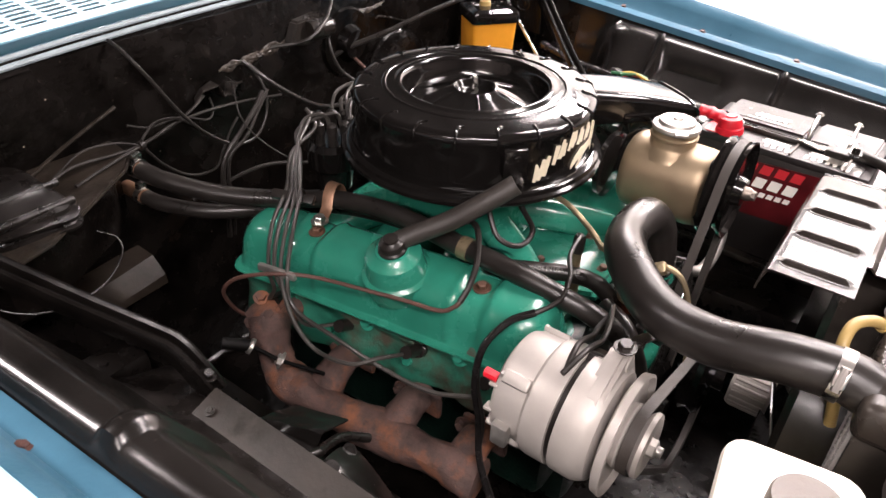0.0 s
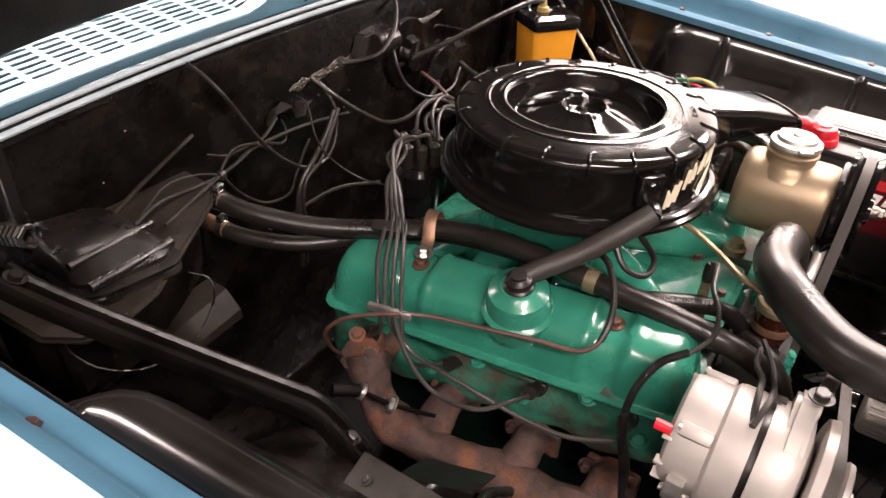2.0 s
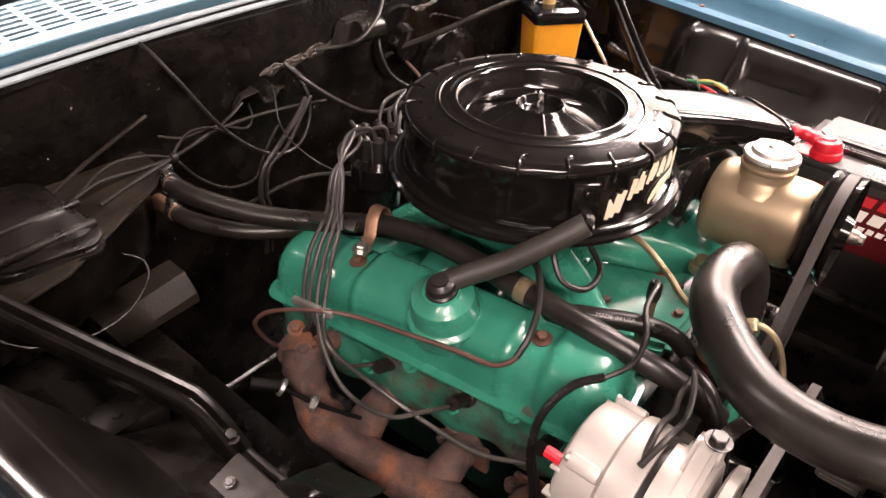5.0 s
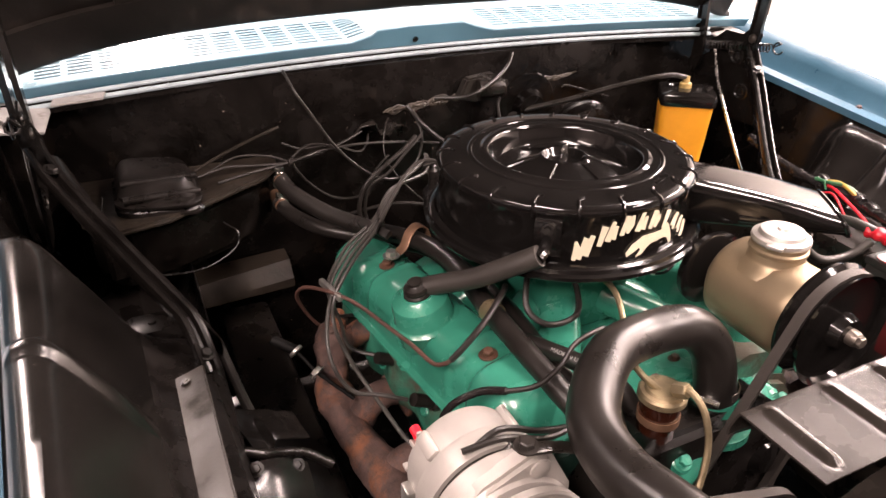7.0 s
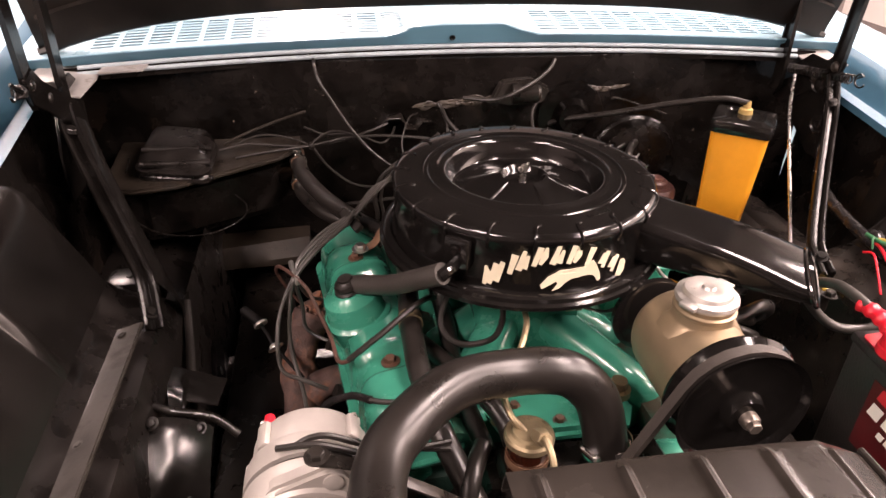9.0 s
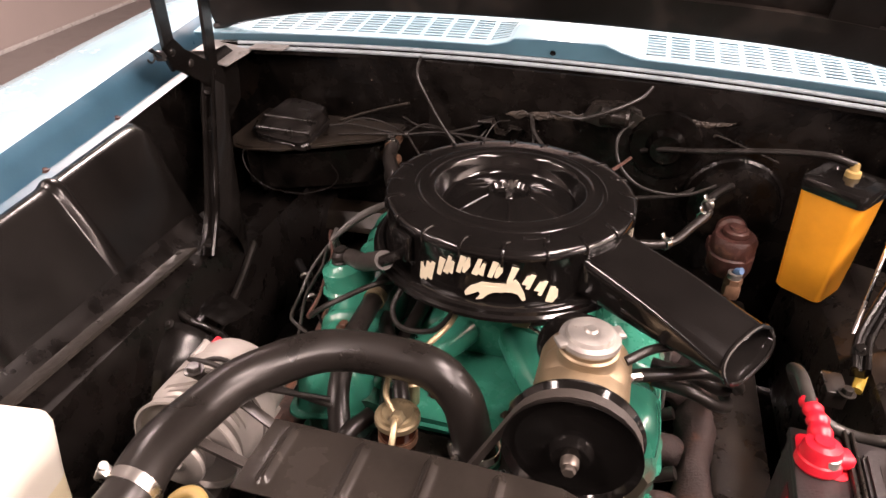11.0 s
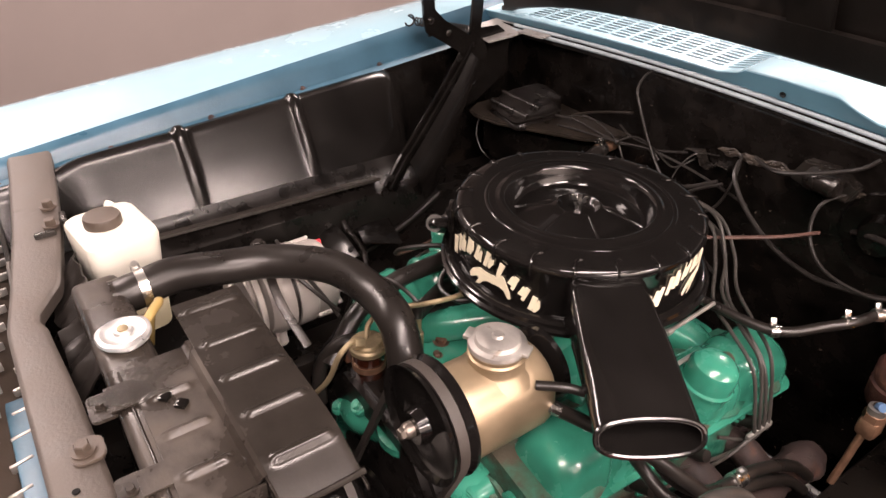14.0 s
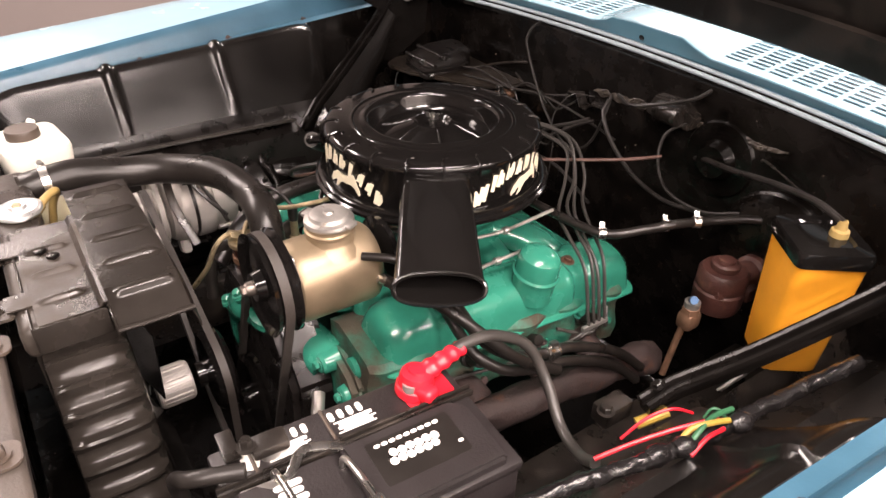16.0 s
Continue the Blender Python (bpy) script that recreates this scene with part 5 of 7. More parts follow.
for p in ((0.055, 0.62), (0.075, 0.70), (0.05, 0.68)):
    bm = bmesh.new()
    hexbolt(bm, facing((p[0], -0.339, p[1]), (0, -1, 0)), 0.008, 0.009)
    part("bolt", bm, M_ZINC, fb)
bm = bmesh.new()
tube(bm, [(0.19, -0.325, 0.64), (0.23, -0.345, 0.63), (0.28, -0.35, 0.655), (0.31, -0.34, 0.70)], 0.010, 12, 6)
solo("fitting_pipe", bm, M_ZINC, "dull metal pipe elbow at the engine front", "pipe")
bm = bmesh.new()
lathe(bm, [(0, 0), (0.048, 0), (0.053, 0.003), (0.054, 0.012), (0.046, 0.016), (0, 0.016)], T(PX - 0.012, -0.172, PZ - 0.016) @ RX(90), 44)
part("rear_mount", bm, M_BLACK, ps, "black mount behind the pump")
lk = thing("throttle_linkage", (0.06, -0.11, 0.78), "rusty throttle bracket with a bright slotted lever", "linkage")
bm = bmesh.new()
box(bm, (0.05, -0.118, 0.800), (0.026, 0.02, 0.014), 0.003)
part("block", bm, M_COPPER, lk)
bm = bmesh.new()
prism(bm, [(-0.018, -0.008), (0.012, -0.008), (0.02, 0.0), (0.012, 0.008), (-0.018, 0.006)], 0.003, T(0.082, -0.122, 0.806) @ RY(-20), 0.001)
part("lever", bm, M_ZINC, lk, "bright slotted lever")
bm = bmesh.new()
tube(bm, [(0.062, -0.13, 0.80), (0.09, -0.14, 0.798), (0.12, -0.13, 0.802)], 0.0025, 8, 4)
part("rod", bm, M_STEEL, lk)
for p in ((-0.05, -0.215, 0.714), (0.055, -0.225, 0.715), (0.0, -0.25, 0.717), (-0.03, -0.16, 0.709)):
    bm = bmesh.new()
    hexbolt(bm, T(*p), 0.0062, 0.008)
    part("bolt", bm, M_BOLTR, im, "rusty manifold bolt")
bm = bmesh.new()
lathe(bm, [(0, 0), (0.016, 0), (0.016, 0.010), (0.011, 0.012), (0.010, 0.022), (0, 0.022)], T(0.075, -0.24, 0.745), 20)
part("sender", bm, M_BRASS, im, "brass temperature sender")

# ---- cooling ----
fan = thing("cooling_fan", (0.015, -0.50, 0.40), "black bladed engine fan with bright hub spacer", "fan")
bm = bmesh.new()
lathe(bm, [(0, 0.44), (0.029, 0.44), (0.031, 0.443), (0.031, 0.492), (0.029, 0.495), (0, 0.495)], T(0.015, -0.03, 0.607) @ RX(90), 32)
hub = part("hub", bm, M_ALU, fan, "bright machined hub spacer")
for k in range(20):
    bm = bmesh.new()
    box(bm, (0.0312, 0, 0.4675), (0.003, 0.0045, 0.046), 0.001, T(0.015, -0.03, 0.607) @ RX(90) @ RZ(18 * k), 1)
    part("ridge", bm, M_ALU, hub)
for i in range(5):
    bm = bmesh.new()
    sheet(bm, lambda r, v: RY(i * 72 + 20) @ Vector((v, -0.50 + v * 0.35, r)) + Vector((0.015, -0.03, 0.607)), [0.03, 0.06, 0.12, 0.18, 0.21], [-0.035, 0, 0.035], 0.002)
    part("blade", bm, M_BLACK, fan)

rad = thing("radiator", (0, -0.63, 0.45), "dusty black radiator with brass-necked top tank", "radiator")
bm = bmesh.new()
box(bm, (-0.055, -0.625, 0.868), (0.44, 0.062, 0.045), 0.012, I4, 3)
part("top_tank", bm, M_TANK, rad)
bm = bmesh.new()
box(bm, (-0.07, -0.625, 0.65), (0.40, 0.05, 0.40), 0.002)
part("core", bm, M_RADI, rad)
bm = bmesh.new()
lathe(bm, [(0, 0), (0.026, 0), (0.024, 0.02), (0.022, 0.032), (0.0, 0.032)], facing((-0.232, -0.61, 0.873), (0, 1, 0.1)), 28)
part("hose_neck", bm, M_RADI, rad)
bm = bmesh.new()
lathe(bm, [(0, 0.88), (0.026, 0.88), (0.026, 0.897), (0, 0.897)], T(-0.12, -0.62, 0), 32)
part("filler_neck", bm, M_BRASS, rad)
bm = bmesh.new()
prof = [(0.0, 0.893), (0.0295, 0.893), (0.0315, 0.896), (0.0305, 0.900), (0.026, 0.9025), (0.020, 0.9005), (0.012, 0.9015), (0.010, 0.905), (0, 0.905)]
rings = [[Vector((-0.12 + max(r, 1e-5) * (1 + (0.07 * max(0, math.cos(3 * a)) if r > 0.029 else 0)) * math.cos(a), -0.62 + max(r, 1e-5) * (1 + (0.07 * max(0, math.cos(3 * a)) if r > 0.029 else 0)) * math.sin(a), z)) for a in lin(0, 2 * math.pi * 47 / 48, 48)] for r, z in prof]
loft(bm, rings)
part("pressure_cap", bm, M_CAPAL, rad, "mottled pale metal pressure cap")
bm = bmesh.new()
lathe(bm, [(0, 0.903), (0.007, 0.903), (0.006, 0.907), (0, 0.9075)], T(-0.12, -0.62, 0), 14)
part("cap_rivet", bm, M_BRASS, rad)
for i in range(19):
    x0 = -0.262 + i * 0.0196
    bm = bmesh.new()
    box(bm, (x0, -0.5985, 0.665), (0.002, 0.004, 0.37), 0)
    for k in range(44):
        z0 = 0.49 + k * 0.0082
        bm.faces.new([bm.verts.new(p) for p in ((x0 + 0.001, -0.5965, z0), (x0 + 0.0188, -0.5965, z0 + (0.013 if i % 2 else -0.013)), (x0 + 0.0188, -0.600, z0 + 0.0035 + (0.013 if i % 2 else -0.013)), (x0 + 0.001, -0.600, z0 + 0.0035))])
    part("fin", bm, M_BRKT, rad)

sh = thing("fan_shroud", (0.04, -0.53, 0.5), "dusty black steel fan shroud with pressed ribs", "fan shroud")
bm = bmesh.new()
SHZ = 0.9
RIBX = (-0.112, -0.040, 0.026, 0.088, 0.150)


RIBF = (0.005, 0.065, 0.125)
EDGE_X = 0.142


def rib_at(x, y, centres, y0, y1, w=0.0042):
    """Pressed rib with rounded ends, raised across the plate."""
    k = 0.0
    for c in centres:
        dy = max(0.0, y0 - y, y - y1)
        k = max(k, math.exp(-((x - c) ** 2 + dy * dy) / (w * w)))
    return k


def shroud_top(x, y):
    z = SHZ + 0.0052 * rib_at(x, y, RIBX, -0.545, -0.488) - 0.008 * max(0.0, (x - 0.03) / 0.1) ** 2 * 0.4
    if x > EDGE_X:
        z -= 0.40 * (x - EDGE_X)
    if y > -0.476:
        z -= 0.028 * min(1, (y + 0.476) / 0.008)
    return (x, min(y, -0.470), z)


def shroud_front(x, y):
    z = SHZ - 0.007 + 0.0055 * rib_at(x, y, RIBF, -0.622, -0.585)
    if y > -0.570:
        z += 0.006 * min(1.0, (y + 0.570) / 0.006)
    return (x, y, z)


def grid(a, b, n, extra, d=(-0.008, -0.0055, -0.004, -0.002, 0, 0.002, 0.004, 0.0055, 0.008)):
    return sorted(set([round(v, 4) for v in lin(a, b, n)] + [round(c + e, 4) for c in extra for e in d if a < c + e < b]))


rear_x = grid(-0.136, 0.196, 30, RIBX) + []
rear_y = [-0.560, -0.557, -0.553, -0.549, -0.546, -0.543, -0.53, -0.515, -0.50, -0.491, -0.487, -0.483, -0.479, -0.4765, -0.474, -0.470, -0.467]
front_x = grid(-0.062, 0.170, 22, RIBF)
front_y = [-0.662, -0.648, -0.635, -0.629, -0.625, -0.621, -0.61, -0.597, -0.588, -0.584, -0.580, -0.576, -0.570, -0.567, -0.564, -0.560]
bm = bmesh.new()
sheet(bm, shroud_front, front_x, front_y, -0.002, lambda i, j: front_y[j] < -0.641 and not (-0.045 < front_x[i] < 0.0 or 0.088 < front_x[i] < 0.125))
part("front_plate", bm, M_TANK, sh, "dusty brown front plate")
bm = bmesh.new()
box(bm, (0.054, -0.6415, SHZ - 0.024), (0.232, 0.003, 0.034), 0.001)
box(bm, (0.1715, -0.602, SHZ - 0.024), (0.003, 0.078, 0.036), 0.001)
part("front_skirt", bm, M_RADI, sh)
bm = bmesh.new()
sheet(bm, shroud_top, rear_x, rear_y, -0.002)
tube(bm, [(0.1955, -0.560, SHZ - 0.026), (0.197, -0.52, SHZ - 0.026), (0.196, -0.472, SHZ - 0.026)], 0.0035, 8, 3)
box(bm, (0.170, -0.5605, SHZ - 0.020), (0.052, 0.003, 0.026), 0.001)
part("top_plate", bm, M_RADI, sh)
bm = bmesh.new()
rings = []
for a in lin(63, -28, 120):
    fade = min(1.0, max(0.0, (a - 6) / 6))
    rib = (0.5 + 0.5 * math.cos((a - 60) * 2 * math.pi / 7.6)) ** 3
    r = 0.250 + fade * 0.011 * rib + (1 - fade) * 0.009 - 0.02 * max(0.0, (-a - 12) / 16) ** 2
    c, s = math.cos(radians(a)), math.sin(radians(a))
    rings.append([Vector((0.015 + q * c, y, 0.635 + q * s)) for q, y in ((r - 0.03, -0.646), (r - 0.008, -0.643), (r - 0.002, -0.636), (r, -0.625), (r + 0.002, -0.60), (r + 0.001, -0.575), (r - 0.005, -0.560), (r - 0.016, -0.552), (r - 0.05, -0.548), (r - 0.05, -0.552), (r - 0.022, -0.557), (r - 0.014, -0.58), (r - 0.014, -0.625))])
loft(bm, rings)
part("side_wrap", bm, M_RADI, sh, "curved ribbed side of the shroud")
bm = bmesh.new()
rings = []
for a in lin(88, 220, 24):
    c, s = math.cos(radians(a)), math.sin(radians(a))
    rings.append([Vector((0.015 + q * c, y, 0.645 + q * s * 0.98)) for q, y in ((0.227, -0.605), (0.235, -0.60), (0.235, -0.55), (0.215, -0.542), (0.215, -0.545), (0.223, -0.60))])
loft(bm, rings)
part("side_wrap", bm, M_RADI, sh)
for x in (-0.022, 0.106):
    bm = bmesh.new()
    prism(bm, rrect(0.044, 0.028, 0.006, 3), 0.004, T(x, -0.668, SHZ - 0.016), 0.001)
    hexbolt(bm, T(x, -0.67, SHZ - 0.012), 0.005, 0.006)
    part("mounting_tab", bm, M_TANK, sh)
for p in ((0.01, -0.61), (0.03, -0.598)):
    bm = bmesh.new()
    box(bm, (p[0], p[1], SHZ - 0.003), (0.012, 0.012, 0.005), 0.001, T(*p, 0) @ RZ(45) @ T(-p[0], -p[1], 0))
    part("clip", bm, M_BLACK, sh)
# torn rubber seal between the support bar and the radiator
bm = bmesh.new()
sheet(bm, lambda u, v: (u, -0.628 - 0.05 * v / 0.05 - 0.025 * (u + 0.42) + 0.010 * noise.noise(Vector((u * 30, v * 20, 1))), 0.860 - v * (0.9 + 0.6 * noise.noise(Vector((u * 45, 3, 0)))) + 0.006 * noise.noise(Vector((u * 40, v * 50, 5)))), lin(-0.40, -0.13, 50), lin(0, 0.05, 8), 0.003)
solo("rubber_seal", bm, M_RUBBER, "torn black rubber seal beside the radiator", "seal")

HOSE = [(-0.232, -0.602, 0.874), (-0.230, -0.578, 0.878), (-0.238, -0.529, 0.878), (-0.24, -0.457, 0.863), (-0.221, -0.392, 0.86), (-0.157, -0.33, 0.863), (-0.088, -0.304, 0.853), (-0.027, -0.304, 0.847), (0.009, -0.310, 0.817), (0.024, -0.315, 0.776), (0.034, -0.317, 0.729)]
uh = thing("radiator_hose", (-0.1, -0.45, 0.73), "thick black upper radiator hose bent over the engine", "radiator hose")
bm = bmesh.new()
tube(bm, HOSE, 0.0255, 24, 8)
part("hose", bm, M_RUBBER, uh)
for p, d in (((-0.231, -0.572, 0.878), (0, 1, 0.05)), ((0.036, -0.315, 0.745), (0, 0, 1))):
    bm = bmesh.new()
    m = facing(p, d)
    lathe(bm, [(0.0255, -0.006), (0.0268, -0.006), (0.0268, 0.006), (0.0255, 0.006)], m, 28, False)
    box(bm, (0.030, 0.0, 0), (0.012, 0.016, 0.012), 0.002, m @ RZ(30))
    lathe(bm, [(0, -0.012), (0.0045, -0.012), (0.0045, 0.012), (0, 0.012)], m @ RZ(30) @ T(0.033, 0, 0) @ RX(90), 10)
    part("hose_clamp", bm, M_STEEL, uh, "bright steel worm clamp")

bm = bmesh.new()
tube(bm, [(-0.135, -0.598, 0.884), (-0.148, -0.582, 0.893), (-0.166, -0.568, 0.892), (-0.188, -0.566, 0.878), (-0.205, -0.575, 0.85), (-0.21, -0.585, 0.80)], 0.0060, 12, 6)
lathe(bm, [(0, 0), (0.008, 0), (0.009, 0.012), (0, 0.012)], facing((-0.133, -0.60, 0.882), (-0.5, 0.6, 0.5)), 14)
solo("overflow_tube", bm, M_YHOSE, "yellowed rubber overflow tube by the radiator cap", "tube")

# coolant bottle
bt = thing("coolant_bottle", (-0.420, -0.572, 0.70), "milky white plastic coolant bottle with brown cap", "bottle")


def bottle_ring(z, k):
    return [T(-0.420, -0.572, 0) @ RZ(8) @ Vector((u * k, v * k, z)) for u, v in rrect(0.128, 0.108, 0.02, 4)]


bm = bmesh.new()
loft(bm, [bottle_ring(z, k) for z, k in ((0.70, 0.80), (0.705, 0.84), (0.80, 0.90))])
part("fluid_half", bm, M_FLUID, bt, "yellowish lower half holding fluid")
bm = bmesh.new()
loft(bm, [bottle_ring(z, k) for z, k in ((0.80, 0.90), (0.85, 0.97), (0.871, 1.0), (0.879, 0.97), (0.884, 0.88), (0.887, 0.5))])
part("body", bm, M_WHITEP, bt)
bm = bmesh.new()
lathe(bm, [(0, 0.884), (0.0265, 0.884), (0.0275, 0.887), (0.0275, 0.899), (0.026, 0.902), (0.0, 0.9025)], T(-0.419, -0.580, 0), 36)
part("cap", bm, M_CAPB, bt, "brown-black screw cap")
bm = bmesh.new()
tube(bm, [(-0.457, -0.563, 0.875), (-0.457, -0.563, 0.892), (-0.461, -0.559, 0.898)], 0.007, 10, 4)
part("vent", bm, M_WHITEP, bt)
bm = bmesh.new()
box(bm, (-0.487, -0.626, 0.868), (0.03, 0.008, 0.03), 0.002)
box(bm, (-0.460, -0.658, 0.862), (0.008, 0.03, 0.03), 0.002)
part("bracket", bm, M_RAIL, bt)

# ---- battery ----
bat = thing("battery", (0.475, -0.40, 0.60), "black twelve volt battery with red terminal cover", "battery")
MB = T(0.463, -0.385, 0) @ RZ(-3)
bm = bmesh.new()
box(bm, (0, 0, 0.70), (0.17, 0.285, 0.20), 0.006, MB)
part("case", bm, M_CASE, bat)
bm = bmesh.new()
box(bm, (0, 0, 0.803), (0.174, 0.29, 0.014), 0.004, MB)
part("lid", bm, M_CASE, bat)
bm = bmesh.new()
prism(bm, [(-0.018, -0.022), (0.082, -0.022), (0.082, 0.128), (-0.004, 0.128), (-0.018, 0.112)], 0.016, MB @ T(0, 0, 0.807), 0.004)
part("vent_cover", bm, M_CASE, bat)
bm = bmesh.new()
prism(bm, [(-0.018, -0.135), (0.082, -0.135), (0.082, -0.030), (-0.018, -0.030)], 0.012, MB @ T(0, 0, 0.807), 0.004)
part("vent_cover", bm, M_CASE, bat)
bm = bmesh.new()
for x in (-0.030, -0.022):
    box(bm, (x, 0, 0.8145), (0.0035, 0.298, 0.009), 0.001, MB)
box(bm, (-0.026, 0, 0.8125), (0.010, 0.298, 0.003), 0.001, MB)
part("hold_down_bar", bm, M_RAIL, bat, "thin dark hold-down channel")
for y in (-0.105, -0.018):
    bm = bmesh.new()
    box(bm, (-0.055, y, 0.812), (0.058, 0.004, 0.004), 0.001, MB)
    part("rib", bm, M_CAPB, bat)


def bar(c, s, mat=M_LABEL, turn=0):
    bm = bmesh.new()
    prism(bm, rrect(s[0], s[1], min(s[0], s[1]) * 0.45, 2), s[2], MB @ T(*c) @ RZ(turn))
    part("printed_bar", bm, mat, bat)


# warning labels beside the posts: pills, a block of fine lines and a pale patch
for y0, n in ((-0.088, 5), (-0.010, 4)):
    for i in range(n):
        bar((-0.070, y0 + i * 0.0115, 0.8102), (0.014, 0.0065, 0.0008))
    for i in range(7):
        bar((-0.059 + 0.0026 * i, y0 + 0.022 + 0.0022 * (i % 2), 0.8102), (0.0019, 0.046 - 0.005 * (i % 3), 0.0008))
bar((-0.062, -0.107, 0.8102), (0.040, 0.018, 0.0008))
for i in range(5):
    bar((0.000 + 0.010 * i, -0.085, 0.8192), (0.0075, 0.030 - 0.004 * (i % 2), 0.0008))
# maker's panel: black plate with one fine row and a bold cluster of plain patches
bm = bmesh.new()
prism(bm, rrect(0.060, 0.100, 0.004, 3), 0.0008, MB @ T(0.026, 0.050, 0.8228))
part("plate", bm, M_RUBBER, bat, "black printed plate")
for i in range(9):
    bar((0.004, 0.012 + i * 0.0088, 0.8238), (0.0045, 0.0072, 0.0006))
for i in range(6):
    bar((0.0190 + 0.0010 * (i % 2), 0.024 + i * 0.0098, 0.8238), (0.0105, 0.0092, 0.0006), turn=14)
    bar((0.0300 - 0.0010 * (i % 2), 0.020 + i * 0.0098, 0.8238), (0.0100, 0.0092, 0.0006), turn=14)
bar((0.040, 0.094, 0.8238), (0.004, 0.006, 0.0006))
bm = bmesh.new()
prism(bm, rrect(0.050, 0.060, 0.010, 3), 0.001, MB @ T(-0.057, 0.105, 0.8102))
part("red_patch", bm, M_RED, bat, "red patch under the positive post")


def slant(y, z, w, h, mat):
    bm = bmesh.new()
    prism(bm, [(-w / 2 - h * 0.12, -h / 2), (w / 2 - h * 0.12, -h / 2), (w / 2 + h * 0.12, h / 2), (-w / 2 + h * 0.12, h / 2)], 0.0012, MB @ T(-0.0855, y, z) @ RZ(-90) @ RX(90))
    part("printed_bar", bm, mat, bat)


bm = bmesh.new()
prism(bm, [(-0.095, -0.058), (0.095, -0.05), (0.095, 0.055), (-0.095, 0.045)], 0.001, MB @ T(-0.0848, -0.01, 0.735) @ RZ(-90) @ RX(90))
part("side_label", bm, M_LABRED, bat, "dark red printed label")
for i in range(5):
    slant(0.06 - i * 0.026, 0.77 + 0.001 * i, 0.018, 0.017, M_REDP)
for i in range(5):
    slant(0.065 - i * 0.026, 0.744 + 0.001 * i, 0.019, 0.019, M_LABEL)
for i in range(7):
    slant(0.045 - i * 0.014, 0.722 + 0.0008 * i, 0.010, 0.009, M_LABEL)
for yy, mt in ((0.085, M_RED), (-0.085, M_ZINC)):
    bm = bmesh.new()
    lathe(bm, [(0, 0.808), (0.012, 0.808), (0.010, 0.832), (0, 0.833)], MB @ T(-0.055, yy, 0), 20)
    part("terminal", bm, M_ZINC, bat)
bm = bmesh.new()
TC = T(0.406, -0.288, 0.808)
lathe(bm, [(0.0, 0.0), (0.023, 0.0), (0.0245, 0.003), (0.0235, 0.012), (0.0215, 0.014), (0.0205, 0.024), (0.0185, 0.029), (0.011, 0.0315), (0.010, 0.034), (0.0, 0.0345)], TC @ RX(-6), 28)
sweep(bm, smooth_path([TC @ Vector(p) for p in ((0.0, 0.006, 0.022), (0.0, 0.024, 0.026), (-0.001, 0.040, 0.029), (-0.004, 0.056, 0.030), (-0.007, 0.070, 0.029))], 5), lambda t: [((0.0135 - 0.004 * t + 0.0012 * math.cos(26 * t)) * math.cos(a), (0.0115 - 0.003 * t + 0.0012 * math.cos(26 * t)) * math.sin(a)) for a in lin(0, 2 * math.pi * 13 / 14, 14)])
box(bm, (0.020, -0.004, 0.013), (0.026, 0.022, 0.018), 0.006, TC @ RZ(18), 3)
part("terminal_cover", bm, M_RED, bat, "bright red rubber terminal cover")
bm = bmesh.new()
box(bm, (-0.055, -0.085, 0.826), (0.026, 0.04, 0.014), 0.004, MB)
hexbolt(bm, MB @ T(-0.055, -0.108, 0.833), 0.007, 0.012)
box(bm, (-0.082, -0.122, 0.815), (0.045, 0.018, 0.005), 0.002, MB)
part("clamp", bm, M_RAIL, bat, "dull dusty clamp")
bm = bmesh.new()
box(bm, (0, 0, 0.594), (0.2, 0.31, 0.012), 0.003, MB)
solo("battery_tray", bm, M_RAIL, "rusty black steel battery tray", "tray")

# bright hook bolts and lip of the hold-down
for run in ([(0.532, -0.408, 0.834), (0.500, -0.41, 0.838), (0.464, -0.41, 0.826)], [(0.528, -0.474, 0.834), (0.488, -0.476, 0.838), (0.442, -0.476, 0.826)]):
    bm = bmesh.new()
    tube(bm, run + [(run[-1][0] - 0.004, run[-1][1] - 0.001, run[-1][2] - 0.03)], 0.0036, 12, 6)
    hexbolt(bm, facing(run[0], (0.1, 0, 1)), 0.005, 0.005)
    part("hook_bolt", bm, M_STEEL, bat, "bright hook bolt")
bm = bmesh.new()
sweep(bm, smooth_path([(0.456, -0.378, 0.816), (0.425, -0.435, 0.818), (0.449, -0.466, 0.818), (0.445, -0.513, 0.816)], 6), rrect(0.012, 0.004, 0.0015, 2))
part("hold_down_lip", bm, M_STEEL, bat, "bright bent hold-down lip")

# battery cables
bm = bmesh.new()
tube(bm, [(0.401, -0.235, 0.839), (0.399, -0.205, 0.841), (0.400, -0.165, 0.833), (0.407, -0.115, 0.798), (0.435, -0.10, 0.75), (0.48, -0.11, 0.712), (0.53, -0.125, 0.715), (0.565, -0.135, 0.74)], 0.0075, 12, 6)
solo("battery_cable", bm, M_GREYW, "thick grey-black battery cable from the positive post", "cable")
bm = bmesh.new()
tube(bm, [(0.424, -0.50, 0.825), (0.40, -0.55, 0.82), (0.36, -0.56, 0.78), (0.34, -0.55, 0.7)], 0.009, 12, 6)
solo("battery_cable", bm, M_WIRE, "dusty black battery cable from the negative post", "cable")

# ---- washer bag ----
bg = thing("washer_reservoir", (0.53, 0.3, 0.66), "amber yellow plastic washer reservoir with black lid", "washer reservoir")


def bag_ring(z, w, d, shift=0.0):
    return [T(0.529, 0.3165, 0) @ RZ(-36) @ Vector((u + shift, v, z)) for u, v in rrect(w, d, 0.012, 3)]


bm = bmesh.new()
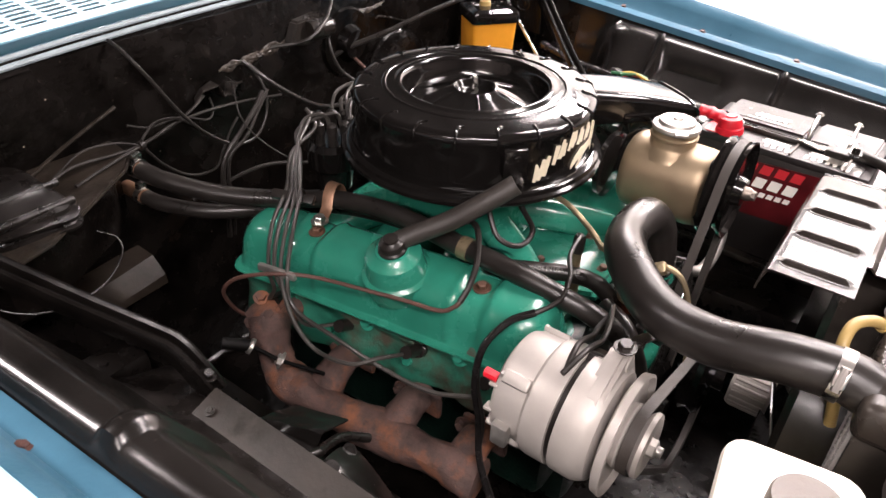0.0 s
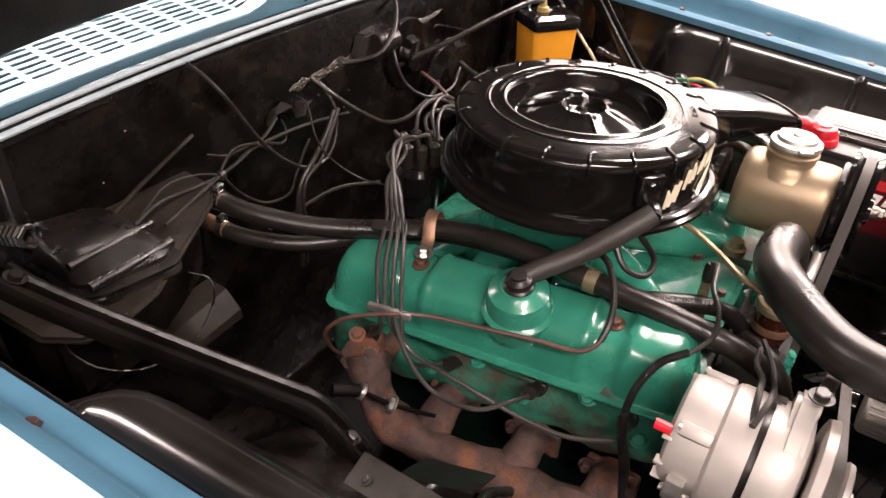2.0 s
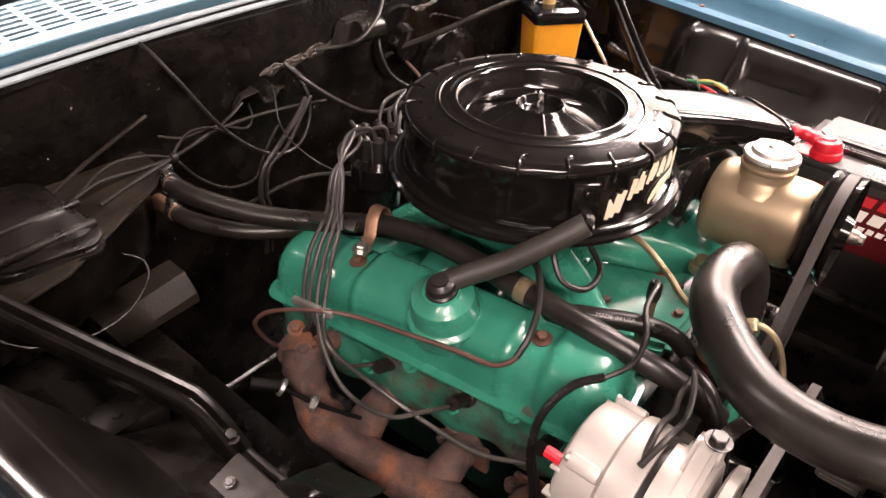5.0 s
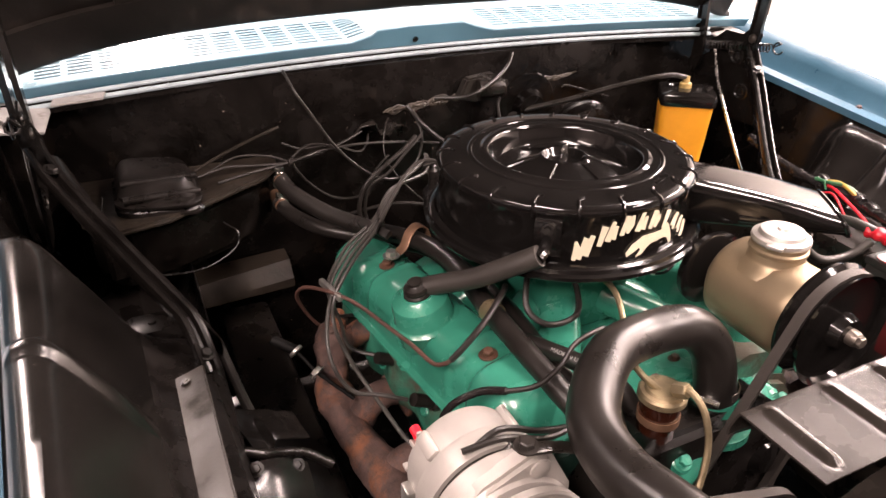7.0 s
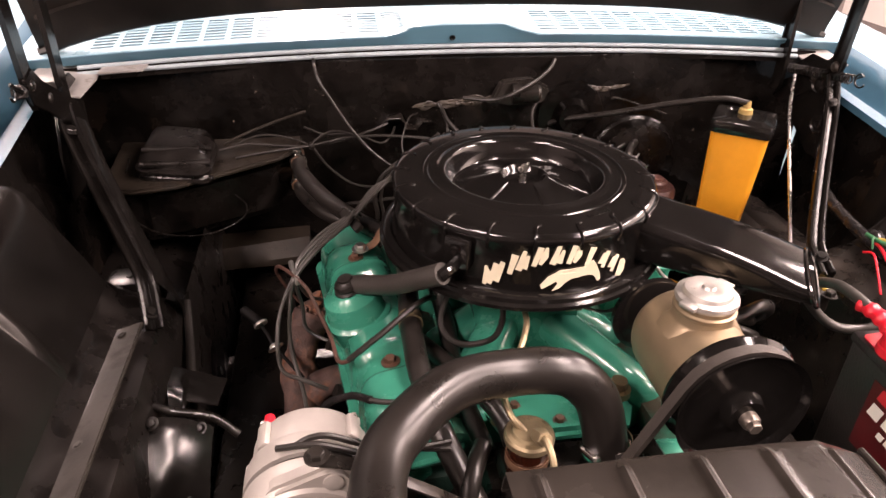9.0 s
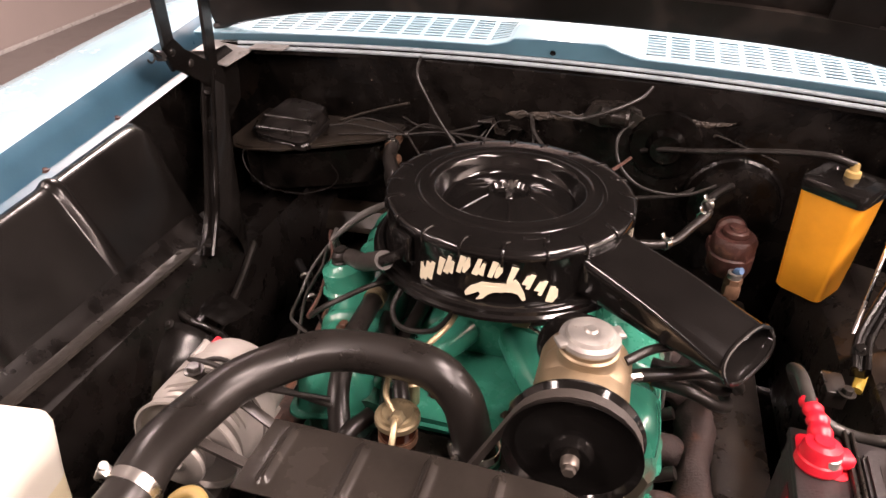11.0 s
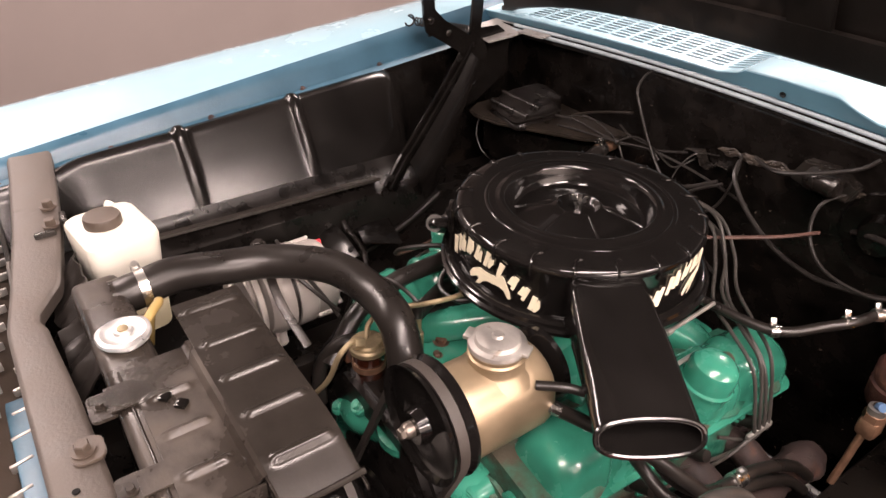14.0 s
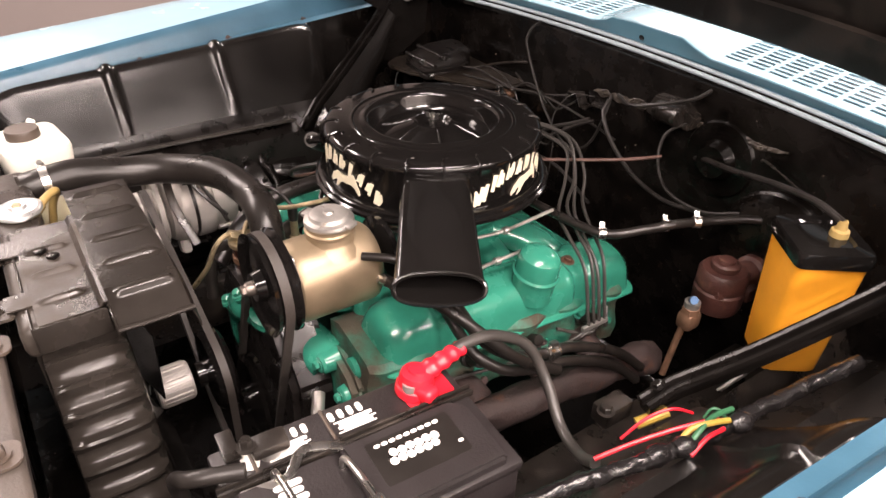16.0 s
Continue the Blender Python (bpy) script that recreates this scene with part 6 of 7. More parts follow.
loft(bm, [bag_ring(z, w, d, s) for z, w, d, s in ((0.665, 0.080, 0.08, -0.004), (0.67, 0.086, 0.086, -0.004), (0.76, 0.096, 0.092, -0.002), (0.872, 0.106, 0.10, 0))])
part("tank", bm, M_YELLOW, bg)
bm = bmesh.new()
loft(bm, [bag_ring(z, w, d) for z, w, d in ((0.868, 0.112, 0.106), (0.884, 0.115, 0.108), (0.891, 0.110, 0.102), (0.894, 0.075, 0.066), (0.890, 0.07, 0.06))])
part("lid", bm, M_BLACK, bg, "glossy black lid")
# Raised black patch painted in place of the shaded gap behind the handle
bm = bmesh.new()
grip = [(-0.03, 0.75), (0.036, 0.765), (0.042, 0.80), (0.03, 0.83), (0.0, 0.838), (-0.026, 0.835), (-0.034, 0.80)]
loft(bm, [[T(0.529, 0.3165, 0) @ RZ(-36) @ Vector((0.0395 + 0.12 * (z - 0.76) + o, u, z)) for u, z in grip] for o in (-0.003, 0.0012)])
part("handle_patch", bm, M_BLACK, bg, "black patch painted for the shaded handle opening")
bm = bmesh.new()
lathe(bm, [(0, 0.886), (0.0135, 0.886), (0.0125, 0.899), (0.008, 0.901), (0.006, 0.914), (0, 0.914)], T(0.54, 0.335, 0), 20)
part("nozzle", bm, M_YHOSE, bg)
bm = bmesh.new()
tube(bm, [(0.54, 0.335, 0.911), (0.49, 0.345, 0.918), (0.40, 0.38, 0.898), (0.30, 0.42, 0.868), (0.22, 0.46, 0.845), (0.19, 0.478, 0.83)], 0.0055, 10, 6)
solo("washer_hose", bm, M_RUBBER, "thin black washer hose running to the firewall", "hose")

# ---- brakes ----
mc = thing("brake_master_cylinder", (0.37, 0.35, 0.66), "brown cast master cylinder on a black booster", "master cylinder")
bm = bmesh.new()
lathe(bm, [(0, 0), (0.095, 0), (0.10, 0.004), (0.10, 0.012), (0.095, 0.016), (0.088, 0.04), (0.06, 0.052), (0, 0.055)], facing((0.385, 0.486, 0.74), (0, -1, 0)), 56)
part("booster", bm, M_FIRE, mc)
bm = bmesh.new()
lathe(bm, [(0, 0), (0.03, 0), (0.03, 0.025), (0.024, 0.03), (0.024, 0.13), (0.018, 0.137), (0, 0.137)], facing((0.390, 0.445, 0.705), (0, -1, 0)), 28)
lathe(bm, [(0, 0.66), (0.038, 0.66), (0.042, 0.67), (0.043, 0.700), (0.040, 0.704), (0.042, 0.708), (0.042, 0.731), (0.037, 0.739), (0, 0.739)], T(0.385, 0.345, 0), 32)
box(bm, (0.385, 0.385, 0.69), (0.085, 0.03, 0.03), 0.008)
part("cylinder", bm, M_MCYL, mc)
bm = bmesh.new()
lathe(bm, [(0, 0.738), (0.022, 0.738), (0.024, 0.741), (0.024, 0.749), (0.020, 0.752), (0.014, 0.752), (0.013, 0.757), (0, 0.758)], T(0.385, 0.345, 0), 28)
part("cap", bm, M_MCYL, mc, "round brown filler cap")
bm = bmesh.new()
box(bm, (0.388, 0.272, 0.662), (0.03, 0.034, 0.034), 0.008)
lathe(bm, [(0, 0), (0.017, 0), (0.016, 0.012), (0, 0.012)], T(0.388, 0.272, 0.676), 6)
part("switch_block", bm, M_COPPER, mc, "rusty brake light switch block")
bm = bmesh.new()
lathe(bm, [(0.0, 0), (0.013, 0), (0.0135, 0.012), (0.009, 0.014), (0.009, 0.008), (0, 0.008)], T(0.388, 0.272, 0.687), 18)
part("collar", bm, M_ZINC, mc, "pale metal collar")
bm = bmesh.new()
tube(bm, [(0.388, 0.272, 0.694), (0.390, 0.268, 0.705), (0.396, 0.262, 0.710)], 0.007, 8, 3)
part("connector", bm, M_BWIRE, mc)
bm = bmesh.new()
tube(bm, [(0.386, 0.262, 0.648), (0.384, 0.255, 0.60), (0.38, 0.25, 0.54)], 0.006, 8, 4)
part("lead", bm, M_COPPER, mc)

# vacuum line to the booster
vl = thing("vacuum_line", (0.2, 0.3, 0.8), "black vacuum line with bright spring clamps", "hose")
bm = bmesh.new()
tube(bm, [(0.05, 0.13, 0.80), (0.15, 0.150, 0.794), (0.247, 0.181, 0.789), (0.29, 0.235, 0.801), (0.316, 0.274, 0.812), (0.320, 0.346, 0.797), (0.35, 0.41, 0.796), (0.386, 0.457, 0.796)], 0.0078, 12, 6)
part("line", bm, M_RUBBER, vl)
for p in ((0.247, 0.181, 0.789), (0.308, 0.262, 0.809), (0.320, 0.330, 0.801), (0.383, 0.453, 0.796)):
    bm = bmesh.new()
    m = facing(p, (0.5, 0.7, 0))
    lathe(bm, [(0.008, -0.006), (0.0102, -0.006), (0.0102, 0.006), (0.008, 0.006)], m, 16, False)
    for q in (60, 120):
        box(bm, (0, 0.0135, 0), (0.003, 0.012, 0.009), 0.001, m @ RZ(q - 90))
    part("spring_clamp", bm, M_STEEL, vl)

# ---- firewall fittings ----
hb = thing("heater_box", (-0.5, 0.42, 0.72), "grimy black heater housing on the firewall", "heater housing")
bm = bmesh.new()
prof = [(-0.65, 0.335), (-0.61, 0.305), (-0.54, 0.315), (-0.46, 0.355), (-0.38, 0.40), (-0.345, 0.44), (-0.335, 0.487), (-0.655, 0.487)]
prism(bm, prof, 0.12, T(0, 0, 0.69), 0.02)
part("housing", bm, M_FIRE, hb)
bm = bmesh.new()
prism(bm, [(-0.655, 0.31), (-0.63, 0.272), (-0.60, 0.262), (-0.53, 0.278), (-0.45, 0.327), (-0.36, 0.382), (-0.328, 0.42), (-0.320, 0.487), (-0.665, 0.487)], 0.010, T(0, 0, 0.811), 0.004)
part("flange", bm, M_DUSTB, hb, "dusty brown flange")
bm = bmesh.new()
rings = []
for z, k, dy in ((0.816, 1.06, 0.0), (0.820, 1.07, 0.0), (0.823, 0.99, 0.0), (0.829, 0.97, 0.002), (0.832, 1.03, -0.004), (0.837, 1.04, -0.005), (0.840, 0.96, 0.002), (0.845, 0.96, 0.003), (0.850, 0.92, 0.008), (0.857, 0.85, 0.016), (0.862, 0.76, 0.022), (0.864, 0.6, 0.024)):
    rings.append([Vector((-0.538 + u * k, 0.372 + v * k + dy - 0.1 * u, z - 0.05 * u + 0.004 * noise.noise(Vector((u * 30, v * 30, z * 40))))) for u, v in rrect(0.125, 0.145, 0.03, 5)])
loft(bm, rings)
for ry, rz, rr in ((0.345, 0.860, 0.005), (0.312, 0.846, 0.006)):
    tube(bm, [(-0.59, ry - 0.005, rz + 0.003), (-0.53, ry, rz), (-0.475, ry + 0.006, rz - 0.003)], rr, 12, 4)
part("blower_cover", bm, M_GRIM, hb, "grimy glossy black blower cover")
for x, z in ((-0.33, 0.80), (-0.333, 0.752)):
    bm = bmesh.new()
    lathe(bm, [(0, 0), (0.012, 0), (0.012, 0.05), (0, 0.05)], facing((x, 0.45, z), (0, -1, 0)), 16)
    part("pipe", bm, M_COPPER, hb)

hh = thing("heater_hose", (-0.2, 0.1, 0.75), "black heater hose with bright clamps over the engine", "heater hose", "heater hoses")
bm = bmesh.new()
tube(bm, [(-0.33, 0.42, 0.80), (-0.318, 0.36, 0.79), (-0.275, 0.28, 0.775), (-0.222, 0.20, 0.772), (-0.178, 0.13, 0.778), (-0.163, 0.05, 0.784), (-0.166, -0.03, 0.789), (-0.172, -0.10, 0.789), (-0.173, -0.16, 0.787), (-0.172, -0.21, 0.784), (-0.165, -0.263, 0.772), (-0.153, -0.305, 0.755), (-0.125, -0.36, 0.71)], 0.0145, 16, 7)
part("hose", bm, M_RUBBER, hh)
bm = bmesh.new()
m = facing((-0.329, 0.408, 0.799), (0.1, -1, -0.1))
lathe(bm, [(0.0145, -0.006), (0.0162, -0.006), (0.0162, 0.006), (0.0145, 0.006)], m, 20, False)
box(bm, (0, 0.021, 0), (0.016, 0.012, 0.01), 0.002, m)
part("hose_clamp", bm, M_STEEL, hh)
bm = bmesh.new()
m = facing((-0.1722, -0.114, 0.7886), (0, -1, 0))
lathe(bm, [(0.0145, -0.008), (0.0165, -0.008), (0.0165, 0.008), (0.0145, 0.008)], m, 20, False)
part("hose_band", bm, M_BRASS, hh, "brass band")
hh2 = thing("heater_hose", (-0.2, 0.1, 0.7), "black heater hose running beside the valve cover", "heater hose", "heater hoses")
bm = bmesh.new()
tube(bm, [(-0.333, 0.42, 0.752), (-0.322, 0.37, 0.745), (-0.28, 0.30, 0.738), (-0.21, 0.24, 0.735), (-0.145, 0.17, 0.735), (-0.12, 0.08, 0.74), (-0.115, -0.05, 0.745), (-0.118, -0.18, 0.735), (-0.10, -0.28, 0.71)], 0.0125, 14, 7)
part("hose", bm, M_RUBBER, hh2)
bm = bmesh.new()
m = facing((-0.332, 0.408, 0.751), (0.1, -1, -0.1))
lathe(bm, [(0.0125, -0.006), (0.0142, -0.006), (0.0142, 0.006), (0.0125, 0.006)], m, 20, False)
box(bm, (0, 0.019, 0), (0.016, 0.012, 0.01), 0.002, m)
part("hose_clamp", bm, M_STEEL, hh2)

# strap that holds the hose to the valve cover bolt
bm = bmesh.new()
sweep(bm, smooth_path([(-0.236, 0.110, 0.7665), (-0.218, 0.118, 0.7675), (-0.202, 0.124, 0.774), (-0.190, 0.130, 0.792), (-0.176, 0.135, 0.801), (-0.160, 0.138, 0.795), (-0.152, 0.138, 0.775), (-0.152, 0.138, 0.755)], 5), rrect(0.018, 0.0022, 0.001, 2))
solo("hose_strap", bm, M_COPPER, "copper coloured strap over the heater hose", "strap")
bm = bmesh.new()
hexbolt(bm, T(-0.227, 0.114, 0.768), 0.009, 0.010)
solo("strap_bolt", bm, M_STEEL, "bright bolt holding the hose strap", "bolt")

# ---- distributor, coil and ignition wires ----
di = thing("distributor", (-0.06, 0.235, 0.72), "black distributor cap with wire towers behind the engine", "distributor")
bm = bmesh.new()
lathe(bm, [(0, 0.72), (0.03, 0.72), (0.034, 0.76), (0.045, 0.765), (0.046, 0.80), (0.038, 0.81), (0, 0.81)], T(-0.07, 0.235, 0), 32)
part("cap", bm, M_BLACK, di)
for i in range(8):
    bm = bmesh.new()
    a = radians(45 * i)
    lathe(bm, [(0, 0.80), (0.008, 0.80), (0.0075, 0.83), (0.009, 0.832), (0.009, 0.845), (0.004, 0.85), (0, 0.85)], T(-0.07 + 0.03 * math.cos(a), 0.235 + 0.03 * math.sin(a), 0), 10)
    part("tower_boot", bm, M_RUBBER, di)


def wire(name, pts, r, mat, label, category="wire", group="", n=8, sub=6):
    bm = bmesh.new()
    tube(bm, pts, r, n, sub)
    return solo(name, bm, mat, label, category, group)


for i in range(4):
    o = (i - 1.5) * 0.0125
    a = radians(150 + 35 * i)
    ends = [[(-0.325, 0.115, 0.70), (-0.31, 0.15, 0.655), (-0.268, 0.16, 0.642)], [(-0.325, 0.08, 0.69), (-0.318, 0.06, 0.655), (-0.268, 0.032, 0.64)], [(-0.357, 0.045, 0.705), (-0.362, 0.00, 0.675), (-0.352, -0.055, 0.672), (-0.325, -0.085, 0.680), (-0.288, -0.095, 0.665)], [(-0.342, 0.055, 0.705), (-0.34, -0.02, 0.690), (-0.323, -0.09, 0.662), (-0.312, -0.16, 0.655), (-0.29, -0.215, 0.662)]][i]
    wire("spark_plug_wire", [(-0.07 + 0.03 * math.cos(a), 0.235 + 0.03 * math.sin(a), 0.845), (-0.08 + 0.03 * math.cos(a), 0.24 + 0.03 * math.sin(a), 0.868), (-0.13 - o * 0.6, 0.232 + o * 0.4, 0.868 - abs(o)), (-0.19, 0.195 - o * 0.5, 0.838), (-0.238 - o * 0.3, 0.155 - o, 0.806), (-0.29, 0.125 - o * 1.1, 0.782), (-0.332, 0.094 - o * 1.0, 0.744)] + ends, 0.0031, M_GREYW, "grey-black spark plug wire over the valve cover", "ignition wire", "spark plug wires")
bm = bmesh.new()
box(bm, (0, 0, 0), (0.008, 0.062, 0.011), 0.002, T(-0.333, 0.094, 0.745) @ RZ(12))
solo("wire_separator", bm, M_ZINC, "pale grey clip holding four ignition wires", "wire clip")
bm = bmesh.new()
box(bm, (0, 0, 0), (0.015, 0.068, 0.009), 0.002, T(-0.238, 0.155, 0.800) @ RZ(20) @ RY(-35))
for i in range(4):
    tube(bm, [(-0.246 + i * 0.005, 0.13 + i * 0.0145, 0.803), (-0.236 + i * 0.005, 0.137 + i * 0.0145, 0.818), (-0.226 + i * 0.005, 0.142 + i * 0.0145, 0.805)], 0.002, 6, 4)
solo("wire_loom_clip", bm, M_WIRE, "black slotted clip gathering the ignition wires", "wire clip")
for i in range(4):
    o = (i - 1.5) * 0.012
    q = (0.0, 0.008, -0.005, 0.004)[i]
    a = radians(-60 + 35 * i)
    wire("spark_plug_wire", [(-0.07 + 0.03 * math.cos(a), 0.235 + 0.03 * math.sin(a), 0.845), (-0.02, 0.25 + o, 0.866 + q), (0.056, 0.271 + o * 0.6, 0.852 + q * 2), (0.105 + q, 0.245 + o * 1.2, 0.82), (0.15, 0.20 + o * 1.6, 0.785 + q), (0.20 + q, 0.175 + o * 1.4, 0.772), (0.255, 0.165 + o * 1.2, 0.735 + q), (0.284, 0.157 + o * 1.1, 0.66), (0.288, 0.155 + o * 1.3, 0.628), (0.282, 0.12 + o * 4, 0.612), (0.262, 0.03 + o * 10, 0.632)], 0.0031, M_GREYW, "grey-black spark plug wire over the valve cover", "ignition wire", "spark plug wires")
bm = bmesh.new()
box(bm, (0, 0, 0), (0.008, 0.06, 0.01), 0.002, T(0.288, 0.155, 0.632))
solo("wire_separator", bm, M_ZINC, "pale grey clip holding four ignition wires", "wire clip")

wire("sender_wire", [(-0.316, 0.185, 0.60), (-0.345, 0.188, 0.635), (-0.368, 0.178, 0.69), (-0.362, 0.145, 0.727), (-0.338, 0.090, 0.746), (-0.312, 0.04, 0.748), (-0.293, -0.03, 0.75), (-0.278, -0.09, 0.752), (-0.271, -0.14, 0.756), (-0.262, -0.158, 0.765), (-0.252, -0.165, 0.776)], 0.003, M_BROWNW, "brown wire lying along the valve cover")
wire("vacuum_tube", [(-0.256, -0.163, 0.772), (-0.238, -0.165, 0.790), (-0.208, -0.155, 0.808), (-0.171, -0.13, 0.822), (-0.149, -0.105, 0.817), (-0.135, -0.08, 0.80)], 0.0042, M_WIRE, "black rubber tube arching over the valve cover", "tube")
wire("vacuum_tube", [(-0.12, -0.11, 0.835), (-0.135, -0.14, 0.80), (-0.115, -0.165, 0.785), (-0.07, -0.16, 0.785), (-0.05, -0.13, 0.80), (-0.055, -0.11, 0.83)], 0.0042, M_WIRE, "black rubber tube looping under the air cleaner", "tube")
wire("alternator_wire", [(-0.075, -0.235, 0.812), (-0.100, -0.245, 0.826), (-0.140, -0.252, 0.822), (-0.172, -0.270, 0.812), (-0.205, -0.275, 0.800), (-0.236, -0.258, 0.790), (-0.257, -0.235, 0.778), (-0.289, -0.222, 0.752), (-0.30, -0.225, 0.70), (-0.305, -0.24, 0.65), (-0.32, -0.25, 0.60), (-0.33, -0.28, 0.55)], 0.0032, M_WIRE, "thin black wire over the valve cover to the alternator")
wire("taped_harness", [(-0.234, -0.259, 0.791), (-0.257, -0.235, 0.778), (-0.289, -0.222, 0.752), (-0.302, -0.222, 0.70), (-0.307, -0.235, 0.65), (-0.322, -0.25, 0.60), (-0.335, -0.28, 0.55)], 0.0048, M_TAPE, "black taped wiring harness behind the alternator", "harness")

# temperature sender at the end of the thin wire
ts = thing("temperature_sender", (-0.075, -0.235, 0.71), "brass temperature sender with a brown cap", "sender")
bm = bmesh.new()
lathe(bm, [(0, 0.712), (0.010, 0.712), (0.010, 0.752), (0.007, 0.754), (0.0065, 0.785), (0, 0.785)], T(-0.075, -0.235, 0), 16)
part("body", bm, M_BRASS, ts)
bm = bmesh.new()
lathe(bm, [(0, 0.784), (0.0075, 0.784), (0.0085, 0.790), (0.0085, 0.806), (0.006, 0.812), (0, 0.813)], T(-0.075, -0.235, 0), 16)
part("cap", bm, M_WIRE, ts, "dark plastic cap")

# crossover hose with its printed marking
xh = thing("crossover_hose", (-0.11, -0.2, 0.745), "short black rubber hose printed in white", "hose")
bm = bmesh.new()
tube(bm, [(-0.16, -0.10, 0.744), (-0.145, -0.1416, 0.755), (-0.125, -0.18, 0.758), (-0.095, -0.2376, 0.758), (-0.078, -0.272, 0.748), (-0.07, -0.295, 0.725)], 0.012, 16, 8)
part("hose", bm, M_RUBBER, xh)
run = Vector((0.4622, -0.8868, 0))
side_v = Vector((-0.8868, -0.4622, 0))
out_v = (side_v * 0.62 + Vector((0, 0, 0.785))).normalized()
up_v = out_v.cross(run)
spot = Vector((-0.1215, -0.1868, 0.758)) + out_v * 0.0128
MT = Matrix(((run.x, up_v.x, out_v.x, spot.x), (run.y, up_v.y, out_v.y, spot.y), (run.z, up_v.z, out_v.z, spot.z), (0, 0, 0, 1)))
cu = bpy.data.curves.new("hose_marking", "FONT")
cu.body, cu.size, cu.extrude, cu.align_y = "MADE IN USA", 0.0078, 0.00012, "CENTER"
tmp = new("hose_marking", cu)
me = bpy.data.meshes.new_from_object(tmp)
bpy.data.objects.remove(tmp)
bm = bmesh.new()
bm.from_mesh(me)
bpy.data.meshes.remove(me)
bmesh.ops.transform(bm, matrix=MT, verts=bm.verts)
part("marking", bm, M_BRKT, xh, "white printed words")
bm = bmesh.new()
for q in (0.058, 0.063, 0.068):
    box(bm, (q, 0, 0), (0.0035, 0.0045, 0.0003), 0.0, MT)
part("marking", bm, M_BRKT, xh, "white printed marks")

# fuel filter and lines
ff = thing("fuel_filter", (-0.065, -0.325, 0.72), "gold capped fuel filter with dark amber bowl", "fuel filter")
bm = bmesh.new()
lathe(bm, [(0, 0.772), (0.026, 0.772), (0.0282, 0.774), (0.0282, 0.781), (0.026, 0.784), (0.021, 0.7845), (0.019, 0.788), (0, 0.788)], T(-0.065, -0.325, 0), 36)
part("cap", bm, M_BRASS, ff)
bm = bmesh.new()
lathe(bm, [(0, 0.715), (0.020, 0.715), (0.0225, 0.722), (0.0235, 0.772), (0, 0.772)], T(-0.065, -0.325, 0), 32)
part("bowl", bm, M_AMBER, ff)
bm = bmesh.new()
lathe(bm, [(0.0236, 0.742), (0.025, 0.742), (0.025, 0.752), (0.0236, 0.752)], T(-0.065, -0.325, 0), 32, False)
part("band", bm, M_COPPER, ff)
bm = bmesh.new()
hexbolt(bm, facing((-0.060, -0.338, 0.792), (0.15, -0.8, 0.45)), 0.0095, 0.018, False)
part("fitting", bm, M_BRASS, ff)
wire("fuel_line", [(-0.060, -0.34, 0.794), (-0.057, -0.357, 0.802), (-0.054, -0.378, 0.788), (-0.056, -0.394, 0.755), (-0.075, -0.41, 0.72), (-0.10, -0.42, 0.69)], 0.004, M_BRASS, "bare brass fuel line from the filter", "fuel line")
wire("fuel_line", [(-0.035, -0.115, 0.832), (-0.034, -0.15, 0.832), (-0.036, -0.19, 0.828), (-0.06, -0.24, 0.818), (-0.085, -0.275, 0.812), (-0.085, -0.31, 0.80), (-0.07, -0.325, 0.785)], 0.004, M_BRASS, "bare brass fuel line to the carburettor", "fuel line")
wire("bypass_hose", [(-0.13, -0.38, 0.64), (-0.14, -0.37, 0.70), (-0.13, -0.34, 0.74), (-0.11, -0.30, 0.745)], 0.011, M_RUBBER, "short black bypass hose at the engine front", "hose", n=12)
wire("steering_hose", [(0.20, -0.215, 0.818), (0.25, -0.20, 0.822), (0.30, -0.17, 0.81), (0.34, -0.13, 0.77), (0.36, -0.08, 0.72), (0.36, 0.0, 0.66)], 0.009, M_RUBBER, "black power steering hose with bright ferrule", "hose", n=12)
wire("steering_hose", [(0.19, -0.24, 0.86), (0.22, -0.21, 0.862), (0.25, -0.18, 0.85), (0.27, -0.16, 0.83)], 0.006, M_RUBBER, "ribbed black hose behind the pump", "hose", n=12)
sh = [(0.235, -0.115, 0.765), (0.285, -0.128, 0.768), (0.322, -0.122, 0.748), (0.345, -0.085, 0.720), (0.347, -0.022, 0.694), (0.347, 0.03, 0.682), (0.350, 0.10, 0.650), (0.354, 0.16, 0.61), (0.36, 0.21, 0.56)]
for k in range(2):
    hose = thing("heater_return", (0.33, 0.03, 0.69 - 0.02 * k), "black hose running beside the engine", "hose", "side hoses")
    bm = bmesh.new()
    tube(bm, [(x + 0.004 * k, y - 0.012 * k, z - 0.020 * k) for x, y, z in sh], 0.0085, 14, 7)
    part("tube", bm, M_RUBBER, hose)
    if k == 0:
        bm = bmesh.new()
        m = facing((0.347, -0.006, 0.690), (0, 1, -0.22))
        lathe(bm, [(0.0086, -0.013), (0.0118, -0.012), (0.0122, -0.004), (0.0112, 0), (0.0122, 0.004), (0.0118, 0.012), (0.0086, 0.013)], m, 20, False)
        box(bm, (0, 0.015, 0), (0.010, 0.008, 0.016), 0.002, m)
        part("hose_clamp", bm, M_STEEL, hose, "bright spring clamp")

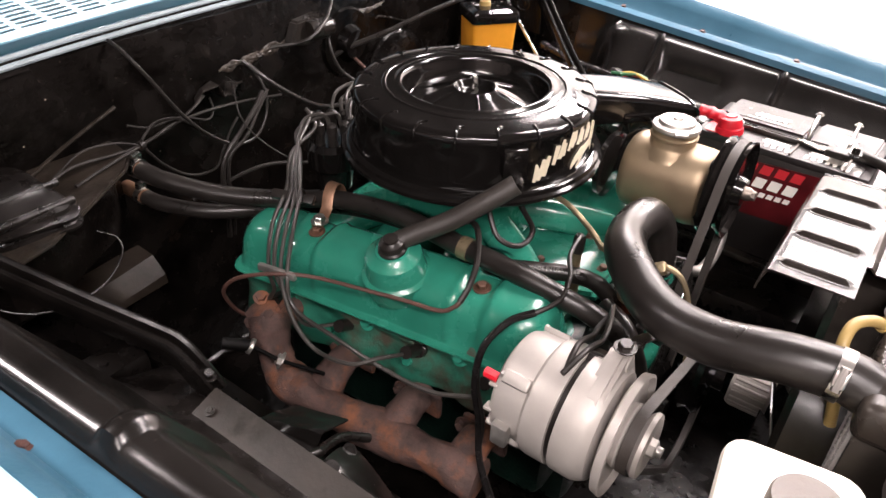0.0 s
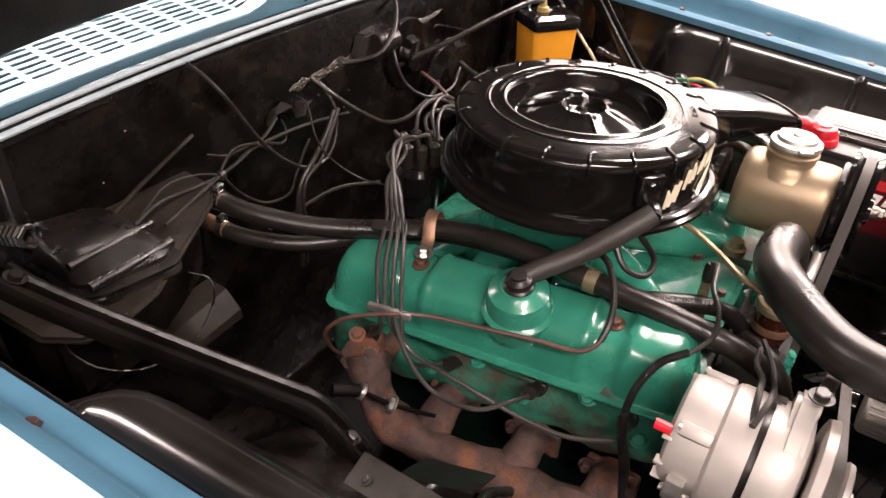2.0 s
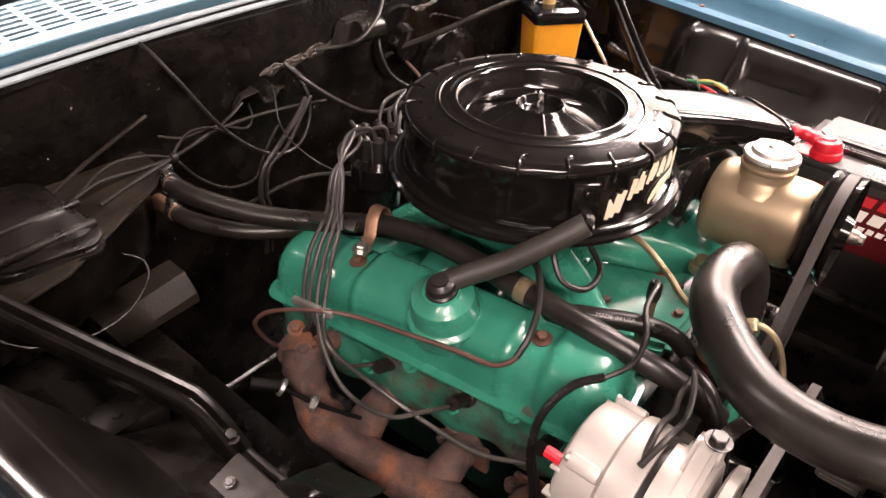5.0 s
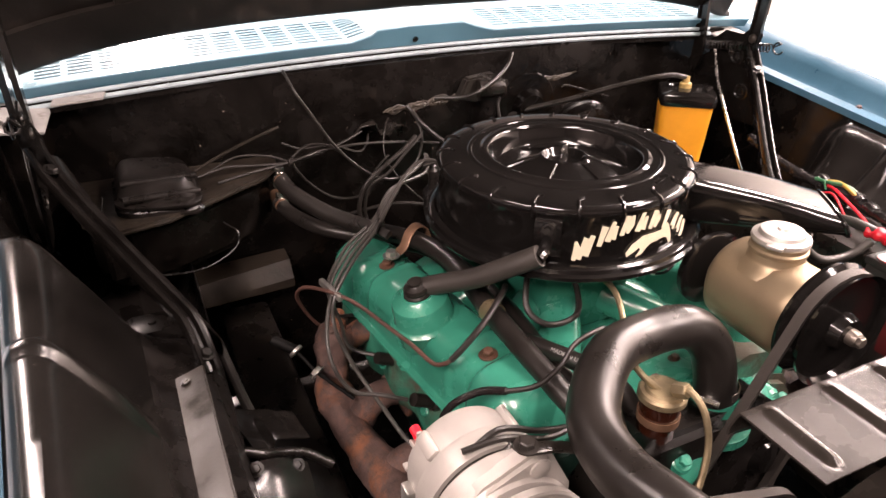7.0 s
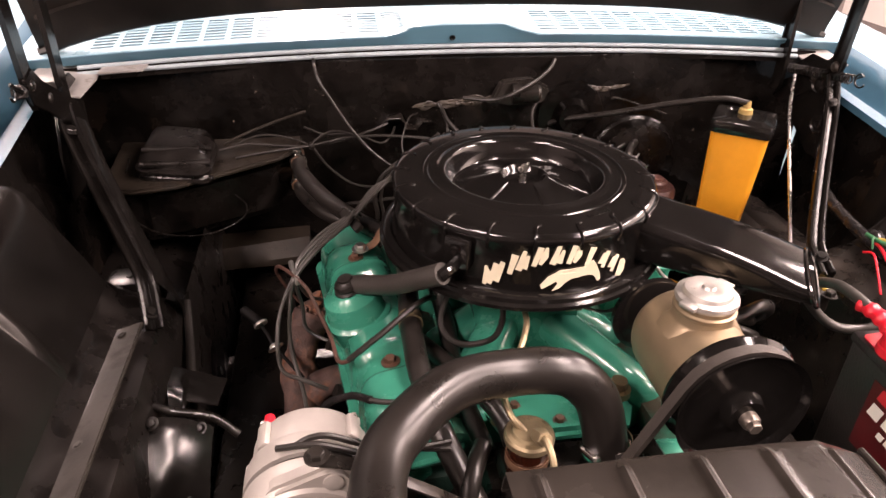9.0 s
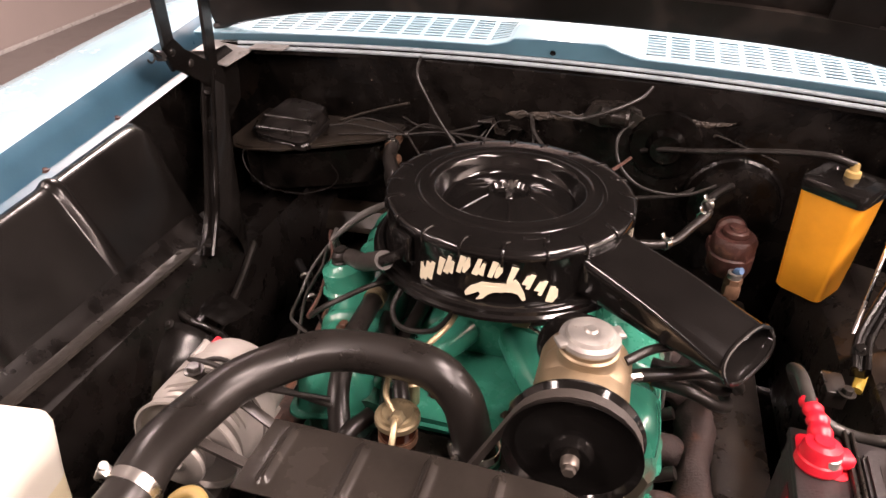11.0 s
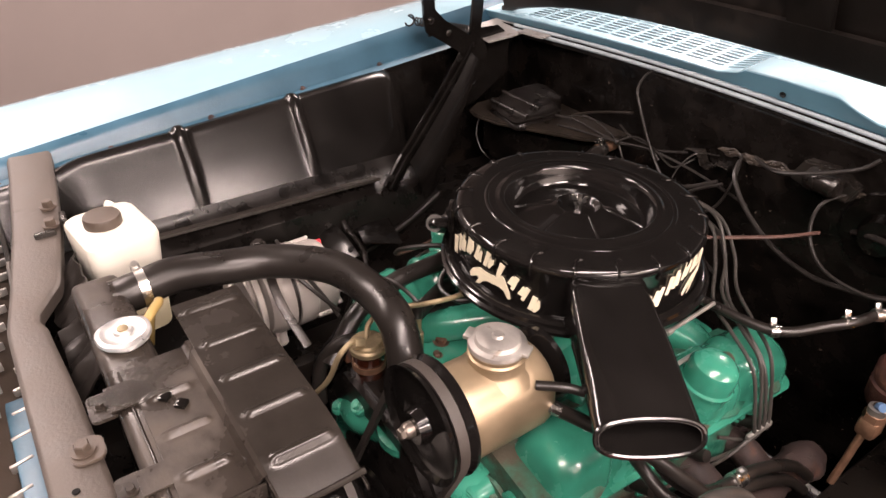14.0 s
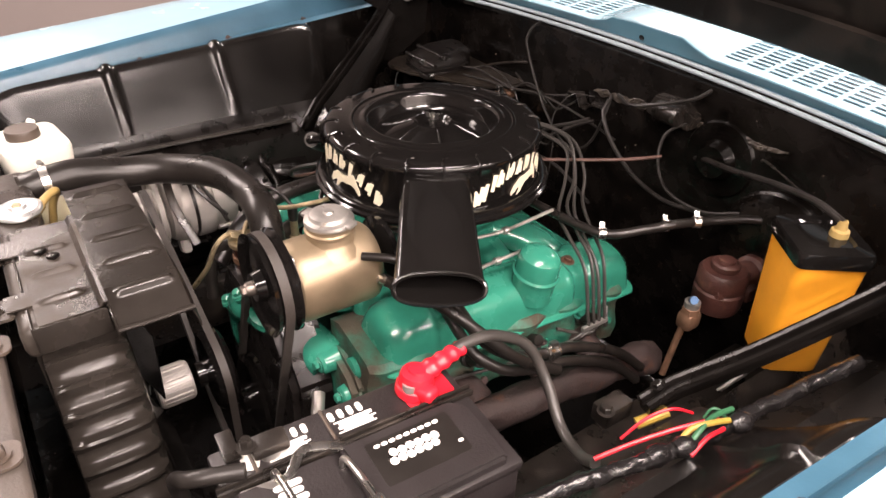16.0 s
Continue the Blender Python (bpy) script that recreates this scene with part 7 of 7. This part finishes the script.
# speedometer cable, wires and pressings on the firewall
wire("control_cable", [(-0.287, 0.482, 0.975), (-0.285, 0.455, 0.965), (-0.278, 0.435, 0.945), (-0.262, 0.43, 0.917), (-0.223, 0.43, 0.851), (-0.18, 0.43, 0.798), (-0.127, 0.43, 0.758), (-0.078, 0.43, 0.754), (-0.044, 0.435, 0.783), (-0.030, 0.445, 0.828), (-0.036, 0.465, 0.862), (-0.045, 0.482, 0.88)], 0.0031, M_WIRE, "stiff black control cable bowing out of the firewall", "cable")
wire("stay_rod", [(-0.470, 0.455, 0.822), (-0.42, 0.458, 0.843), (-0.387, 0.46, 0.855), (-0.345, 0.464, 0.868), (-0.309, 0.47, 0.877)], 0.0030, M_DUSTB, "dull bare stay rod above the heater housing", "stay rod")
# single wires that meet in a tie by the heater pipe
TIE = (-0.302, 0.43, 0.821)
for pts, r in (([TIE, (-0.270, 0.43, 0.828), (-0.233, 0.44, 0.831), (-0.163, 0.44, 0.832), (-0.08, 0.445, 0.822), (0.01, 0.45, 0.805)], 0.0028),
               ([TIE, (-0.291, 0.435, 0.832), (-0.262, 0.44, 0.845), (-0.225, 0.44, 0.838), (-0.198, 0.44, 0.818)], 0.0024),
               ([TIE, (-0.27, 0.43, 0.773), (-0.224, 0.43, 0.735), (-0.173, 0.43, 0.728), (-0.15, 0.43, 0.759), (-0.125, 0.435, 0.785), (-0.104, 0.44, 0.80)], 0.0024),
               ([(-0.313, 0.44, 0.856), (-0.276, 0.44, 0.840), (-0.218, 0.44, 0.838), (-0.167, 0.44, 0.817), (-0.146, 0.45, 0.826), (-0.135, 0.47, 0.838)], 0.0020),
               ([(-0.470, 0.40, 0.832), (-0.42, 0.415, 0.836), (-0.36, 0.425, 0.826), TIE, (-0.245, 0.44, 0.826), (-0.19, 0.45, 0.838), (-0.15, 0.465, 0.848)], 0.0026),
               ([(-0.458, 0.41, 0.830), (-0.40, 0.425, 0.848), (-0.345, 0.43, 0.840), TIE], 0.0020),
               ([(-0.44, 0.38, 0.824), (-0.38, 0.40, 0.825), TIE], 0.0028)):
    wire("firewall_wire", pts, r, M_WIRE, "thin black wire along the firewall", "wire", "firewall wires", n=8)
bm = bmesh.new()
lathe(bm, [(0.004, -0.005), (0.0072, -0.004), (0.0075, 0.004), (0.004, 0.005)], facing(TIE, (1, 0.1, 0.1)), 14, False)
solo("cable_tie", bm, M_WIRE, "black tie gathering the firewall wires", "cable tie")
wire("firewall_wire", [(-0.088, 0.478, 0.862), (-0.112, 0.43, 0.868), (-0.128, 0.40, 0.822), (-0.106, 0.385, 0.775), (-0.07, 0.35, 0.735), (-0.03, 0.30, 0.72), (-0.005, 0.27, 0.725)], 0.0014, M_WIRE, "hair-thin wire hanging from a bracket to the distributor", "wire", n=6)
for o in (0.0, 0.012):
    wire("hanging_loom", [(-0.050 + o, 0.43, 0.835), (-0.085 + o, 0.415, 0.815), (-0.133 + o, 0.40, 0.792 - o), (-0.171 + o, 0.40, 0.758), (-0.184 + o, 0.40, 0.715), (-0.180 + o, 0.40, 0.675), (-0.19 + o, 0.40, 0.60)], 0.0046 - o * 0.1, M_WIRE, "black loom hanging behind the engine", "loom", "hanging looms")
wire("tail_pipe_line", [(-0.245, 0.41, 0.700), (-0.099, 0.40, 0.711), (0.02, 0.39, 0.676)], 0.0036, M_WIRE, "straight black line low on the firewall", "pipe")
wire("bowed_cable", [(-0.040, 0.47, 0.872), (-0.027, 0.445, 0.850), (0.02, 0.43, 0.808), (0.091, 0.43, 0.762), (0.164, 0.435, 0.742), (0.221, 0.44, 0.746), (0.282, 0.445, 0.760), (0.33, 0.46, 0.79)], 0.0045, M_WIRE, "black cable bowing across the firewall", "cable")
wire("bowed_cable", [(0.0, 0.45, 0.90), (0.06, 0.42, 0.905), (0.12, 0.43, 0.925), (0.17, 0.46, 0.945), (0.19, 0.478, 0.965)], 0.0038, M_WIRE, "black cable curving up the firewall", "cable")
wire("bowed_cable", [(0.17, 0.47, 0.90), (0.14, 0.44, 0.87), (0.15, 0.42, 0.82), (0.20, 0.40, 0.785), (0.28, 0.40, 0.78), (0.34, 0.42, 0.80)], 0.0032, M_WIRE, "black cable looped on the firewall", "cable")
wire("heater_wire", [(-0.62, 0.36, 0.84), (-0.63, 0.30, 0.78), (-0.58, 0.275, 0.735), (-0.50, 0.28, 0.72), (-0.44, 0.31, 0.728), (-0.425, 0.33, 0.748), (-0.445, 0.345, 0.765)], 0.0016, M_FIRE, "thin black wire looped below the heater housing")
wire("vacuum_pipe", [(0.03, 0.19, 0.835), (0.09, 0.27, 0.838), (0.14, 0.34, 0.842), (0.17, 0.40, 0.845)], 0.0032, M_BROWNW, "thin brownish pipe behind the air cleaner", "pipe")
bm = bmesh.new()
sweep(bm, [Vector(p) for p in ((-0.160, 0.478, 0.838), (-0.148, 0.470, 0.856), (-0.123, 0.466, 0.862), (-0.112, 0.470, 0.838), (-0.094, 0.468, 0.836), (-0.084, 0.470, 0.850), (-0.066, 0.480, 0.846))], rrect(0.026, 0.003, 0.0012, 2))
solo("firewall_bracket", bm, M_RAIL, "bent black bracket on the firewall", "bracket")
wm = thing("wiper_motor", (0.1, 0.44, 0.86), "grimy black wiper motor on the firewall", "wiper motor")
bm = bmesh.new()
lathe(bm, [(0, 0), (0.018, 0), (0.02, 0.004), (0.02, 0.05), (0.016, 0.056), (0, 0.058)], facing((0.10, 0.455, 0.905), (0.9, -0.1, 0)), 28)
part("motor", bm, M_RAIL, wm)
bm = bmesh.new()
prism(bm, [(0.06, 0.885), (0.10, 0.875), (0.17, 0.88), (0.18, 0.91), (0.14, 0.93), (0.08, 0.925)], 0.025, T(0, 0.487, 0) @ RX(90), 0.004)
part("plate", bm, M_RAIL, wm)


def sealer(u, v):
    w = (0.010 + 0.026 * abs(noise.noise(Vector((u * 19, 5, 0)))) + 0.006 * noise.noise(Vector((u * 70, 8, 0)))) * min(1.0, (u + 0.10) / 0.03, (0.36 - u) / 0.05)
    edge = math.sin(math.pi * v) ** 0.5 if 0 < v < 1 else 0.0
    lump = (0.0008 + 0.004 * abs(noise.noise(Vector((u * 90, v * 3, 3)))) + 0.003 * noise.noise(Vector((u * 220, v * 6, 9)))) * edge
    z = 0.874 + 0.065 * (u + 0.09) + 0.010 * noise.noise(Vector((u * 12, 7, 0))) + 0.003 * noise.noise(Vector((u * 60, 7, 0)))
    return (u, 0.4846 - max(0.0, lump), z + (v - 0.5) * max(0.002, w))


bm = bmesh.new()
sheet(bm, sealer, lin(-0.098, 0.358, 230), lin(0, 1, 11), -0.001)
solo("sealer_strip", bm, M_SEAL, "crumbling dusty sealer strip on the firewall", "sealer strip")
bm = bmesh.new()
lathe(bm, [(0.0, 0), (0.075, 0), (0.07, 0.008), (0.04, 0.012), (0.03, 0.03), (0, 0.032)], facing((0.235, 0.487, 0.845), (0, -1, 0)), 40)
solo("steering_grommet", bm, M_FIRE, "round black pressing on the firewall", "pressing")

# ---- hinges and braces ----
def arm(bm, a, b, w=0.028, t=0.006):
    a, b = Vector(a), Vector(b)
    sweep(bm, [a, a + (b - a) * 0.5, b], rrect(t, w, 0.002, 2))


HINGE = {-1: ((-0.681, 0.190, 1.028), (-0.684, 0.320, 0.965), (-0.682, 0.135, 1.035)), 1: ((0.693, 0.318, 0.982), (0.668, 0.445, 0.925), (0.698, 0.250, 0.975))}
for side in (-1, 1):
    fa, ra, hook = (Vector(p) for p in HINGE[side])
    bm = bmesh.new()
    prism(bm, [(0.27, 0.80), (0.335, 0.80), (0.43, 0.86), (0.44, 0.955), (0.40, 0.985), (0.35, 0.985), (0.30, 0.95), (0.275, 0.88)], 0.004, T(side * 0.70 - (0.004 if side > 0 else 0), 0, 0) @ RZ(90) @ RX(90), 0.001)
    hg = part("hinge", bm, M_SATIN, hood, "black pressed steel hinge with spring")
    for a, b in ((fa, fa + Vector((0, -0.012, 0.16))), (ra, ra + Vector((side * 0.004, 0.012, 0.17)))):
        bm = bmesh.new()
        sweep(bm, smooth_path([a + Vector((0, 0.012, -0.03)), a, (a + b) / 2, b], 4), [(-0.004, -0.015), (0.004, -0.015), (0.004, -0.011), (-0.001, -0.010), (-0.001, 0.010), (0.004, 0.011), (0.004, 0.015), (-0.004, 0.015)])
        part("arm", bm, M_SATIN, hg)
    bm = bmesh.new()
    prism(bm, [(-0.02, 0.012), (0.012, 0.022), (0.04, -0.005), (0.155, -0.075), (0.165, -0.11), (0.13, -0.115), (0.03, -0.05), (-0.012, -0.025)], 0.006, T(fa.x, fa.y, fa.z) @ RZ(90) @ RX(90), 0.0015)
    part("link_plate", bm, M_SATIN, hg)
    for d in ((0, 0), (0.05, -0.035)):
        bm = bmesh.new()
        lathe(bm, [(0, 0), (0.010, 0), (0.010, 0.003), (0.006, 0.007), (0, 0.008)], facing((fa.x - side * 0.001, fa.y + d[0], fa.z + d[1]), (-side, 0, 0)), 18)
        part("rivet", bm, M_RAIL, hg)
    bm = bmesh.new()
    end = ra + Vector((side * 0.012, -0.01, 0.022))
    ax = (end - hook).normalized()
    u = ax.cross(Vector((0, 0, 1))).normalized()
    w = u.cross(ax)
    run = [hook + (end - hook) * (0.12 + 0.88 * k / 150) + (u * math.cos(k * 0.9) + w * math.sin(k * 0.9)) * 0.0085 for k in range(151)]
    loop = [hook + ax * 0.004 + (ax * math.cos(q) + w * math.sin(q)) * 0.012 for q in lin(-2.6, 2.2, 12)]
    sweep(bm, loop + run, ring2(0.0019, 6))
    part("spring", bm, M_GRIM, hg)
    for y, z in ((0.352, 0.938), (0.322, 0.866)):
        bm = bmesh.new()
        m = facing((side * 0.6965 - (0.002 if side > 0 else 0), y, z), (-side, -0.1, 0))
        lathe(bm, [(0, 0), (0.019, 0), (0.019, 0.003), (0.016, 0.004), (0.0135, 0.0015), (0.011, 0.0015), (0.009, 0.0045), (0.006, 0.005), (0.005, 0.002), (0, 0.002)], m, 28)
        part("pressing", bm, M_SATIN, hg)
    bm = bmesh.new()
    if side < 0:
        prism(bm, [(-0.045, -0.055), (0.052, -0.05), (0.060, 0.03), (0.055, 0.075), (-0.04, 0.075)], 0.004, T(-0.725, 0.405, 0.965) @ RX(6) @ RY(8), 0.001)
        prism(bm, [(-0.035, -0.020), (0.040, -0.012), (0.046, 0.016), (-0.030, 0.022)], 0.004, T(-0.628, 0.452, 0.972) @ RX(5), 0.001)
    else:
        prism(bm, [(-0.035, -0.045), (0.03, -0.045), (0.035, 0.05), (-0.03, 0.055)], 0.004, T(0.735, 0.420, 0.965) @ RX(6) @ RY(-8), 0.001)
    part("cowl_bracket", bm, M_BRKT, hg, "dusty pale body bracket")
    bm = bmesh.new()
    hexbolt(bm, T(side * 0.735, 0.385, 0.966), 0.011, 0.007)
    part("bracket_bolt", bm, M_ZINC, hg)
    br = thing("fender_brace", (side * 0.6, 0.15, 0.74), "glossy black pressed brace from hinge to inner fender", "brace", "fender braces")
    bm = bmesh.new()
    run = [(-0.69, 0.315, 0.965), (-0.665, 0.262, 0.920), (-0.594, 0.135, 0.848), (-0.545, 0.047, 0.803), (-0.536, 0.028, 0.792), (-0.530, 0.008, 0.772), (-0.524, -0.019, 0.739)] if side < 0 else [(0.69, 0.315, 0.965), (0.665, 0.262, 0.918), (0.59, 0.135, 0.815), (0.548, 0.062, 0.768), (0.535, 0.03, 0.755), (0.528, -0.012, 0.74)]
    sweep(bm, smooth_path(run, 6), [(-0.0130, -0.005), (-0.0135, 0.001), (-0.0115, 0.0052), (-0.008, 0.0064), (-0.0045, 0.004), (-0.002, -0.003), (0.002, -0.003), (0.0045, 0.004), (0.008, 0.0064), (0.0115, 0.0052), (0.0135, 0.001), (0.0130, -0.005), (0.010, -0.020), (-0.010, -0.020)])
    part("bar", bm, M_BRACE, br)
    if side < 0:
        bm = bmesh.new()
        web = [(Vector(p), d) for p, d in (((-0.684, 0.300, 0.955), 0.03), ((-0.655, 0.245, 0.908), 0.045), ((-0.62, 0.182, 0.872), 0.062), ((-0.585, 0.122, 0.838), 0.085), ((-0.556, 0.072, 0.812), 0.10), ((-0.54, 0.04, 0.795), 0.085))]
        sheet(bm, lambda u, v: web[int(u)][0] + Vector((0.012 + 0.030 * v * web[int(u)][1] / 0.1 + 0.012 * math.sin(math.pi * v), 0.022 * v, -0.012 - web[int(u)][1] * v)), list(range(len(web))), lin(0, 1, 8), 0.002)
        part("web", bm, M_SATIN, br, "glossy flared web of the brace")
    for p in ((side * 0.527, -0.006 if side < 0 else 0.012, 0.758), (side * 0.668, 0.268, 0.93)):
        bm = bmesh.new()
        hexbolt(bm, facing(p, (-side * 0.4, -0.4, 1)), 0.007, 0.006)
        part("bolt", bm, M_SATIN, br)

# straight stay by the washer reservoir
wire("prop_stay", [(0.668, 0.395, 0.945), (0.640, 0.345, 0.895), (0.615, 0.285, 0.846), (0.570, 0.165, 0.750), (0.552, 0.118, 0.712)], 0.0034, M_STEEL, "thin bright steel stay rod", "stay rod")

# wiring near the battery
bm = bmesh.new()
path = smooth_path([(0.66, 0.24, 0.79), (0.64, 0.14, 0.775), (0.628, 0.04, 0.77), (0.62, -0.04, 0.768), (0.605, -0.12, 0.768), (0.585, -0.2, 0.765), (0.57, -0.28, 0.76)], 14)
sweep(bm, path, lambda t: [((0.010 + 0.003 * noise.noise(Vector((t * 42, 0.7 * math.cos(q), 0.7 * math.sin(q))))) * math.cos(q), (0.0095 + 0.003 * noise.noise(Vector((t * 42, 0.7 * math.cos(q), 4 + 0.7 * math.sin(q))))) * math.sin(q)) for q in lin(0, 2 * math.pi * 13 / 14, 14)])
th = thing("taped_harness", (0.62, 0.0, 0.765), "lumpy black taped harness on the inner fender", "harness")
part("loom", bm, M_TAPE, th)
for k, (x, y, z) in enumerate(((0.612, -0.09, 0.772), (0.622, -0.055, 0.775), (0.634, 0.03, 0.776))):
    bm = bmesh.new()
    lathe(bm, [(0, -0.014), (0.010, -0.013), (0.0135, -0.004), (0.0125, 0.007), (0.009, 0.014), (0, 0.014)], facing((x, y, z), (0.15 + 0.1 * k, 1, 0.1)), 12)
    part("tape_wrap", bm, M_TAPE, th, "bunched black tape")
wire("harness_wire", [(0.566, -0.14, 0.752), (0.58, -0.10, 0.765), (0.597, -0.05, 0.775), (0.612, -0.01, 0.78), (0.618, 0.01, 0.778)], 0.003, M_RED, "red wire leaving the taped harness", "wire", "harness wires")
wire("harness_wire", [(0.627, -0.062, 0.778), (0.622, -0.03, 0.79), (0.616, 0.0, 0.787), (0.618, 0.035, 0.782)], 0.0035, M_GWIRE, "pale green wire joint leaving the taped harness", "wire", "harness wires")
wire("harness_wire", [(0.618, -0.065, 0.776), (0.615, -0.04, 0.788), (0.624, -0.01, 0.79), (0.628, 0.02, 0.78)], 0.0036, M_YWIRE, "yellow wire joint leaving the taped harness", "wire", "harness wires")
wire("harness_wire", [(0.635, -0.06, 0.775), (0.632, -0.03, 0.783), (0.633, 0.0, 0.782)], 0.003, M_RED, "short red wire in the taped harness", "wire", "harness wires")
wire("harness_wire", [(0.56, -0.09, 0.75), (0.568, -0.06, 0.775), (0.58, -0.03, 0.785), (0.59, 0.0, 0.77)], 0.002, M_RED, "thin red wire curling up from the harness", "wire", "harness wires")
wire("harness_wire", [(0.605, 0.0, 0.775), (0.607, 0.008, 0.787), (0.614, 0.014, 0.788), (0.62, 0.02, 0.778)], 0.0018, M_GWIRE, "thin green wire curling up from the harness", "wire", "harness wires")
bm = bmesh.new()
tube(bm, [(0.545, 0.02, 0.722), (0.538, 0.0, 0.715), (0.53, -0.02, 0.708)], 0.008, 10, 3)
solo("cable_ferrule", bm, M_YWIRE, "short yellow ferrule on a cable end", "ferrule")
bm = bmesh.new()
box(bm, (0.495, -0.03, 0.71), (0.03, 0.05, 0.03), 0.004)
hexbolt(bm, T(0.505, -0.055, 0.728), 0.008, 0.01)
solo("starter_relay", bm, M_RAIL, "small dull metal relay on the inner fender", "relay")

# steering box and shields low in the bay
cs = thing("control_arm_shield", (-0.44, -0.12, 0.5), "glossy black pressed shield low beside the engine", "shield")
bm = bmesh.new()
sheet(bm, lambda u, v: (-0.518 + 0.076 * u - 0.004 * v, -0.160 + 0.022 * u - 0.115 * v, 0.700 - 0.045 * u - 0.012 * v - 0.095 * v * v + 0.010 * math.sin(math.pi * u) + 0.003 * noise.noise(Vector((u * 3, v * 4, 2)))), lin(0, 1, 14), lin(0, 1, 14), 0.002)
part("lower_plate", bm, M_SATIN, cs)
bm = bmesh.new()
sheet(bm, lambda u, v: (-0.520 + 0.022 * v + (0.085 - 0.02 * v) * u, -0.028 - 0.092 * v - 0.01 * u, 0.680 + (0.018 * min(1.0, max(0.0, (u - 0.3) / 0.12)) - 0.012 * u) * v - 0.03 * u * (1 - v) + 0.003 * noise.noise(Vector((u * 4, v * 3, 7)))), lin(0, 1, 18), lin(0, 1, 12), 0.002)
part("upper_plate", bm, M_SATIN, cs)
for x, y, z in ((-0.505, -0.172, 0.704), (-0.455, -0.150, 0.667), (-0.47, -0.245, 0.60)):
    bm = bmesh.new()
    hexbolt(bm, facing((x, y, z), (-0.2, -0.5, 0.8)), 0.006, 0.006)
    part("bolt", bm, M_GRIM, cs)
bm = bmesh.new()
prism(bm, [(-0.05, -0.13), (0.03, -0.13), (0.035, 0.0), (-0.05, 0.0)], 0.06, T(-0.45, -0.30, 0.53) @ RX(-6), 0.012)
part("front_plate", bm, M_GRIM, cs)
bm = bmesh.new()
tube(bm, [(-0.512, -0.135, 0.700), (-0.49, -0.138, 0.690), (-0.468, -0.130, 0.676), (-0.44, -0.128, 0.662), (-0.41, -0.14, 0.64)], 0.006, 12, 5)
part("rolled_edge", bm, M_GRIM, cs)
bm = bmesh.new()
tube(bm, [(-0.505, 0.1, 0.70), (-0.49, 0.0, 0.66), (-0.47, -0.15, 0.63), (-0.47, -0.35, 0.60)], 0.007, 10, 6)
solo("brake_pipe", bm, M_WIRE, "black pipe along the inner fender", "pipe")
wire("support_wire", [(0.32, 0.476, 0.878), (0.33, 0.474, 0.882), (0.38, 0.474, 0.866), (0.45, 0.476, 0.841)], 0.0022, M_RAIL, "thin bent wire clipped to the firewall")
